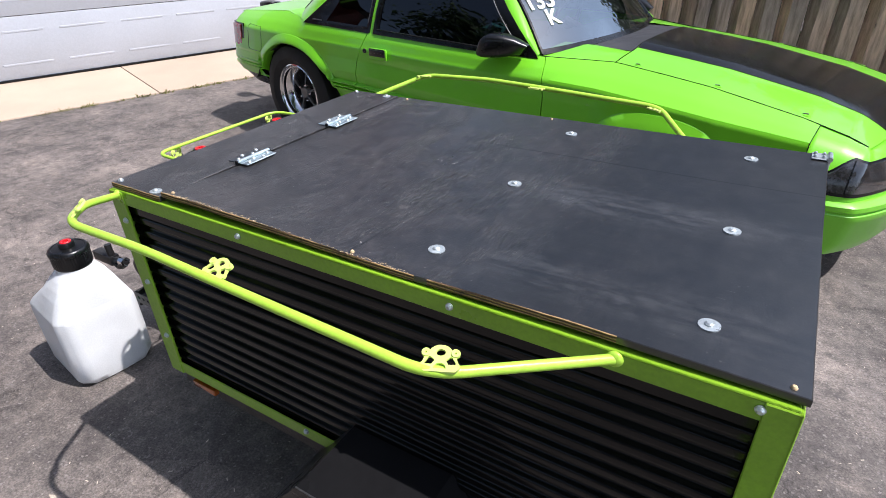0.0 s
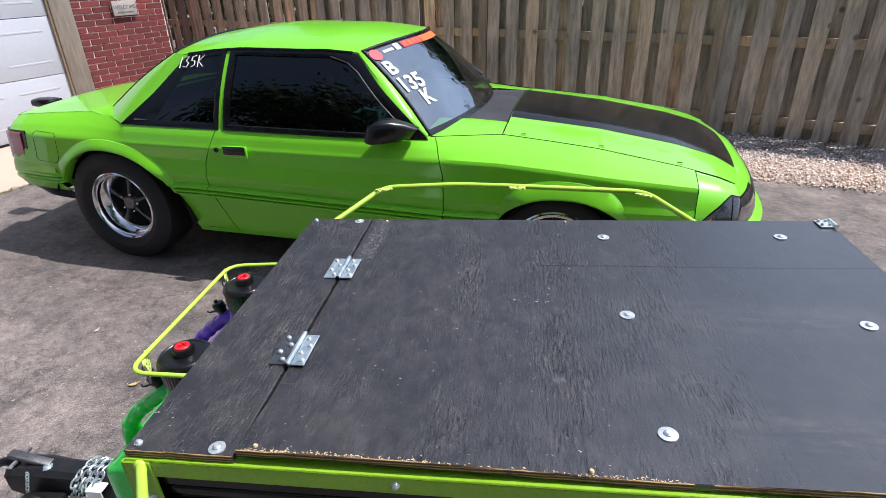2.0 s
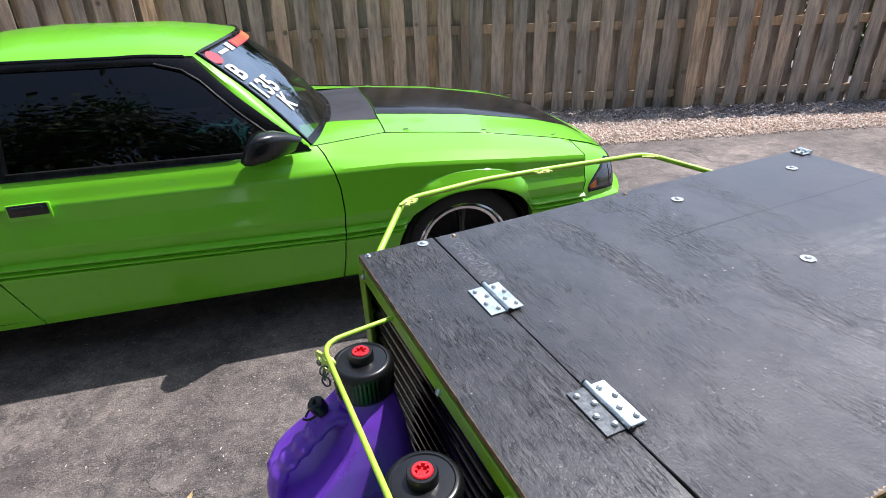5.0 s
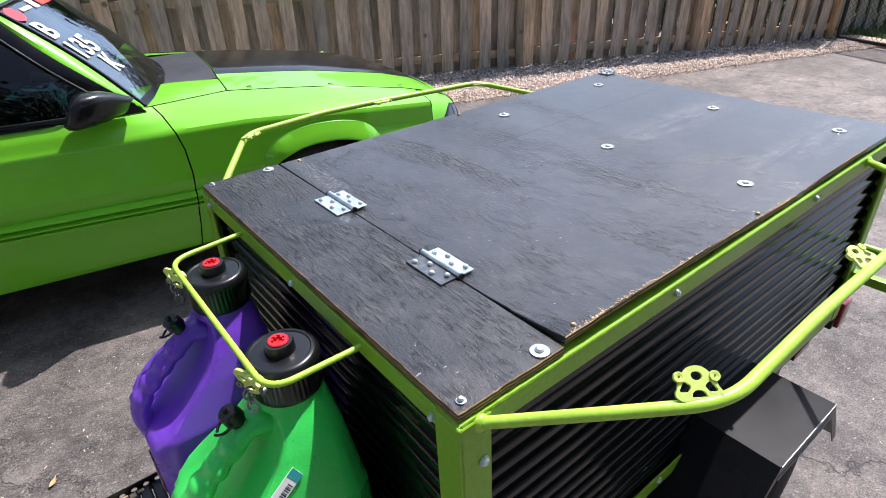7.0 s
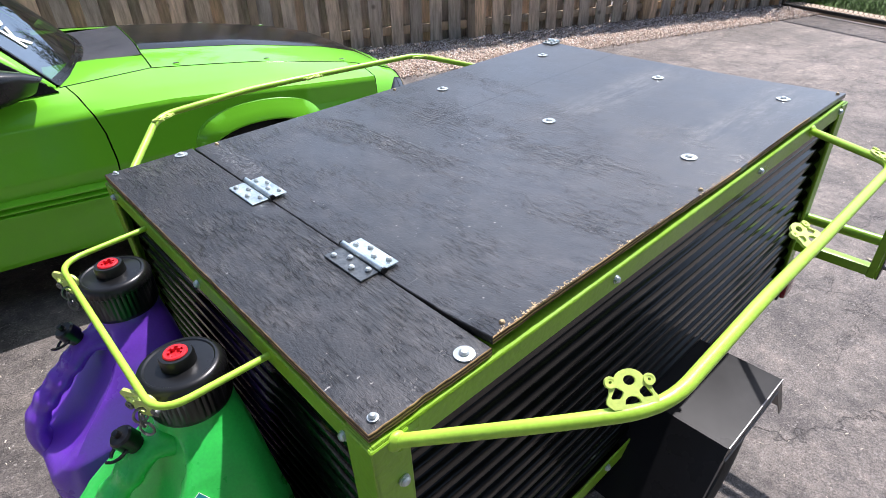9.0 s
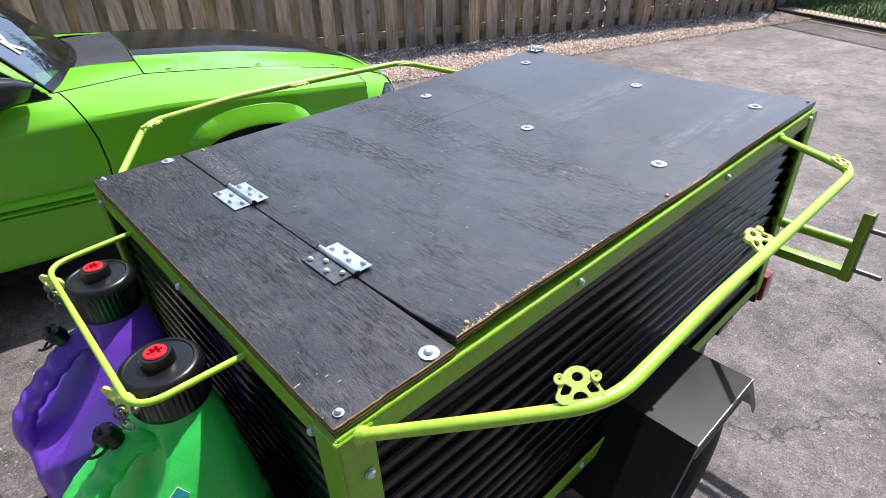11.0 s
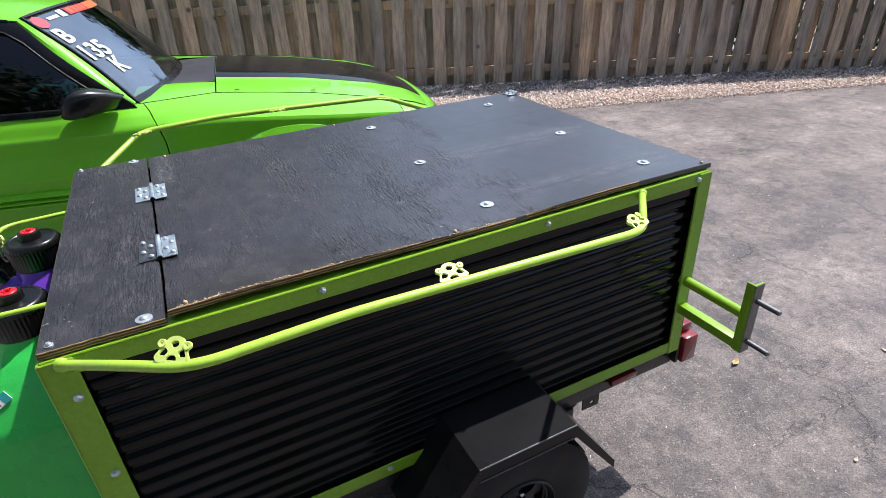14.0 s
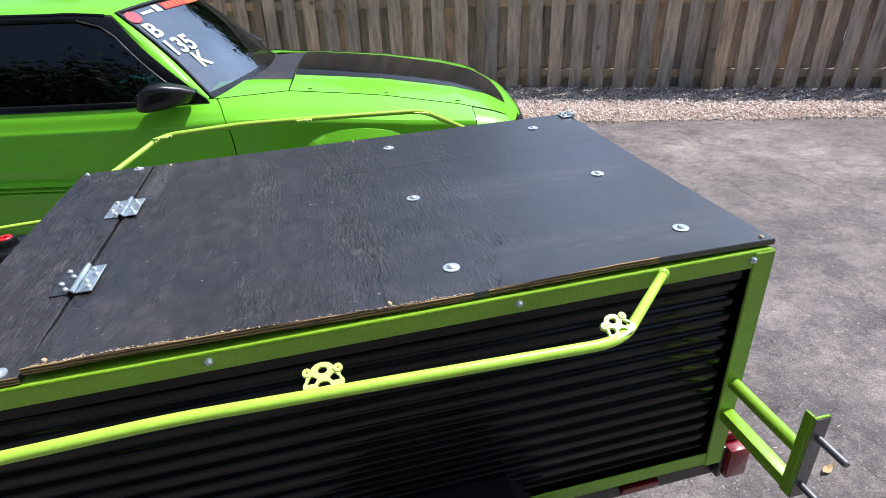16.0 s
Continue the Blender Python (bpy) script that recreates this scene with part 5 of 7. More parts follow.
def tongue():
    """Drawbar with coupler, latch, safety chain, jack plate and the tray."""
    bm = bmesh.new()
    box(bm, (-0.70, 0.412, 0.345), (0.45, 0.472, 0.405), 0.004)
    ob = part("drawbar", bm, M["black_steel"], trailer, "black square drawbar")
    ob.location = (0.055, -0.01, -0.028)
    bm = bmesh.new()
    rows = []
    for x, w, z0, z1 in ((-0.92, 0.020, 0.355, 0.395), (-0.905, 0.034, 0.345, 0.412), (-0.86, 0.040, 0.340, 0.425), (-0.80, 0.040, 0.342, 0.428), (-0.74, 0.036, 0.342, 0.422), (-0.60, 0.034, 0.342, 0.414), (-0.55, 0.034, 0.342, 0.411)):
        rows.append([(x, 0.442 - w, z0), (x, 0.442 - w, z1 - 0.012), (x, 0.442 - w * 0.6, z1), (x, 0.442 + w * 0.6, z1), (x, 0.442 + w, z1 - 0.012), (x, 0.442 + w, z0)])
    vs = grid(bm, rows)
    bm.faces.new(vs[0])
    thicken(bm, 0.004)
    c = part("coupler", bm, M["black_steel"], ob, "pressed steel ball coupler")
    bm = bmesh.new()
    tube(bm, rounded_path([(-0.885, 0.442, 0.418), (-0.925, 0.442, 0.424), (-0.962, 0.442, 0.402), (-0.985, 0.442, 0.384)], 0.02), 0.0125, 10)
    part("latch_lever", bm, M["black_plastic"], c)
    bm = bmesh.new()
    box(bm, (-0.895, 0.430, 0.430), (-0.770, 0.456, 0.446), 0.004, 2, Matrix.Translation((-0.83, 0.443, 0.438)) @ Matrix.Rotation(radians(14), 4, "Y") @ Matrix.Translation((0.83, -0.443, -0.438)))
    tube(bm, [(-0.868, 0.405, 0.438), (-0.868, 0.482, 0.438)], 0.006, 8)
    part("latch_plate", bm, M["bare_steel"], c, "grey steel latch plate")
    bm = bmesh.new()
    tube(bm, rounded_path([(-0.855, 0.40, 0.446), (-0.90, 0.40, 0.440), (-0.905, 0.42, 0.420), (-0.875, 0.43, 0.425), (-0.855, 0.40, 0.446)], 0.012), 0.0022, 6)
    part("clip_pin", bm, M["zinc"], c, "bent wire clip pin")
    bolt("coupler_bolt", (-0.775, 0.430, 0.4235), 0.011, c, M["zinc"], 0.014)
    bm = bmesh.new()
    for k in range(15):
        link_ring(bm, Vector((-0.800 - 0.0035 * k, 0.392 - 0.001 * k, 0.438 - 0.0105 * k)), 0.0042, 0.0068, 0.0014, Matrix.Rotation(radians(90), 4, "X") @ Matrix.Rotation(radians(90 * (k % 2)), 4, "Y"))
    part("keeper_chain", bm, M["zinc"], c)
    bm = bmesh.new()
    rnd = random.Random(2)
    def run(points, size=1.0):
        """Links along a hanging line, each turned against the last."""
        pts = [Vector(p) for p in points]
        pitch, left, k = 0.0215 * size, 0.0, 0
        for a, b in zip(pts, pts[1:]):
            way = (b - a).normalized()
            s = left
            while s < (b - a).length:
                q = way.to_track_quat("X", "Z").to_matrix().to_4x4() @ Matrix.Rotation(radians(90 * (k % 2) + rnd.uniform(-25, 25)), 4, "X")
                link_ring(bm, a + way * s, 0.0150 * size, 0.0095 * size, 0.0031 * size, q)
                s += pitch
                k += 1
            left = s - (b - a).length
    for c0, drop in ((0.0, 0.20), (0.023, 0.12), (0.046, 0.25), (0.066, 0.16)):
        x = -0.672 + c0
        run([(x + 0.03, 0.488, 0.40), (x + 0.012, 0.470, 0.418), (x + 0.004, 0.420, 0.420), (x, 0.399, 0.405), (x - 0.010, 0.393, 0.36), (x - 0.012 - 0.25 * drop, 0.388 - 0.12 * drop, 0.40 - drop)])
    run([(-0.684, 0.37, 0.20), (-0.650, 0.365, 0.16), (-0.612, 0.37, 0.19)])
    part("safety_chain", bm, M["zinc"], ob, "steel safety chain wound round the drawbar")
    bm = bmesh.new()
    box(bm, (-0.625, 0.374, 0.338), (-0.575, 0.378, 0.408), 0.002, 1)
    box(bm, (-0.625, 0.378, 0.402), (-0.575, 0.408, 0.408), 0.002, 1)
    part("wiring_bracket", bm, M["label_white"], ob, "pale grey folded bracket")
    bm = bmesh.new()
    tube(bm, rounded_path([(-0.58, 0.385, 0.345), (-0.595, 0.355, 0.335), (-0.585, 0.335, 0.318)], 0.02), 0.005, 8)
    part("green_wire", bm, M["label_teal"], ob, "loose green wire end")
    # upright jack leg with ratchet, standing on the ground
    bm = bmesh.new()
    foot = TINV @ Vector((-0.66, 0.40, 0.0))
    box(bm, (foot.x - 0.05, 0.352, foot.z + 0.012), (foot.x + 0.05, 0.404, 0.36), 0.004)
    box(bm, (foot.x - 0.075, 0.33, foot.z + 0.0), (foot.x + 0.075, 0.43, foot.z + 0.012), 0.003)
    st = part("jack_stand", bm, M["black_steel"], ob, "black steel stand under the drawbar")
    part("warning_sticker", new_box((foot.x - 0.03, 0.3495, 0.20), (foot.x + 0.012, 0.3518, 0.25)), M["label_white"], st, "white and red sticker")
    part("warning_sticker", new_box((foot.x + 0.013, 0.3495, 0.20), (foot.x + 0.032, 0.3518, 0.25)), M["red_ink"], st, "white and red sticker")
    part("ratchet_wheel", spun([(0.0, -0.014), (0.045, -0.014), (0.05, 0.0), (0.045, 0.014), (0.0, 0.014)], 20, Matrix.Translation((-0.70, 0.36, 0.345)) @ Matrix.Rotation(radians(90), 4, "X")), M["black_plastic"], st)
    bm = bmesh.new()
    tube(bm, rounded_path([(-0.70, 0.345, 0.35), (-0.66, 0.335, 0.315), (-0.60, 0.34, 0.33), (-0.56, 0.36, 0.37)], 0.03), 0.006, 8)
    part("jack_crank", bm, M["bare_steel"], st)
    st.location = (-0.085, 0.0, 0.0)
    # ball mount in front of the coupler
    bm = bmesh.new()
    box(bm, (-1.10, 0.33, 0.31), (-0.97, 0.372, 0.352), 0.006)
    tube(bm, [(-0.97, 0.351, 0.332), (-0.905, 0.36, 0.34)], 0.016, 6)
    ob2 = part("hitch_pin_bar", bm, M["black_steel"], ob)
    part("hex_end", spun([(0.0, 0), (0.019, 0), (0.019, 0.03), (0.0, 0.03)], 6, Matrix.Translation((-0.935, 0.355, 0.336)) @ Matrix.Rotation(radians(90), 4, "Y")), M["chrome"], ob2)
    bm = bmesh.new()
    tube(bm, rounded_path([(-0.99, 0.35, 0.40), (-0.985, 0.35, 0.33), (-0.94, 0.345, 0.31), (-0.91, 0.35, 0.33)], 0.02), 0.014, 8)
    part("grip", bm, M["black_plastic"], ob2)


tongue()


def tray():
    """Jug tray on the drawbar: perforated angle edge round a ribbed deck."""
    x0, x1, y0, y1, z = -0.425, -0.012, 0.150, 0.705, 0.412
    ob = part("tray_edge", new_box((x0, y0, z - 0.045), (x0 + 0.004, y1, z + 0.012), 0.0008, 1), M["black_steel"], trailer, "black perforated steel tray edge")
    me = None
    for a, b, length, rot in (((x1 - (x1 - x0) / 2), y1 + 0.002, x1 - x0, 0), ((x1 - (x1 - x0) / 2), y0 - 0.002, x1 - x0, 0), (x0 - 0.003, (y0 + y1) / 2, y1 - y0, 90)):
        holes = []
        k = -length / 2 + 0.02
        while k < length / 2 - 0.01:
            holes.append(ellipse(k, 0.0, 0.0065, 0.0065, 10)[::-1])
            k += 0.024
        me = plate([(-length / 2, -0.022), (length / 2, -0.022), (length / 2, 0.016), (-length / 2, 0.016)], holes, 0.003)
        me.transform(Matrix.Translation((a, b, z - 0.004)) @ Matrix.Rotation(radians(rot), 4, "Z") @ Matrix.Rotation(radians(90), 4, "X"))
        finish("perforated_strip", me, M["black_steel"], ob, smooth=False)
    k = 0
    x = x0 + 0.006
    while x < x1 - 0.02:
        part("deck_slat", new_box((x, y0 + 0.002, z - 0.022), (x + 0.021, y1 - 0.002, z - 0.004 + 0.002 * (k % 2)), 0.003, 1), M["black_steel"], ob)
        x += 0.0235
        k += 1
    # splintered strips of bare wood at the outer corner
    for dx, a, b in ((0.004, 0.058, 0.030), (0.012, 0.066, 0.014), (0.021, 0.050, 0.008), (0.030, 0.040, 0.006), (0.041, 0.030, 0.006), (0.056, 0.022, 0.008), (0.072, 0.016, 0.007)):
        part("worn_wood", new_box((x0 + dx, y1 - a, z - 0.004), (x0 + dx + 0.013, y1 - b, z - 0.0010 + 0.0003 * (int(dx * 1000) % 3)), 0.001, 1), M["bare_ply"], ob, "splintered strip of bare wood")
    return z


TRAY_Z = tray() - 0.002

# ---- fuel jugs ----
from mathutils.bvhtree import BVHTree


def squircle(cx, hx, hy, z, n=48, power=4.5):
    """A ring between a circle (power 2) and a rectangle with cut corners (power 6)."""
    k = max(0.0, min(1.0, (power - 2) / 4))
    cut = 0.34 - 0.10 * k
    out = []
    for i in range(n):
        a = (i + 0.5) * math.tau / n
        c, s = math.cos(a), math.sin(a)
        r8 = 1.0 / max(abs(c), abs(s), (abs(c) + abs(s)) / (2 - cut))
        r = r8 * k ** 0.7 + (1 - k ** 0.7)
        out.append(Vector((cx + hx * r * c, hy * r * s, z)))
    return out


def lin_at(x, xs, ys):
    return float(np.interp(x, xs, ys))


def even_path(path, n):
    """The same line with n points at even steps."""
    pts = [Vector(p) for p in path]
    d = [0.0]
    for a, b in zip(pts, pts[1:]):
        d.append(d[-1] + (b - a).length)
    return [tuple(lin_at(d[-1] * k / (n - 1), d, [p[q] for p in pts]) for q in range(3)) for k in range(n)]


def fuel_jug(label, material, at, group="", sticker=False, badge=False):
    """A square utility jug: neck and ribbed screw cap at one end, sloping moulded grip at the other."""
    ob = thing("fuel_jug", label, "fuel jug", group, at=at)
    bm = bmesh.new()
    levels = [(-0.006, 0.106, 0.098, 0.000, 5), (-0.006, 0.122, 0.112, 0.006, 5), (-0.006, 0.128, 0.119, 0.030, 6), (-0.006, 0.130, 0.121, 0.120, 6), (-0.006, 0.129, 0.120, 0.235, 6), (-0.005, 0.127, 0.118, 0.262, 6), (-0.001, 0.121, 0.112, 0.280, 5.8),
              (0.008, 0.112, 0.105, 0.302, 5.4), (0.021, 0.099, 0.095, 0.332, 4.8), (0.036, 0.083, 0.081, 0.364, 4.2), (0.049, 0.067, 0.067, 0.390, 3.2), (0.056, 0.057, 0.057, 0.405, 2.5), (0.061, 0.052, 0.052, 0.414, 2), (0.062, 0.049, 0.049, 0.424, 2), (0.062, 0.049, 0.049, 0.440, 2)]
    zs = sorted(set([v[3] for v in levels] + [0.235 + 0.0085 * k for k in range(20)]))
    rows = []
    for z in zs:
        cx, hx, hy, pw = (lin_at(z, [v[3] for v in levels], [v[q] for v in levels]) for q in (0, 1, 2, 4))
        ring = squircle(cx, hx, hy, z, 64, pw)
        floor_x = lin_at(z, (0.240, 0.254, 0.270, 0.290, 0.315, 0.350, 0.380, 0.400), (-0.138, -0.118, -0.088, -0.060, -0.036, -0.004, 0.014, 0.022))
        for p in ring:
            # the hand hollow below the grip
            if 0.225 < z < 0.408 and p.x < floor_x:
                p.x += (floor_x - p.x) * math.exp(-((p.y / 0.100) ** 8))
            # shallow panels pressed into the flanks
            if 0.03 < z < 0.20 and abs(p.y) > hy * 0.97:
                p.y *= 1 - 0.03 * math.exp(-((p.x / 0.08) ** 6)) * math.exp(-(((z - 0.115) / 0.075) ** 6))
        rows.append(ring)
    vs = grid(bm, rows, True)
    bm.faces.new(vs[0][::-1])
    bm.faces.new(vs[-1])
    bmesh.ops.recalc_face_normals(bm, faces=bm.faces)
    skin = BVHTree.FromBMesh(bm)
    part("body", bm, material, ob, angle=50)
    # moulded grip with finger bumps
    bm = bmesh.new()
    path = rounded_path([(0.030, 0, 0.380), (-0.006, 0, 0.390), (-0.056, 0, 0.352), (-0.108, 0, 0.308), (-0.128, 0, 0.270), (-0.118, 0, 0.226)], 0.04, 7)
    path = even_path(path, 46)
    radii = [0.0160 + (0.0017 * math.sin((k - 12) * 1.02) if 11 < k < 34 else 0.0) + 0.007 * max(0, 1 - k / 7) + 0.004 * max(0, (k - 37) / 8) for k in range(len(path))]
    tube(bm, path, 0.017, 16, True, radii)
    bm.transform(Matrix.Diagonal((1, 1.5, 1, 1)))
    part("grip", bm, material, ob, angle=60)
    cap_m = Matrix.Translation((0.062, 0, 0.428)) @ Matrix.Diagonal((0.945, 0.945, 1, 1))
    bm = bmesh.new()
    n = 132
    rows = []
    for r, z, rib in ((0.053, -0.004, 0), (0.0548, 0.000, 0), (0.0548, 0.004, 1), (0.0552, 0.0420, 1), (0.0572, 0.0440, 1), (0.0572, 0.0500, 1), (0.0560, 0.0545, 0), (0.0535, 0.0580, 0), (0.0500, 0.0600, 0), (0.0465, 0.0602, 0), (0.0445, 0.0585, 0), (0.024, 0.0600, 0)):
        rows.append([cap_m @ Vector(((r + (0.0013 if rib and (k % 3) else 0)) * math.cos(k * math.tau / n), (r + (0.0013 if rib and (k % 3) else 0)) * math.sin(k * math.tau / n), z)) for k in range(n)])
    vs = grid(bm, rows, True)
    bm.faces.new(vs[-1])
    cap = part("cap", bm, M["black_plastic"], ob, "black ribbed screw cap")
    part("plug_collar", spun([(0.0235, 0.058), (0.0228, 0.073), (0.0212, 0.076), (0.0165, 0.076), (0.0160, 0.066)], 30, cap_m), M["black_plastic"], cap)
    bm = bmesh.new()
    revolve(bm, [(0.0160, 0.064), (0.0160, 0.0770), (0.0145, 0.0785), (0.0105, 0.0785), (0.0092, 0.073), (0.0, 0.073)], 24, cap_m)
    for k in range(6):
        a = k * math.tau / 6
        box(bm, (-0.0020, 0.0065, 0.073), (0.0020, 0.0108, 0.0787), 0.0005, 1, cap_m @ Matrix.Rotation(a, 4, "Z"))
    part("plug", bm, M["red_plastic"], cap, "red star-socket plug")
    # vent with its tethered cap beside the neck
    vm = Matrix.Translation((-0.018, 0.004, 0.394)) @ Matrix.Rotation(radians(-22), 4, "Y")
    vent = part("vent_cap", spun([(0.012, 0.0), (0.012, 0.012), (0.0155, 0.0125), (0.0155, 0.030), (0.013, 0.033), (0.005, 0.034), (0.0045, 0.041), (0.0, 0.042)], 14, vm), M["black_plastic"], ob, "black vent cap")
    bm = bmesh.new()
    tube(bm, [vm @ Vector((0.016 * math.cos(a) - 0.017, 0.018 * math.sin(a), 0.015 - 0.008 * math.sin(a / 2))) for a in np.linspace(-2.6, 2.6, 16)], 0.0022, 6)
    part("tether", bm, M["black_plastic"], vent)
    if sticker:
        o, nrm, _, _ = skin.find_nearest(Vector((-0.006, -0.100, 0.338)))
        o = o + nrm * 0.0016
        ax = Vector((0.80, 0.06, 0.48))
        ax = (ax - nrm * ax.dot(nrm)).normalized()
        up = nrm.cross(ax)
        sm = Matrix(((ax[0], up[0], nrm[0], o[0]), (ax[1], up[1], nrm[1], o[1]), (ax[2], up[2], nrm[2], o[2]), (0, 0, 0, 1)))
        st = part("price_label", new_box((-0.029, -0.0095, -0.001), (0.029, 0.0095, 0.0012), m=sm), M["label_white"], ob, "white paper price label with bars")
        for k in range(11):
            part("label_bar", new_box((-0.022 + 0.0030 * k, -0.0075, 0.0012), (-0.0213 + 0.0030 * k + 0.0005 * (k % 3), 0.001, 0.0016), m=sm), M["cowl_grey"], st)
        part("label_end", new_box((0.016, -0.0095, 0.0012), (0.029, 0.0095, 0.0017), m=sm), M["label_teal"], st)
    if badge:
        bmx = Matrix.Translation((-0.1362, -0.042, 0.158)) @ Matrix.Rotation(radians(-90), 4, "Y")
        bd = part("badge", spun([(0.0, 0.0025), (0.042, 0.0025), (0.042, 0.0), (0.0, 0.0)], 28, bmx), M["red_ink"], ob, "round red badge with a white mark")
        part("badge_rim", spun([(0.042, 0.0), (0.042, 0.0032), (0.038, 0.0032)], 28, bmx), M["label_white"], bd)
        part("badge_mark", new_box((-0.010, -0.026, 0.0026), (0.006, 0.026, 0.0036), m=bmx), M["label_white"], bd)
    return ob


TILT_BASE = TRAILER.to_3x3().to_4x4() @ Matrix.Scale(1.028, 4)
fuel_jug("purple plastic fuel jug with black cap on the trailer tray", M["jug_purple"], Matrix.Translation(TRAILER @ Vector((-0.158, 0.594, TRAY_Z))) @ TILT_BASE, "fuel jugs", badge=True)
fuel_jug("green plastic fuel jug with black cap on the trailer tray", M["jug_green"], Matrix.Translation(TRAILER @ Vector((-0.158, 0.303, TRAY_Z))) @ TILT_BASE, "fuel jugs", sticker=True)
fuel_jug("white translucent plastic fuel jug with black cap on asphalt", M["jug_white"], pose(-0.742, 0.118, 0.0, 0, 0, -8) @ Matrix.Diagonal((1.15, 1.15, 1.09, 1)), "fuel jugs")

# ---- the car: x forward, y left, front axle near x = -0.06 ----
CAR = Matrix.Translation((0.945, 2.795, 0.0)) @ Matrix.Rotation(radians(-8.0), 4, "Z")
car = thing("coupe_car", "lime green two-door notchback coupe with black bonnet stripe", "car", at=CAR)
AF, AR = -0.026, -2.62


def lin(x, xs, ys):
    return float(np.interp(x, xs, ys))


def half_width(u):
    return lin(u, (-3.42, -3.32, -3.2, -3.0, -2.6, -0.4, 0.2, 0.57, 0.75, 0.86), (0.74, 0.775, 0.808, 0.838, 0.862, 0.865, 0.86, 0.832, 0.80, 0.765))


def edge_line(u):
    """Inner top line of the side: belt, shut line of bonnet or boot."""
    return (lin(u, (-3.5, -3.0, -2.76, -2.46, -1.0, -0.72, -0.36, 0.5, 0.8), (0.66, 0.67, 0.68, 0.795, 0.800, 0.745, 0.605, 0.640, 0.635)),
            lin(u, (-3.5, -3.2, -2.76, -2.46, -0.72, -0.36, 0.11, 0.5, 0.68, 0.80), (0.862, 0.893, 0.925, 0.893, 0.862, 0.850, 0.805, 0.744, 0.700, 0.655)))


def crease(u):
    return lin(u, (-3.5, -2.46, -1.5, -0.72, -0.34, 0.565, 0.8), (0.800, 0.800, 0.785, 0.775, 0.768, 0.694, 0.62))


def section(u):
    """Side of the body at u as (half-width, height) from the sill up."""
    w, (e, ze), zc = half_width(u), edge_line(u), crease(u)
    zs = lin(u, (-3.5, -3.0, -2.9, -2.2, -0.7, 0.6, 0.9), (0.46, 0.455, 0.43, 0.236, 0.220, 0.240, 0.26))
    st = lin(u, (-3.0, -2.2, -0.7, 0.6), (0.030, 0.042, 0.020, 0.020))
    zm = lin(u, (-3.5, -2.0, -0.62, 0.6, 0.9), (0.530, 0.518, 0.466, 0.464, 0.466))
    pts = [(w - 0.12, zs), (w - 0.090, zs + 0.008), (w - 0.084, zs + st), (w - 0.072, zs + st + 0.005), (w - 0.022, zm - 0.016), (w + 0.010, zm - 0.011), (w + 0.012, zm - 0.004), (w - 0.009, zm + 0.003), (w + 0.012, zm + 0.008), (w + 0.014, zm + 0.014), (w - 0.002, zm + 0.021), (w - 0.011, zm + 0.0255), (w + 0.012, zm + 0.031), (w + 0.015, zm + 0.038), (w - 0.010, zm + 0.052),
           (w + 0.005, zm + 0.11), (w - 0.011, zc - 0.085), (w - 0.018, zc - 0.010), (w - 0.026, zc + 0.006)]
    top = (e, ze)
    for t in (0.35, 0.7):
        pts.append((w - 0.026 + (e - w + 0.026) * t, zc + 0.006 + (ze - zc - 0.006) * (t ** 0.75)))
    pts.append(top)
    out = []
    div = (1, 1, 1, 2, 1, 1, 1, 1, 1, 1, 1, 1, 1, 1, 6, 14, 7, 2, 4, 3, 3)
    for (a, b), n in zip(zip(pts, pts[1:]), div):
        for k in range(n):
            t = k / n
            out.append((a[0] + (b[0] - a[0]) * t, a[1] + (b[1] - a[1]) * t))
    out.append(pts[-1])
    prev = -9
    res = []
    for l, z in out:
        z = max(z, prev + 1e-4)
        prev = z
        res.append((l, z))
    return res


def arch_shape(u):
    """(centre, half-length, rise, base) of the wheel arch over u, if any."""
    if abs(u - AF) < 0.342:
        return AF, 0.342, 0.296, 0.325
    if -0.350 < u - AR < 0.49:
        return AR, (0.49 if u > AR else 0.350), 0.405, 0.335
    return None


def side_point(u, row, off=0.0):
    sec = section(u)
    l, z = sec[row]
    a = arch_shape(u)
    if a:
        c, half, rise, base = a
        p = 2.3 if c == AF else 2.0
        zt = base + rise * max(0, 1 - (abs(u - c) / half) ** p) ** (1 / p)
        z = max(z, zt)
    zs, ls = [q[1] for q in sec], [q[0] for q in sec]
    l = lin(z, zs, ls)
    for c, halves, rise, base in ((AF, (0.342, 0.342), 0.296, 0.325), (AR, (0.49, 0.350), 0.405, 0.335)):
        half = halves[0] if u > c else halves[1]
        if z > base - 0.05:
            p = 2.3 if c == AF else 2.0
            d = (((abs(u - c) / half) ** p + (abs(z - base) / rise) ** p) ** (1 / p) - 1) * rise
            k = min(1, max(0, (0.016 - d) / 0.012))
            l = l * (1 - k) + min(l, half_width(u) - 0.004) * k
    return l + off, z


ROWS_N = len(section(0.0))


def seam_rear(z):
    return lin(z, (0.25, 0.30, 0.36, 0.45, 0.55, 0.70, 0.89), (-1.890, -1.897, -1.915, -1.950, -1.965, -1.955, -1.890))


def seam_front(z):
    return lin(z, (0.25, 0.36, 0.60, 0.70, 0.77, 0.83, 0.87), (-0.632, -0.617, -0.603, -0.609, -0.626, -0.655, -0.688))


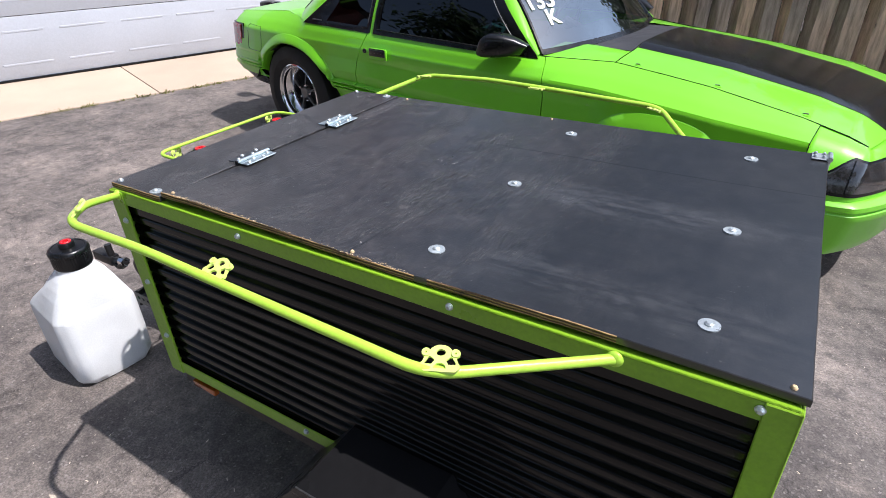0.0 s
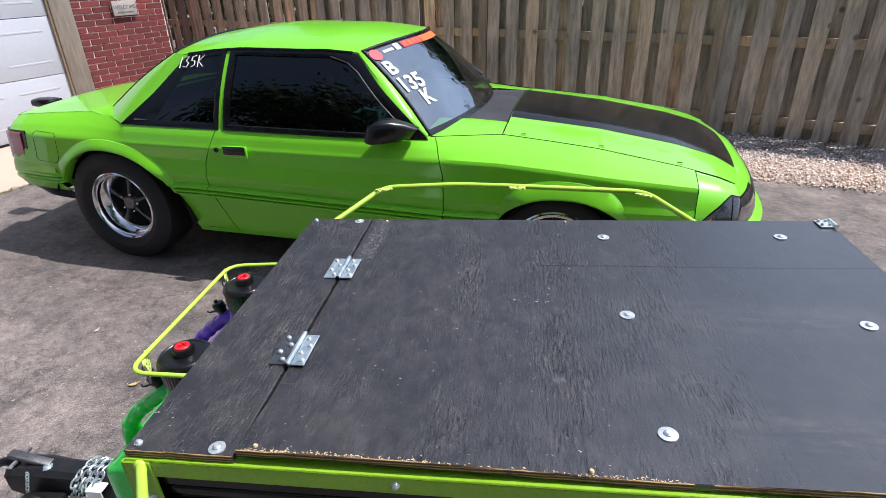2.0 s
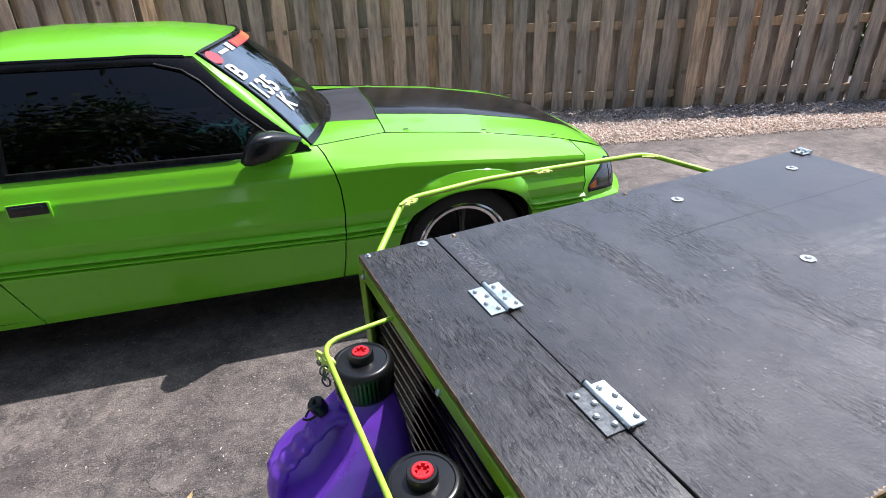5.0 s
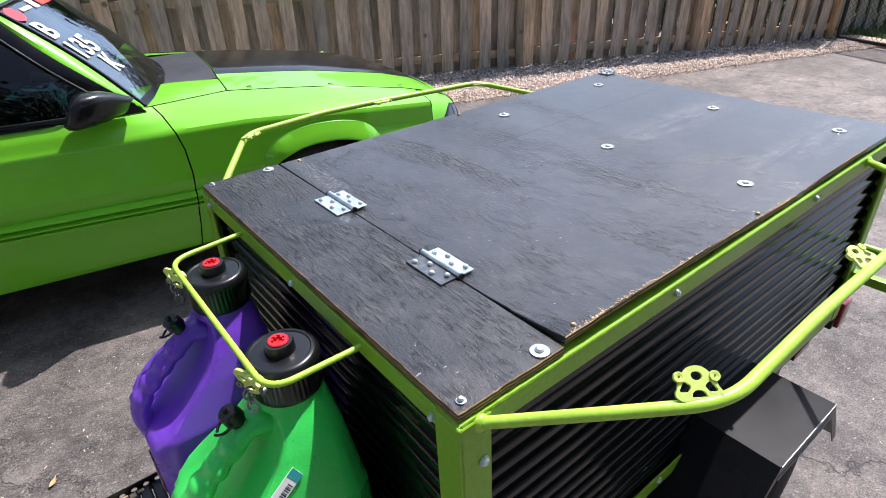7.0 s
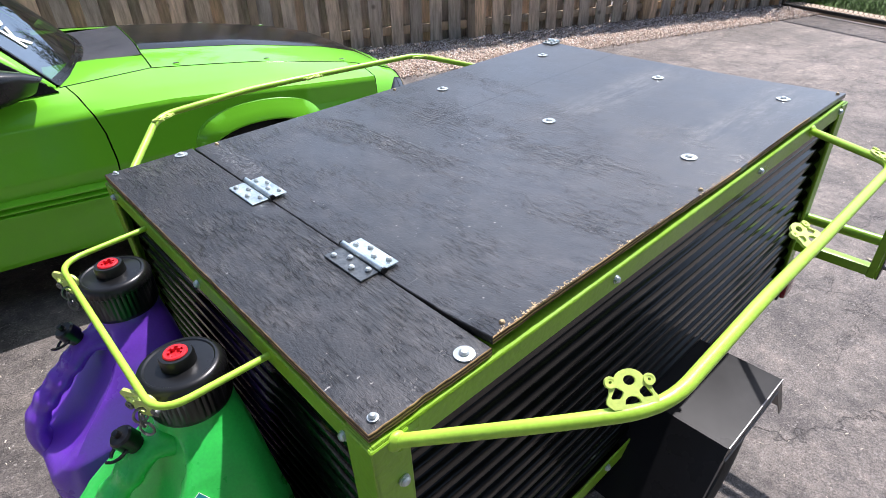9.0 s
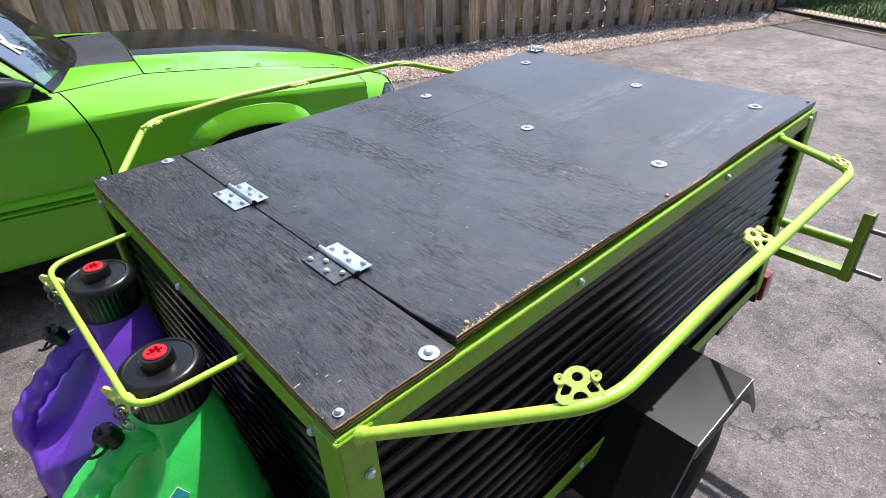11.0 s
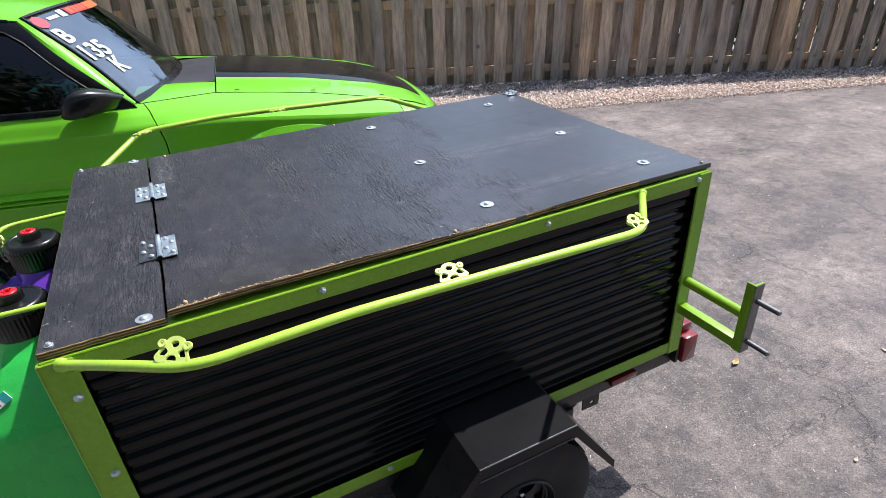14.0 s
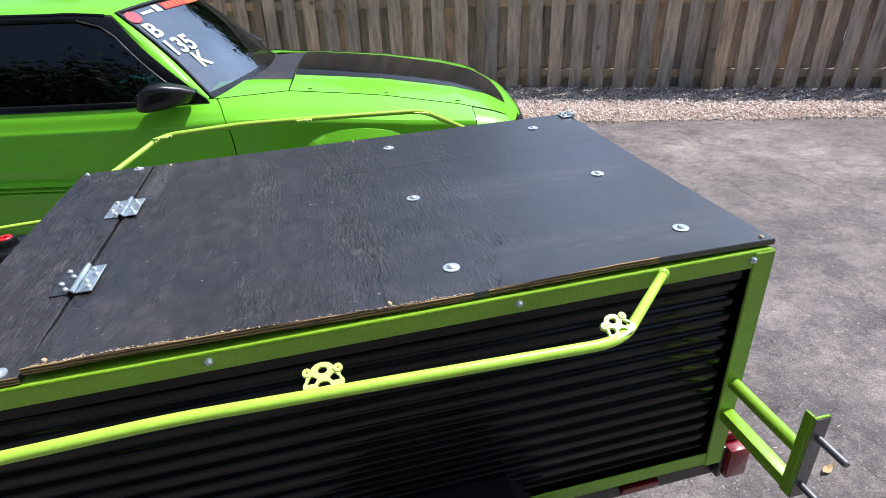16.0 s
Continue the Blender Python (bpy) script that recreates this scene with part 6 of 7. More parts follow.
def side_panel_mesh(name, u0, u1, n, s, f0=None, f1=None, label=""):
    bm = bmesh.new()
    rows = []
    for i in range(n + 1):
        t = i / n
        col = []
        for r in range(ROWS_N):
            u = u0 + (u1 - u0) * t
            _, z = side_point(u, r)
            a = f0(z) if f0 else u0
            b = f1(z) if f1 else u1
            u = a + (b - a) * t
            l, z = side_point(u, r)
            col.append((u, s * l, z))
        low, high = col[0], col[-1]
        rows.append([(low[0], low[1] - s * 0.05, low[2] + 0.004), (low[0], low[1] - s * 0.004, low[2] - 0.001)] + col + [(high[0], high[1] - s * 0.006, high[2] - 0.012)])
    # turned-in edges at both ends
    rows = [[(p[0] + 0.001, p[1] - s * 0.02, p[2]) for p in rows[0]]] + rows + [[(p[0] - 0.001, p[1] - s * 0.02, p[2]) for p in rows[-1]]]
    grid(bm, rows)
    bmesh.ops.remove_doubles(bm, verts=bm.verts, dist=2e-4)

    return part(name, bm, M["car"], car, label, angle=28)


for s in (-1, 1):
    side_panel_mesh("rear_quarter_panel", -3.255, -1.93, 124, s, None, lambda z: seam_rear(z) - 0.0027)
    door = side_panel_mesh("door", -1.9, -0.65, 30, s, lambda z: seam_rear(z) + 0.0027, lambda z: seam_front(z) - 0.0027, "lime green car door")
    side_panel_mesh("front_fender", -0.64, 0.566, 104, s, lambda z: seam_front(z) + 0.0027, None)
    # door handle and lock
    l = 0.868
    bm = bmesh.new()
    box(bm, (-1.825, l - 0.012, 0.757), (-1.690, l + 0.006, 0.803), 0.006)
    if s < 0:
        bm.transform(Matrix.Diagonal((1, -1, 1, 1)))
    bz = bmesh.new()
    box(bz, (-1.832, l - 0.014, 0.738), (-1.683, l + 0.0030, 0.805), 0.008)
    if s < 0:
        bz.transform(Matrix.Diagonal((1, -1, 1, 1)))
    part("handle_bezel", bz, M["car"], door, "lime green raised rim round the handle")
    hd = part("door_handle", bm, M["black_plastic"], door, "black recessed door handle")
    bm = bmesh.new()
    box(bm, (-1.812, l + 0.004, 0.778), (-1.702, l + 0.016, 0.798), 0.005)
    if s < 0:
        bm.transform(Matrix.Diagonal((1, -1, 1, 1)))
    part("pull_flap", bm, M["black_plastic"], hd)
    part("door_lock", spun([(0.0, -0.004), (0.014, -0.004), (0.014, 0.003), (0.010, 0.0045), (0.004, 0.0045), (0.003, 0.002), (0.0, 0.002)], 18, Matrix.Translation((-1.868, s * 0.868, 0.781)) @ Matrix.Rotation(radians(-90 * s), 4, "X")), M["black_plastic"], door)

def wheel_flare(c, halves, rise, base, p, wide, proud, low, s):
    """The pressed lip round a wheel arch: a shelf that slopes out from the panel and turns in at the opening."""
    bm = bmesh.new()
    rows = []
    for k in range(65):
        a = math.pi * k / 64
        ca, sa = math.cos(a), math.sin(a)
        half = halves[0] if ca > 0 else halves[1]
        fx, fz = math.copysign(abs(ca) ** (2 / p), ca), sa ** (2 / p)
        z_in = base + rise * fz
        t = min(1, max(0, (z_in - low) / 0.10))
        t = t * t * (3 - 2 * t)
        if t <= 0.001:
            continue
        row = []
        for d, out in ((0.0, -0.035), (0.0, 0.85 * proud), (0.005, proud), (0.012, proud), (wide * 0.55, proud * 0.60), (wide * 0.94, 0.004), (wide, -0.004), (wide + 0.006, -0.020)):
            d = 0.001 + d * (0.25 + 0.75 * t)
            u, z = c + (half + d) * fx, base + (rise + d) * fz
            sec = section(u)
            skin = lin(z, [q[1] for q in sec], [q[0] for q in sec])
            skin = min(skin, half_width(u) + 0.001)
            row.append((u, s * (skin + out * (t if out > 0 else 1)), z))
        rows.append(row)
    grid(bm, rows)
    return part("wheel_flare", bm, M["car"], car, angle=30)


for s in (-1, 1):
    wheel_flare(AF, (0.342, 0.342), 0.296, 0.325, 2.3, 0.086, 0.030, 0.500, s)
    wheel_flare(AR, (0.49, 0.350), 0.405, 0.335, 2.0, 0.062, 0.026, 0.500, s)

# dark inner shell that closes the joints
bm = bmesh.new()
box(bm, (-2.08, -0.78, 0.27), (-0.62, 0.78, 0.77))
box(bm, (-3.27, -0.62, 0.46), (-2.08, 0.62, 0.84))
box(bm, (-0.62, -0.54, 0.27), (0.58, 0.54, 0.68))
box(bm, (-3.1, -0.55, 0.28), (-2.08, 0.55, 0.46))
part("inner_shell", bm, M["dark"], car, smooth=False)
for s in (-1, 1):
    for c, w0 in ((AF, 0.56), (AR, 0.50)):
        r = 0.30 if c == AF else 0.40
        bm = bmesh.new()
        rows = []
        for k in range(17):
            a = math.pi * k / 16
            x, z = c + r * 1.04 * math.cos(a) * (1.2 if c == AR and math.cos(a) > 0 else 1), max(0.31 + r * 1.02 * math.sin(a), 0.44 if c == AR and math.cos(a) < 0 else 0)
            rows.append([(x, s * w0, z), (x, s * 0.845, z)])
        grid(bm, rows)
        part("wheel_well", bm, M["dark"], car)


def bonnet_z(u, y):
    e, ze = edge_line(u)
    t = min(1, abs(y) / e)
    z = ze + 0.040 * (1 - t ** 2.2) * lin(u, (-0.36, 0.5, 0.8), (1.0, 0.9, 0.75))
    z += 0.014 * lin(abs(y), (0.30, 0.37), (1, 0)) * lin(u, (-0.36, 0.3, 0.7), (1, 0.8, 0.2))
    z -= 0.022 * max(0, (u - 0.66) / 0.16) ** 2
    return z


def bonnet_front(y):
    return 0.815 - 0.060 * (abs(y) / 0.63) ** 2.5


def bonnet_patch(name, y0, y1, material, lift=0.0, label="", nose=0.0, back=-0.355):
    bm = bmesh.new()
    rows = []
    for j in range(29):
        fy = -1 + 2 * j / 28
        row = []
        for i in range(41):
            t = i / 40
            edge = edge_line(back + (bonnet_front(y1) - back) * t)[0] - 0.004
            half = min(y1, edge)
            y = fy * half
            u = back + (bonnet_front(y) - nose - back) * t
            row.append((u, y, bonnet_z(u, y) + lift))
        rows.append(row)
    grid(bm, rows)
    thicken(bm, 0.006 if not lift else 0.0015)
    return part(name, bm, material, car, label, angle=40)


bonnet = bonnet_patch("bonnet", 0, 0.70, M["car"], label="lime green bonnet")
bonnet_patch("bonnet_stripe", 0, 0.355, M["stripe"], 0.0022, "wide glossy black bonnet stripe", nose=0.006, back=-0.353)
for s in (-1, 1):
    for u, y in ((-0.255, 0.575), (0.13, 0.590), (0.50, 0.600)):
        z = bonnet_z(u, y)
        pm = Matrix.Translation((u, s * y, z)) @ Matrix.Rotation(radians(s * -8), 4, "X")
        pin = part("bonnet_pin", spun([(0.0, 0.0035), (0.006, 0.0035), (0.0155, 0.002), (0.0155, 0.0), (0.0, 0.0)], 18, pm), M["car"], bonnet)
        part("pin_slot", new_box((-0.011, -0.0035, 0.003), (0.011, 0.0035, 0.0065), 0.001, 1, pm), M["bare_steel"], pin)


# cowl between bonnet and windscreen
def screen_base(y):
    t = min(1, abs(y) / 0.72)
    return -0.560 - 0.148 * t ** 2, 0.878 - 0.014 * t ** 2


def cowl(name, y0, y1, material, lift=0.0):
    bm = bmesh.new()
    rows = []
    for j in range(17):
        y = y0 + (y1 - y0) * j / 16
        row = []
        for i in range(7):
            t = i / 6
            ub, zb = screen_base(y)
            u1 = -0.361
            z1 = bonnet_z(-0.36, min(abs(y), 0.60)) if abs(y) < 0.61 else edge_line(-0.36)[1]
            row.append((ub - 0.02 + (u1 - ub + 0.02) * t, y, zb - 0.004 + (z1 - zb + 0.004) * t + lift))
        rows.append(row)
    grid(bm, rows)
    thicken(bm, 0.005)
    return part(name, bm, material, car)


cowl("cowl_panel", -0.42, 0.42, M["cowl_grey"], 0.002)
for s in (-1, 1):
    bm = bmesh.new()
    rows = []
    for i in range(17):
        u = -0.735 + (0.735 - 0.361) * i / 16
        e, ze = edge_line(u)
        zc = 0.884 + (bonnet_z(-0.36, 0.42) - 0.884) * max(0, (u + 0.55) / 0.19)
        rows.append([(u, s * (0.422 + (e - 0.003 - 0.422) * k / 8), zc + (ze - zc) * (k / 8) ** 1.6 - 0.002) for k in range(9)])
    grid(bm, rows)
    part("cowl_side", bm, M["car"], car)

# roof, screens and pillars
def roof_z(u, y):
    return lin(u, (-2.3, -2.17, -1.95, -1.78, -1.3, -1.12, -0.965), (1.270, 1.303, 1.336, 1.345, 1.332, 1.310, 1.283)) - 0.068 * (abs(y) / 0.60) ** 2.4


def roof_front(y):
    return -0.965 - 0.150 * (abs(y) / 0.58) ** 2


def roof_rear(y):
    return -2.17 - 0.060 * (abs(y) / 0.58) ** 2


def roof_side(u):
    return lin(u, (-2.3, -2.0, -1.4, -1.1, -0.9), (0.565, 0.592, 0.590, 0.565, 0.55))


bm = bmesh.new()
rows = []
for j in range(25):
    f = -1 + 2 * j / 24
    row = []
    for i in range(31):
        y = f * 0.585
        u = roof_front(y) + (roof_rear(y) - roof_front(y)) * i / 30
        y = f * roof_side(u)
        row.append((u, y, roof_z(u, y) - (0.010 if abs(f) > 0.99 else 0)))
    rows.append(row)
grid(bm, rows)
thicken(bm, 0.006)
part("roof", bm, M["car"], car, angle=50)


def screen(name, base, top, half_b, half_t, material, bulge, label):
    bm = bmesh.new()
    rows = []
    for j in range(25):
        f = -1 + 2 * j / 24
        row = []
        for i in range(11):
            t = i / 10
            b, tp = base(f * half_b), top(f * half_t)
            u = b[0] + (tp[0] - b[0]) * t + bulge * math.sin(math.pi * t)
            y = f * (half_b + (half_t - half_b) * t)
            row.append((u, y, b[1] + (tp[1] - b[1]) * t + abs(bulge) * 0.6 * math.sin(math.pi * t)))
        rows.append(row)
    grid(bm, rows)
    bmesh.ops.recalc_face_normals(bm, faces=bm.faces)
    ob = part(name, bm, material, car, label)
    ob.visible_shadow = False
    return ob, rows


def screen_top(y):
    return roof_front(y) + 0.006, roof_z(roof_front(y), y) - 0.004


def rear_base(y):
    t = abs(y) / 0.62
    return -2.74 + 0.07 * t ** 2, 0.945 - 0.012 * t ** 2


def rear_top(y):
    return roof_rear(y) - 0.006, roof_z(roof_rear(y), y) - 0.004


windscreen, wrows = screen("windscreen", screen_base, screen_top, 0.716, 0.562, M["glass_clear"], 0.016, "raked windscreen with white shoe-polish numbers")
rearscreen, rrows = screen("rear_window", rear_base, rear_top, 0.60, 0.535, M["glass_dark"], -0.014, "dark tinted rear window")
for nm, rw in (("windscreen_seal", wrows), ("rear_window_seal", rrows)):
    bm = bmesh.new()
    loop = rw[0] + [r[-1] for r in rw[1:]] + rw[-1][-2::-1] + [r[0] for r in rw[-2::-1]]
    tube(bm, loop, 0.011, 6, False)
    part(nm, bm, M["trim_black"], car)


def belt(u):
    return lin(u, (-2.46, -1.0, -0.72), (0.795, 0.800, 0.752)), lin(u, (-2.46, -0.72), (0.893, 0.862))


def cabin(u, h, s, off=0.0):
    """A point on the side of the cabin: u along, h from belt (0) to roof (1)."""
    l0, z0 = belt(u)
    l1 = roof_side(u) + 0.008
    z1 = roof_z(u, l1) - 0.012
    l = l0 + (l1 - l0) * h + 0.022 * math.sin(math.pi * h) + off
    return Vector((u, s * l, z0 + (z1 - z0) * h + off * 0.45))


def densify(loop, n=6):
    out = []
    for a, b in zip(loop, loop[1:] + loop[:1]):
        for k in range(n):
            out.append((a[0] + (b[0] - a[0]) * k / n, a[1] + (b[1] - a[1]) * k / n))
    return out


def cabin_ring(name, outer, inner, s, material, off, depth=0.012):
    bm = bmesh.new()
    o, i = densify(outer), densify(inner)
    grid(bm, [[cabin(u, h, s, off - depth) for u, h in o], [cabin(u, h, s, off) for u, h in o], [cabin(u, h, s, off + 0.002) for u, h in ((0.5 * (a[0] + b[0]), 0.5 * (a[1] + b[1])) for a, b in zip(o, i))], [cabin(u, h, s, off - 0.004) for u, h in i], [cabin(u, h, s, off - depth) for u, h in i]], True)
    return part(name, bm, material, car)


def cabin_pane(name, loop, s, material, off, parent=None, label=""):
    """A pane over a four-sided loop: bottom rear, bottom front, top front, top rear."""
    bm = bmesh.new()
    a, b, c, d = loop
    rows = []
    for j in range(13):
        t = j / 12
        row = []
        for i in range(17):
            k = i / 16
            p = [(1 - k) * ((1 - t) * a[q] + t * d[q]) + k * ((1 - t) * b[q] + t * c[q]) for q in (0, 1)]
            row.append(cabin(p[0], p[1], s, off))
        rows.append(row)
    grid(bm, rows)
    ob = part(name, bm, material, parent or car, label)
    return ob


for s in (-1, 1):
    cabin_ring("door_window_frame", [(-1.848, -0.03), (-0.705, -0.03), (-1.045, 0.81), (-1.115, 0.985), (-1.22, 0.988), (-1.845, 0.995)], [(-1.812, 0.050), (-0.805, 0.045), (-1.105, 0.77), (-1.170, 0.872), (-1.265, 0.922), (-1.808, 0.925)], s, M["trim_black"], 0.006)
    g = cabin_pane("door_window", [(-1.818, 0.035), (-0.790, 0.03), (-1.157, 0.93), (-1.813, 0.94)], s, M["glass_dark"], -0.004, label="dark tinted side window")
    g.visible_shadow = False
    cabin_ring("quarter_window_frame", [(-2.475, -0.03), (-1.878, -0.03), (-1.872, 0.995), (-2.105, 0.985)], [(-2.26, 0.07), (-1.910, 0.06), (-1.903, 0.92), (-2.065, 0.91)], s, M["trim_black"], 0.005)
    cabin_pane("quarter_window", [(-2.27, 0.06), (-1.905, 0.05), (-1.899, 0.93), (-2.07, 0.92)], s, M["glass_dark"], 0.001, label="dark quarter window with white handwritten number")
    # B pillar, A pillar and C pillar in body colour
    cabin_pane("b_pillar", [(-1.880, -0.02), (-1.846, -0.02), (-1.843, 1.0), (-1.875, 1.0)], s, M["car"], 0.001)
    bm = bmesh.new()
    rows = []
    for j in range(13):
        t = j / 12
        i0, i1 = Vector(cabin(-0.710 + (-1.120 + 0.710) * t, 0.985 * t, s, 0.004)), Vector(wrows[0 if s < 0 else -1][min(10, int(t * 10))])
        b = wrows[0 if s < 0 else -1]
        k = t * 10
        i1 = Vector(b[int(k)]).lerp(Vector(b[min(10, int(k) + 1)]), k - int(k))
        i1 += Vector((-0.006, s * 0.008, 0.002))
        mid = (i0 + i1) / 2 + Vector((0.002, s * 0.003, 0.005))
        rows.append([i0, i0.lerp(mid, 0.55) + Vector((0, s * 0.003, 0.003)), mid, i1.lerp(mid, 0.5) + Vector((0, 0, 0.004)), i1])
    grid(bm, rows)
    part("a_pillar", bm, M["car"], car)
    bm = bmesh.new()
    rows = []
    rb = rrows[0 if s < 0 else -1]
    for j in range(13):
        t = j / 12
        i0 = Vector(cabin(-2.470 + 0.368 * t, -0.02 + 1.01 * t, s, 0.003))
        k = t * 10
        i1 = Vector(rb[int(k)]).lerp(Vector(rb[min(10, int(k) + 1)]), k - int(k)) + Vector((0, s * 0.008, 0.004))
        row = []
        for q in range(8):
            f = q / 7
            p = i0.lerp(i1, f)
            p.y += s * 0.030 * math.sin(math.pi * f) * (1 - 0.3 * t)
            row.append(p)
        rows.append(row)
    grid(bm, rows)
    part("c_pillar", bm, M["car"], car, angle=60)
    # foot of the pillar down to the quarter panel and boot
    foot = rows[0]
    bm = bmesh.new()
    low = []
    for q in range(8):
        u = -2.462 - 0.30 * q / 7
        e, ze = edge_line(u)
        low.append(Vector((u, s * (e - 0.003), ze - 0.004)))
    grid(bm, [foot, [a.lerp(b, 0.5) + Vector((0, s * 0.004, 0.003)) for a, b in zip(foot, low)], low])
    part("pillar_foot", bm, M["car"], car, angle=60)
    bm = bmesh.new()
    tube(bm, [cabin(u, 1.0, s, 0.004) for u in np.linspace(-2.10, -1.15, 16)], 0.008, 6)
    part("drip_rail", bm, M["trim_black"], car)
    for nm, line in (("window_bead", [(-0.800, 0.040), (-1.100, 0.772), (-1.165, 0.876), (-1.262, 0.930)]), ("belt_strip", [(-1.815, 0.040), (-1.40, 0.036), (-0.96, 0.036)])):
        bm = bmesh.new()
        tube(bm, [cabin(lin(k, range(len(line)), [p[0] for p in line]), lin(k, range(len(line)), [p[1] for p in line]), s, 0.0095) for k in np.linspace(0, len(line) - 1, 25)], 0.0028, 6)
        part(nm, bm, M["bare_steel"] if nm == "window_bead" else M["black_steel"], car, "dull metal bead round the glass" if nm == "window_bead" else "")
    # mirror
    bm = bmesh.new()
    rows = []
    for x, l0, l1, z0, z1 in ((-0.962, 0.815, 0.930, 0.872, 0.958), (-0.950, 0.808, 0.940, 0.860, 0.970), (-0.925, 0.800, 0.940, 0.854, 0.976), (-0.872, 0.788, 0.918, 0.855, 0.970), (-0.815, 0.778, 0.872, 0.860, 0.948), (-0.762, 0.772, 0.826, 0.868, 0.920)):
        c, h = Vector(((x), s * (l0 + l1) / 2, (z0 + z1) / 2)), ((l1 - l0) / 2, (z1 - z0) / 2)
        rows.append([c + Vector((0.025 * math.sin(a), s * h[0] * math.copysign(abs(math.cos(a)) ** 0.6, math.cos(a)), h[1] * math.copysign(abs(math.sin(a)) ** 0.6, math.sin(a)))) for a in (k * math.tau / 20 for k in range(20))])
    vs = grid(bm, rows, True)
    bm.faces.new(vs[0])
    bm.faces.new(vs[-1])
    mir = part("door_mirror", bm, M["black_plastic"], car, "black door mirror", angle=55)
    bm = bmesh.new()
    r = [[Vector((-0.9645, s * (0.873 + 0.050 * math.cos(a)), 0.915 + 0.036 * math.sin(a))) for a in (k * math.tau / 20 for k in range(20))]]
    v = [bm.verts.new(p) for p in r[0]]
    bm.faces.new(v)
    part("mirror_glass", bm, M["chrome"], mir)
    bm = bmesh.new()
    v = [bm.verts.new(p) for p in (cabin(-0.950, 0.03, s, 0.010), cabin(-0.775, 0.0, s, 0.010), cabin(-0.915, 0.33, s, 0.010))]
    bm.faces.new(v)
    thicken(bm, 0.01)
    part("mirror_sail", bm, M["trim_black"], mir)
    # rear flank details
    bm = bmesh.new()
    lp = [(-3.070, 0.648), (-2.940, 0.645), (-2.922, 0.662), (-2.920, 0.800), (-2.935, 0.815), (-3.070, 0.820), (-3.085, 0.806), (-3.087, 0.664)]
    pts = []
    for u, z in densify(lp, 4) + [lp[0]]:
        sec = section(u)
        pts.append((u, s * (lin(z, [q[1] for q in sec], [q[0] for q in sec]) + 0.001), z))
    tube(bm, pts, 0.0013, 5, False)
    if s < 0:
        part("fuel_flap_joint", bm, M["trim_black"], car)
    else:
        bm.free()


# wrapped ends: bumpers, lamps, boot
def front_plan(t, inset=0.0):
    """Front bumper plan line, t from -1 to 1 across."""
    a = abs(t)
    if a > 0.62:
        k = (a - 0.62) / 0.38
        u, y = 0.800 - 0.235 * k, 0.768 + 0.078 * (k ** 0.6)
    else:
        k = a / 0.62
        u, y = 0.975 - 0.175 * k ** 3.2, 0.768 * k
    return u - inset, math.copysign(max(0, y - inset * 0.55 * min(1, a * 1.6)), t)


def wrap(name, plan, profile, t0, t1, material, n=48, label="", depth=0.008):
    bm = bmesh.new()
    rows = []
    for i in range(n + 1):
        t = t0 + (t1 - t0) * i / n
        rows.append([(*plan(t, ins), z) for z, ins in profile])
    grid(bm, rows)
    thicken(bm, depth)
    return part(name, bm, material, car, label, angle=30)


wrap("front_bumper", front_plan, [(0.215, 0.10), (0.225, 0.055), (0.29, 0.022), (0.395, 0.004), (0.412, -0.004), (0.432, -0.004), (0.438, 0.004), (0.444, 0.004), (0.450, -0.004), (0.470, -0.003), (0.484, 0.016), (0.490, 0.05)], -1, 1, M["car"], 72, "lime green moulded front bumper")


def nose_low(t):
    a = abs(t)
    w = 0.040 * (1 - a ** 3)
    u, y = front_plan(t)
    return Vector((u - w, math.copysign(max(0, abs(y) - 0.012 * a), t), 0.486))


def nose_high(t):
    a = abs(t)
    if a <= 0.62:
        y = 0.632 * a / 0.62
        u = bonnet_front(y) + 0.004
        z = bonnet_z(u, y)
    else:
        k = (a - 0.62) / 0.38
        u = 0.757 - (0.757 - 0.569) * k
        y, z = edge_line(u)
        y += 0.004
    return Vector((u, math.copysign(y, t), z - 0.003))


def nose_point(t, k, off=0.0):
    """The nose between bumper and bonnet: t across, k up."""
    b, h = nose_low(t), nose_high(t)
    c = b.lerp(h, 0.10)
    c.z = b.z + (h.z - b.z) * 0.90
    p = b * (1 - k) ** 2 + c * 2 * k * (1 - k) + h * k * k
    a = abs(t)
    n = Vector((1 - a ** 2, math.copysign(a ** 2, t), 0.55)).normalized()
    return p + n * off


def nose_patch(name, t0, t1, low, high, material, off, label="", nt_=20, nk=10):
    bm = bmesh.new()
    rows = []
    for i in range(nt_ + 1):
        t = t0 + (t1 - t0) * i / nt_
        a, b = low(abs(t)), high(abs(t))
        rows.append([nose_point(t, a + (b - a) * k / nk, off) for k in range(nk + 1)])
    grid(bm, rows)
    # rim turned back towards the body
    edges = [e for e in bm.edges if len(e.link_faces) == 1]
    r = bmesh.ops.extrude_edge_only(bm, edges=edges)
    for v in [g for g in r["geom"] if isinstance(g, bmesh.types.BMVert)]:
        v.co += Vector((-0.02, -0.006 if v.co.y > 0 else 0.006, -0.006))
    return part(name, bm, material, car, label, angle=40)


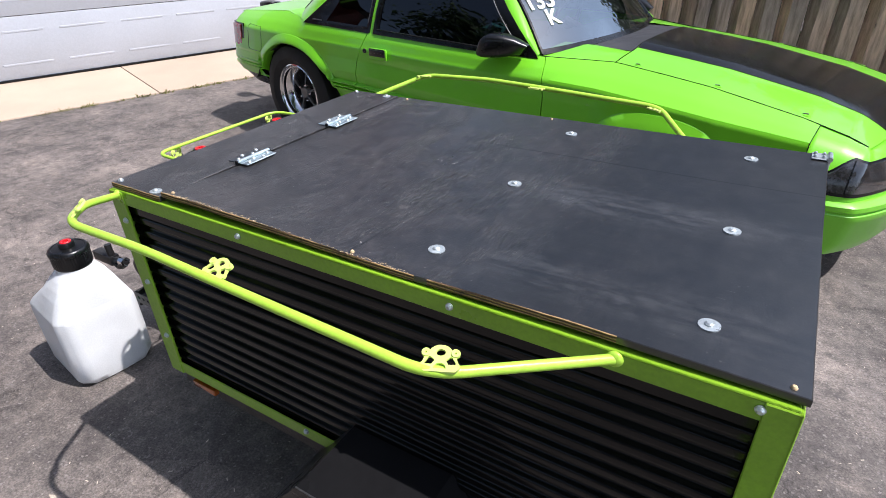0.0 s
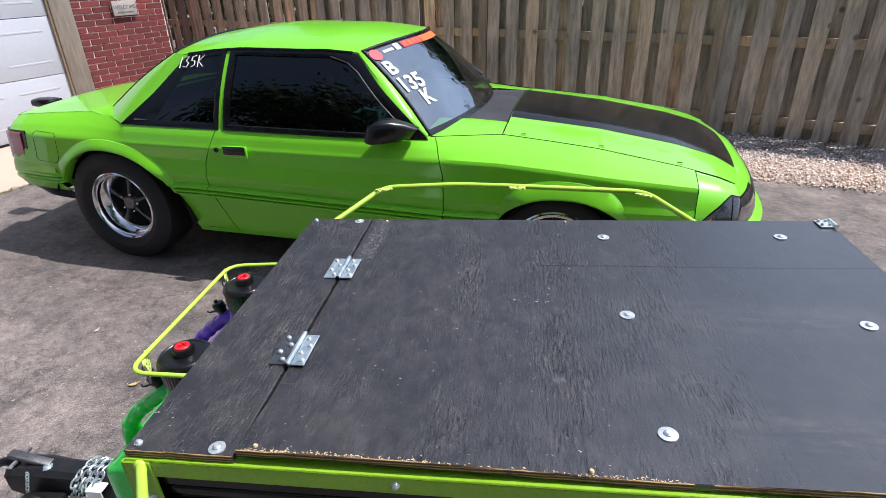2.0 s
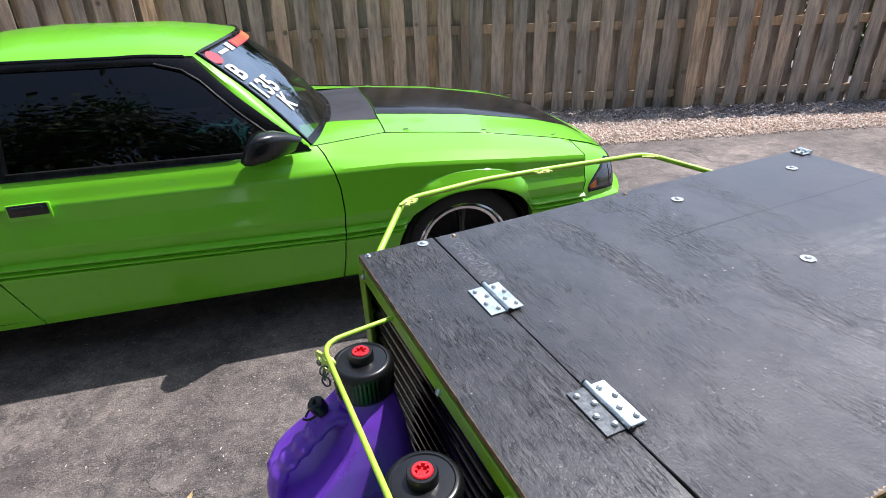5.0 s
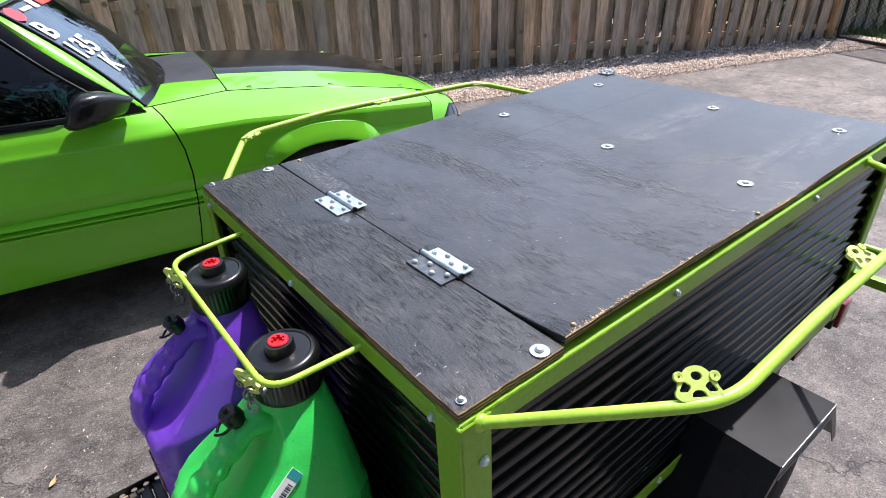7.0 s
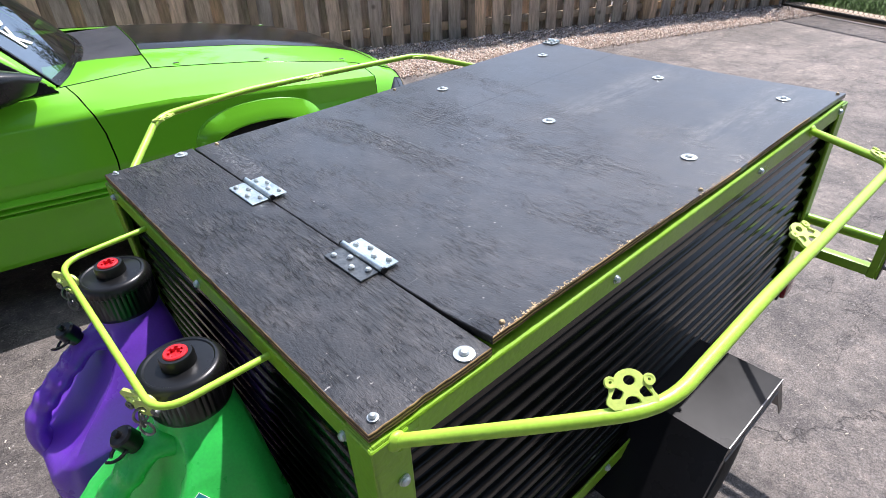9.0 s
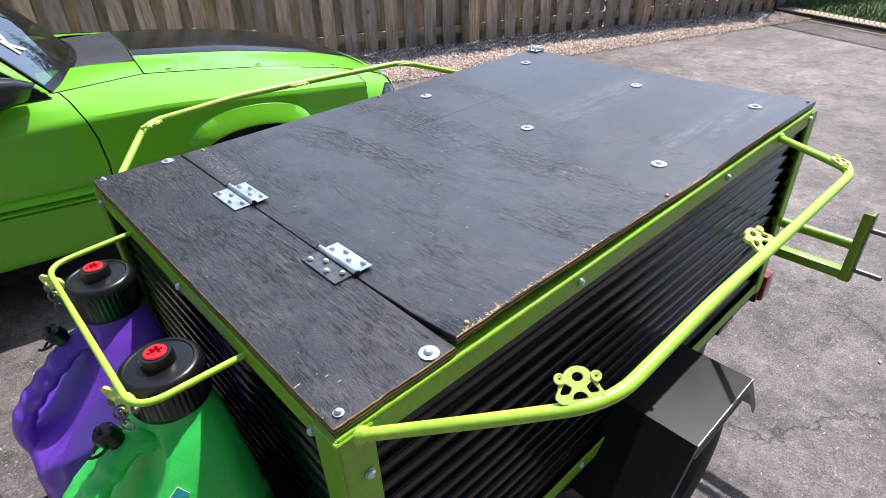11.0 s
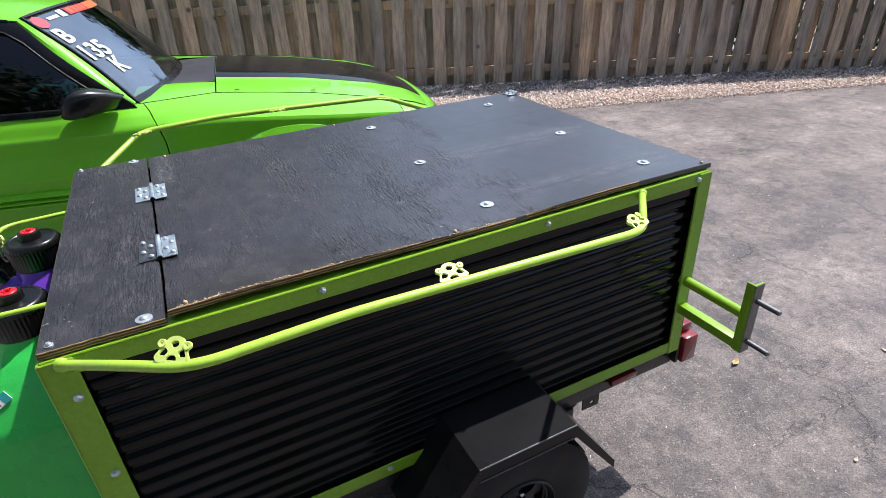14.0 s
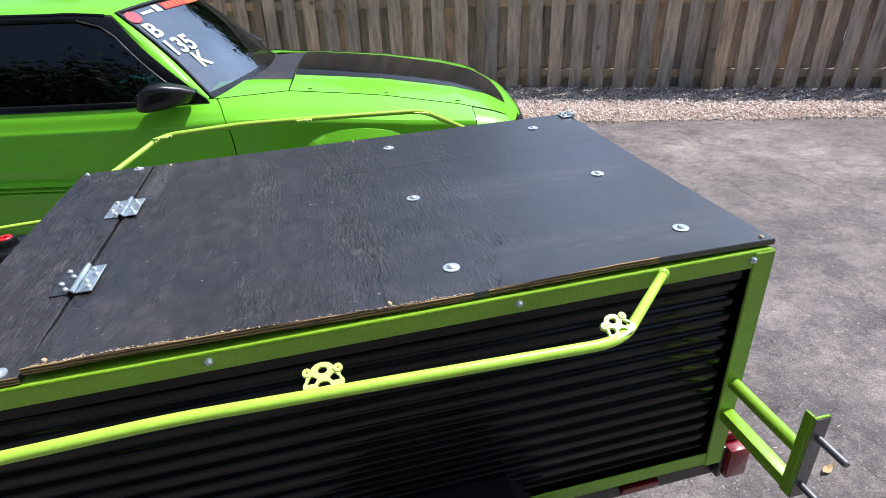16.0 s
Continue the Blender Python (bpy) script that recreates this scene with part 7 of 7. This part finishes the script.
nose_patch("nose_panel", -1, 1, lambda a: 0.0, lambda a: 1.0, M["car"], 0.0, "lime green nose panel", 80, 14)
for s in (-1, 1):
    nose_patch("headlight", s * 0.42, s * 0.685, lambda a: 0.10, lambda a: 0.60, M["headlamp"], 0.006, "smoked headlight lens", 14, 8)
    nose_patch("turn_signal", s * 0.695, s * 0.925, lambda a: 0.09, lambda a: lin(a, (0.69, 0.78, 0.925), (0.62, 0.36, 0.12)), M["headlamp"], 0.006, "smoked corner lamp", 14, 8)
    nose_patch("lamp_bezel", s * 0.405, s * 0.93, lambda a: 0.055, lambda a: lin(a, (0.40, 0.69, 0.79, 0.94), (0.66, 0.66, 0.39, 0.13)), M["trim_black"], 0.002, "", 24, 6)
for s in (-1, 1):
    nose_patch("amber_reflector", s * 0.85, s * 0.915, lambda a: 0.095, lambda a: lin(a, (0.85, 0.915), (0.20, 0.13)), M["amber_lens"], 0.008, "small amber reflector tip", 8, 4)
    # dark shut lines of bonnet and nose
    bm = bmesh.new()
    tube(bm, [(u, s * (edge_line(u)[0] - 0.002), edge_line(u)[1] + 0.0004) for u in np.linspace(-0.70, 0.75, 40)], 0.0024, 6)
    part("bonnet_shut_line", bm, M["trim_black"], car)
    bm = bmesh.new()
    tube(bm, [(0.568, s * (side_point(0.566, r)[0] + 0.0004), side_point(0.566, r)[1]) for r in range(12, ROWS_N)], 0.0018, 6)
    part("fender_shut_line", bm, M["trim_black"], car)
nose_patch("grille", -0.39, 0.39, lambda a: 0.06, lambda a: 0.55, M["grille"], 0.003, "", 24, 6)
wrap("front_valance", front_plan, [(0.17, 0.13), (0.222, 0.085)], -0.9, 0.9, M["trim_black"], 30)


def rear_plan(t, inset=0.0):
    a = abs(t)
    if a > 0.70:
        k = (a - 0.70) / 0.30
        u, y = -3.343 + 0.368 * k ** 1.3, 0.752 + 0.090 * k ** 0.55
    else:
        k = a / 0.70
        u, y = -3.448 + 0.105 * k ** 3.5, 0.752 * k
    return u + inset, math.copysign(max(0, y - inset * 0.6 * min(1, a * 1.5)), t)


wrap("rear_bumper", rear_plan, [(0.450, 0.075), (0.458, 0.030), (0.50, 0.006), (0.512, -0.003), (0.530, -0.003), (0.536, 0.004), (0.542, 0.004), (0.548, -0.003), (0.575, -0.001), (0.625, 0.006), (0.640, 0.04)], -1, 1, M["car"], 72, "lime green rear bumper")
wrap("rear_valance", rear_plan, [(0.36, 0.15), (0.375, 0.11), (0.452, 0.045)], -0.985, 0.985, M["trim_black"], 60, "black lower rear valance")
# tail: rounded corners carried round from the quarter panels
bm = bmesh.new()
sec = [q for q in section(-3.255) if q[1] > 0.62]
rows = []
for l, z in sec:
    back = 0.100 - 0.030 * max(0, (z - 0.80) / 0.08)
    row = []
    for s in (-1, 1):
        arc = [(-3.253 - back * math.sin(a), s * (l - 0.115 * (1 - math.cos(a)) * min(1, l / 0.7)), z - 0.004 * (1 - math.cos(a))) for a in np.linspace(0, math.pi / 2, 9)]
        row += arc if s < 0 else arc[::-1]
    rows.append(row)
grid(bm, rows)
part("tail_panel", bm, M["car"], car, angle=50)
for s in (-1, 1):
    wrap("tail_lamp", rear_plan, [(0.632, 0.018), (0.640, 0.006), (0.800, 0.017), (0.810, 0.030)], s * 0.40, s * 0.850, M["tail_lens"], 24, "dark red tail lamp")
    wrap("tail_lamp_gasket", rear_plan, [(0.626, 0.012), (0.818, 0.028)], s * 0.38, s * 0.868, M["trim_black"], 24)
# boot lid
bm = bmesh.new()
rows = []
for j in range(21):
    f = -1 + 2 * j / 20
    row = []
    for i in range(17):
        t = i / 16
        u = -2.70 - 0.622 * t + 0.03 * f * f
        e, ze = edge_line(u)
        row.append((u, f * (e + 0.004), ze + 0.022 * (1 - f * f)))
    rows.append(row)
grid(bm, rows)
thicken(bm, 0.006)
part("boot_lid", bm, M["car"], car, angle=45)
# parachute pack over the rear bumper
bm = bmesh.new()
rows = []
for k, (x, r) in enumerate(((-3.62, 0.03), (-3.61, 0.050), (-3.56, 0.058), (-3.50, 0.056), (-3.46, 0.050), (-3.45, 0.03))):
    rows.append([(x, -0.22 + r * 1.2 * math.copysign(abs(math.cos(a)) ** 0.7, math.cos(a)), 0.858 + 0.55 * r * math.copysign(abs(math.sin(a)) ** 0.7, math.sin(a))) for a in (q * math.tau / 18 for q in range(18))])
vs = grid(bm, rows, True)
bm.faces.new(vs[0])
bm.faces.new(vs[-1])
chute = part("parachute_pack", bm, M["trim_black"], car, "black parachute pack behind the boot")
bm = bmesh.new()
tube(bm, [(-3.40, -0.22, 0.60), (-3.53, -0.22, 0.62), (-3.53, -0.22, 0.86)], 0.02, 8)
part("pack_mount", bm, M["trim_black"], chute)

# wheels
for s in (-1, 1):
    rot = Matrix.Rotation(radians(90 if s < 0 else -90), 4, "X")
    for c, tr, tw, rr, lip, sp, cm, face, deep, wide in ((-0.048, 0.306, 0.165, 0.222, 0.86, 5, M["black_plastic"], 0.825, 0.045, 0.026), (AR - 0.036, 0.347, 0.285, 0.212, 0.74, 5, M["bare_steel"], 0.852, 0.115, 0.014)):
        w = new("wheel")
        w.parent = car
        m = Matrix.Translation((c, s * (face - tw / 2), tr)) @ rot
        wheel_disc(m, w, tr, tw, rr, lip, sp, M["chrome"], cm, False, deep, wide)
        tagged(w, "wheel with polished deep-dish rim and dark spokes")

# inside: dash, seats, wheel and cage bars seen through the glass
part("dashboard", new_box((-1.02, -0.66, 0.62), (-0.62, 0.66, 0.86), 0.05, 4), M["dark"], car)
bm = bmesh.new()
rows = []
for k in range(25):
    a = k * math.tau / 24
    rows.append([Vector((-1.16, 0.34, 0.86)) + Matrix.Rotation(radians(-68), 3, "Y") @ Vector(((0.175 + 0.014 * math.cos(q)) * math.cos(a), (0.175 + 0.014 * math.cos(q)) * math.sin(a), 0.014 * math.sin(q))) for q in (j * math.tau / 8 for j in range(8))])
grid(bm, rows, True)
sw = part("steering_wheel", bm, M["interior"], car)
bm = bmesh.new()
tube(bm, [(-1.16, 0.34, 0.86), (-0.95, 0.34, 0.78)], 0.035, 10)
tube(bm, [(-1.16, 0.18, 0.86), (-1.15, 0.34, 0.86), (-1.16, 0.50, 0.86)], 0.012, 8)
part("steering_column", bm, M["interior"], sw)
for y in (-0.36, 0.36):
    bm = bmesh.new()
    box(bm, (-1.75, y - 0.24, 0.40), (-1.22, y + 0.24, 0.56), 0.05, 3)
    st = part("seat", bm, M["interior"], car)
    bm = bmesh.new()
    box(bm, (-0.07, y - 0.24, 0.0), (0.07, y + 0.24, 0.62), 0.05, 3, Matrix.Translation((-1.82, 0, 0.50)) @ Matrix.Rotation(radians(-14), 4, "Y"))
    part("seat_back", bm, M["interior"], st)
bm = bmesh.new()
tube(bm, rounded_path([(-1.92, -0.62, 0.40), (-1.92, -0.52, 1.22), (-1.92, 0.52, 1.22), (-1.92, 0.62, 0.40)], 0.12), 0.021, 10)
tube(bm, [(-1.90, -0.58, 0.75), (-1.05, -0.66, 0.62)], 0.020, 10)
tube(bm, [(-1.90, -0.60, 0.95), (-0.98, -0.655, 0.86)], 0.012, 10)
tube(bm, [(-1.90, 0.58, 0.75), (-1.05, 0.66, 0.62)], 0.020, 10)
part("roll_cage", bm, M["bare_steel"], car)
bm = bmesh.new()
bmesh.ops.create_icosphere(bm, subdivisions=3, radius=0.13)
for v in bm.verts:
    v.co *= 1 + 0.35 * noise.noise(v.co * 14)
    v.co.z *= 0.55
bm.transform(Matrix.Translation((-1.08, -0.56, 0.90)))
part("teal_cloth", bm, M["teal_cloth"], car, "crumpled teal cloth on the dash")


# writing on the glass
def windscreen_at(f, t, lift=0.003):
    """A frame on the windscreen: f across (-1 near side), t up; x across, y up the glass."""
    def pt(f, t):
        i = (f + 1) / 2 * 24
        j = t * 10
        a, b = min(23, int(i)), min(9, int(j))
        p = [Vector(wrows[a + p_][b + q_]) for p_ in (0, 1) for q_ in (0, 1)]
        x, y = i - a, j - b
        return p[0] * (1 - x) * (1 - y) + p[1] * (1 - x) * y + p[2] * x * (1 - y) + p[3] * x * y
    o = pt(f, t)
    ax = (pt(f + 0.02, t) - pt(f - 0.02, t)).normalized()
    up = (pt(f, t + 0.02) - pt(f, t - 0.02)).normalized()
    n = ax.cross(up).normalized()
    up = n.cross(ax)
    return Matrix(((ax[0], up[0], n[0], o[0] + n[0] * lift), (ax[1], up[1], n[1], o[1] + n[1] * lift), (ax[2], up[2], n[2], o[2] + n[2] * lift), (0, 0, 0, 1)))


for text, f, t, size in (("B", -0.905, 0.735, 0.128), ("135", -0.835, 0.530, 0.132), ("K", -0.785, 0.345, 0.128)):
    me = lettering(text, size, bold=0.003)
    for v in me.vertices:
        v.co.x *= 0.95
    me.transform(windscreen_at(f, t))
    finish("race_number", me, M["white_ink"], windscreen, "white painted class and number", smooth=False)


def glass_patch(name, f0, f1, t0, t1, material, lift, label=""):
    bm = bmesh.new()
    rows = []
    for a in np.linspace(f0, f1, 14):
        rows.append([windscreen_at(a, t, lift).translation for t in np.linspace(t0, t1, 4)])
    grid(bm, rows)
    return part(name, bm, material, windscreen, label)


glass_patch("screen_band", -0.985, 0.985, 0.978, 0.998, M["trim_black"], 0.002, "black band along the top of the glass")
glass_patch("screen_band", -0.985, 0.985, 0.004, 0.05, M["trim_black"], 0.002, "black band along the foot of the glass")
glass_patch("sun_strip", -0.56, -0.18, 0.895, 0.972, M["red_ink"], 0.003, "red and orange sticker band")
glass_patch("sun_strip_end", -0.175, 0.40, 0.895, 0.972, M["orange_ink"], 0.003, "red and orange sticker band")
for k in range(4):
    glass_patch("strip_writing", -0.53 + 0.085 * k, -0.475 + 0.085 * k, 0.905, 0.962, M["orange_ink"], 0.0045)
glass_patch("sticker_bar", -0.83, -0.70, 0.908, 0.936, M["label_white"], 0.003)
glass_patch("sticker_bar", -0.67, -0.60, 0.895, 0.970, M["label_white"], 0.003)
part("round_sticker", spun([(0.0, 0.001), (0.040, 0.001), (0.040, 0.0)], 8, windscreen_at(-0.925, 0.915)), M["red_ink"], windscreen, "red eight-sided sticker")


def cabin_frame(u, h, s, lift=0.004):
    o = cabin(u, h, s)
    ax = (cabin(u + 0.01, h, s) - cabin(u - 0.01, h, s)).normalized() * (1 if s < 0 else -1)
    up = (cabin(u, h + 0.02, s) - cabin(u, h - 0.02, s)).normalized()
    n = ax.cross(up).normalized()
    up = n.cross(ax)
    return Matrix(((ax[0], up[0], n[0], o[0] + n[0] * lift), (ax[1], up[1], n[1], o[1] + n[1] * lift), (ax[2], up[2], n[2], o[2] + n[2] * lift), (0, 0, 0, 1)))


qw = [o for o in car.children if o.name.startswith("quarter_window") and "frame" not in o.name][0]
# thin hand-painted strokes for the number on the quarter window
STROKES = ([(0.0, 0.0), (0.012, 0.1)], [(0.035, 0.095), (0.07, 0.10), (0.05, 0.06), (0.075, 0.04), (0.06, 0.005), (0.03, 0.01)], [(0.135, 0.10), (0.105, 0.095), (0.098, 0.06), (0.125, 0.055), (0.13, 0.02), (0.10, 0.002)], [(0.16, 0.10), (0.155, 0.0)], [(0.205, 0.10), (0.16, 0.05), (0.20, 0.0)])
qm = cabin_frame(-2.135, 0.70, -1, 0.010)
for st in STROKES:
    bm = bmesh.new()
    tube(bm, [qm @ Vector((x * 0.70 + 0.004, y * 0.66 + 0.044, 0)) for x, y in st], 0.0029, 5)
    part("painted_stroke", bm, M["white_ink"], qw)
part("model_mark", new_box((-0.045, -0.0035, 0), (0.045, 0.0035, 0.001), m=cabin_frame(-2.34, 0.06, -1, 0.010)), M["bare_steel"], qw, "small silver lettering bar")

def settle_body():
    """The body squats a little towards its longer tail, as the springs carry it; the wheels stay on the ground."""
    stack = [o for o in car.children if not o.name.startswith("wheel") or o.name.startswith(("wheel_well", "wheel_flare"))]
    seen = set()
    while stack:
        o = stack.pop()
        stack += list(o.children)
        if o.data and o.data.name not in seen:
            seen.add(o.data.name)
            for v in o.data.vertices:
                v.co.z -= 0.0125 * max(0.0, -0.1 - v.co.x)
                v.co.x -= lin(v.co.x, (-3.6, -3.45, -2.62, -2.13, -1.90), (0.168, 0.160, 0.048, 0.030, 0.0))


settle_body()

# ---- trees round the drive, seen in the car's glass ----
def tree(x, y, height, spread, seed):
    rnd = random.Random(seed)
    ob = thing("tree", "broad leafy green tree standing behind the drive", "tree", "trees", at=pose(x, y, 0))
    bm = bmesh.new()
    fork = height * 0.35
    tube(bm, [(0, 0, -0.1), (0.05, 0.02, fork * 0.5), (0.0, 0.08, fork), (0.1, 0.0, height * 0.75)], 0.15, 10, True, [0.24, 0.19, 0.16, 0.05])
    tips = []
    for k in range(9):
        a = k * 2.4 + rnd.uniform(-0.4, 0.4)
        z0 = fork * rnd.uniform(0.8, 1.6)
        tip = Vector((math.cos(a) * spread * rnd.uniform(0.5, 0.9), math.sin(a) * spread * rnd.uniform(0.5, 0.9), height * rnd.uniform(0.55, 0.95)))
        tube(bm, [(0, 0.05, z0), tip * 0.45 + Vector((0, 0, z0 * 0.45)), tip], 0.06, 7, True, [0.08, 0.055, 0.015])
        tips.append(tip)
    part("trunk", bm, M["trim_wood"], ob)
    verts, faces = [], []
    tips.append(Vector((0, 0, height)))
    for _ in range(6500):
        c = rnd.choice(tips) * rnd.uniform(0.75, 1.08)
        p = c + Vector((rnd.gauss(0, spread * 0.20), rnd.gauss(0, spread * 0.20), rnd.gauss(0, height * 0.075)))
        m = Matrix.LocRotScale(p, Euler((rnd.uniform(0, 6), rnd.uniform(0, 6), rnd.uniform(0, 6))), (1, 1, 1))
        s = rnd.uniform(0.10, 0.22)
        o = len(verts)
        verts += [tuple(m @ Vector(q)) for q in ((-s, 0, 0), (0, -s * 0.5, 0.02), (s, 0, 0), (0, s * 0.5, 0.02))]
        faces.append((o, o + 1, o + 2, o + 3))
    me = bpy.data.meshes.new("crown")
    me.from_pydata(verts, [], faces)
    tagged(finish("crown", me, M["foliage"], ob, smooth=False), kind="stuff")


M["foliage"] = plain("tree_leaves", (0.05, 0.10, 0.025), 0.6, var=0.4, big=1, fine=9)
for i, (x, y, h, w) in enumerate(((-9.0, -8.0, 9.5, 3.4), (-4.0, -7.0, 11.0, 3.6), (0.3, -8.0, 10.5, 3.6), (4.5, -9.5, 11.0, 3.6), (9.0, -9.0, 9.5, 3.4), (20.0, 25.0, 11.0, 3.2), (-2.5, 13.5, 5.0, 2.3), (2.2, 12.5, 5.2, 2.4))):
    tree(x, y, h, w, 30 + i)


def added_hedge():
    """An added hedge, never in view, that closes the drive's far side and darkens reflections."""
    rnd = random.Random(77)
    verts, faces = [], []
    for _ in range(9000):
        p = Vector((rnd.uniform(-14, 14), -7.5 + rnd.uniform(-0.5, 0.5), rnd.uniform(0.02, 1.7)))
        m = Matrix.LocRotScale(p, Euler((rnd.uniform(0, 6), rnd.uniform(0, 6), rnd.uniform(0, 6))), (1, 1, 1))
        s = rnd.uniform(0.06, 0.12)
        o = len(verts)
        verts += [tuple(m @ Vector(q)) for q in ((-s, 0, 0), (0, -s * 0.6, 0.02), (s, 0, 0), (0, s * 0.6, 0.02))]
        faces.append((o, o + 1, o + 2, o + 3))
    me = bpy.data.meshes.new("hedge")
    me.from_pydata(verts, [], faces)
    tagged(finish("hedge", me, M["foliage"], smooth=False), "unseen green hedge added along the other side of the drive", "hedge", kind="stuff")


added_hedge()


def added_shrub_belt():
    """Unseen shrubs added on the far side of the timber fence to keep its gaps dark."""
    rnd = random.Random(78)
    verts, faces = [], []
    for _ in range(15000):
        p = FENCE @ Vector((rnd.uniform(-0.4, 24.0), 0.55 + abs(rnd.gauss(0, 0.45)), 1.9 * rnd.random() ** 0.8))
        m = Matrix.LocRotScale(p, Euler((rnd.uniform(0, 6), rnd.uniform(0, 6), rnd.uniform(0, 6))), (1, 1, 1))
        s = rnd.uniform(0.05, 0.11)
        o = len(verts)
        verts += [tuple(m @ Vector(q)) for q in ((-s, 0, 0), (0, -s * 0.6, 0.02), (s, 0, 0), (0, s * 0.6, 0.02))]
        faces.append((o, o + 1, o + 2, o + 3))
    me = bpy.data.meshes.new("shrubs")
    me.from_pydata(verts, [], faces)
    tagged(finish("shrubs", me, M["foliage"], smooth=False), "dark green shrubs added behind the timber fence to darken its gaps", "shrubs", kind="stuff")


added_shrub_belt()

# ---- bricks of the garage wall ----
def brick_wall():
    x0, x1, h = 3.91, 5.12, 2.75
    wall = part("wall_brick", new_box((x0, 0.0, 0.0), (x1, 0.25, h)), M["mortar"])
    wall.matrix_world = GARAGE
    tagged(wall, "red brick wall beside the garage door", "wall", kind="structure")
    bm = new_box((-0.1135, -0.012, -0.0285), (0.1135, 0.05, 0.0285), 0.004, 1)
    bm2 = new_box((-0.0505, -0.012, -0.0285), (0.0505, 0.05, 0.0285), 0.004, 1)
    meshes = []
    for b in (bm, bm2):
        me = bpy.data.meshes.new("brick")
        b.to_mesh(me)
        b.free()
        me.materials.append(M["brick"])
        meshes.append(me)
    rnd = random.Random(8)
    z, k = 0.036, 0
    while z < 2.72:
        x = x0 + 0.003 + (0.118 if k % 2 else 0.0)
        if k % 2:
            o = new("brick", meshes[1])
            o.parent = wall
            o.matrix_basis = pose(x0 + 0.056, rnd.uniform(-0.001, 0.001), z)
        while x + 0.11 < x1:
            half = x + 0.232 > x1
            o = new("brick", meshes[1 if half else 0])
            o.parent = wall
            o.matrix_basis = pose(x + (0.054 if half else 0.117), rnd.uniform(-0.0015, 0.0015), z, 0, rnd.uniform(-0.3, 0.3), 0)
            x += 0.241
        z += 0.0675
        k += 1


brick_wall()
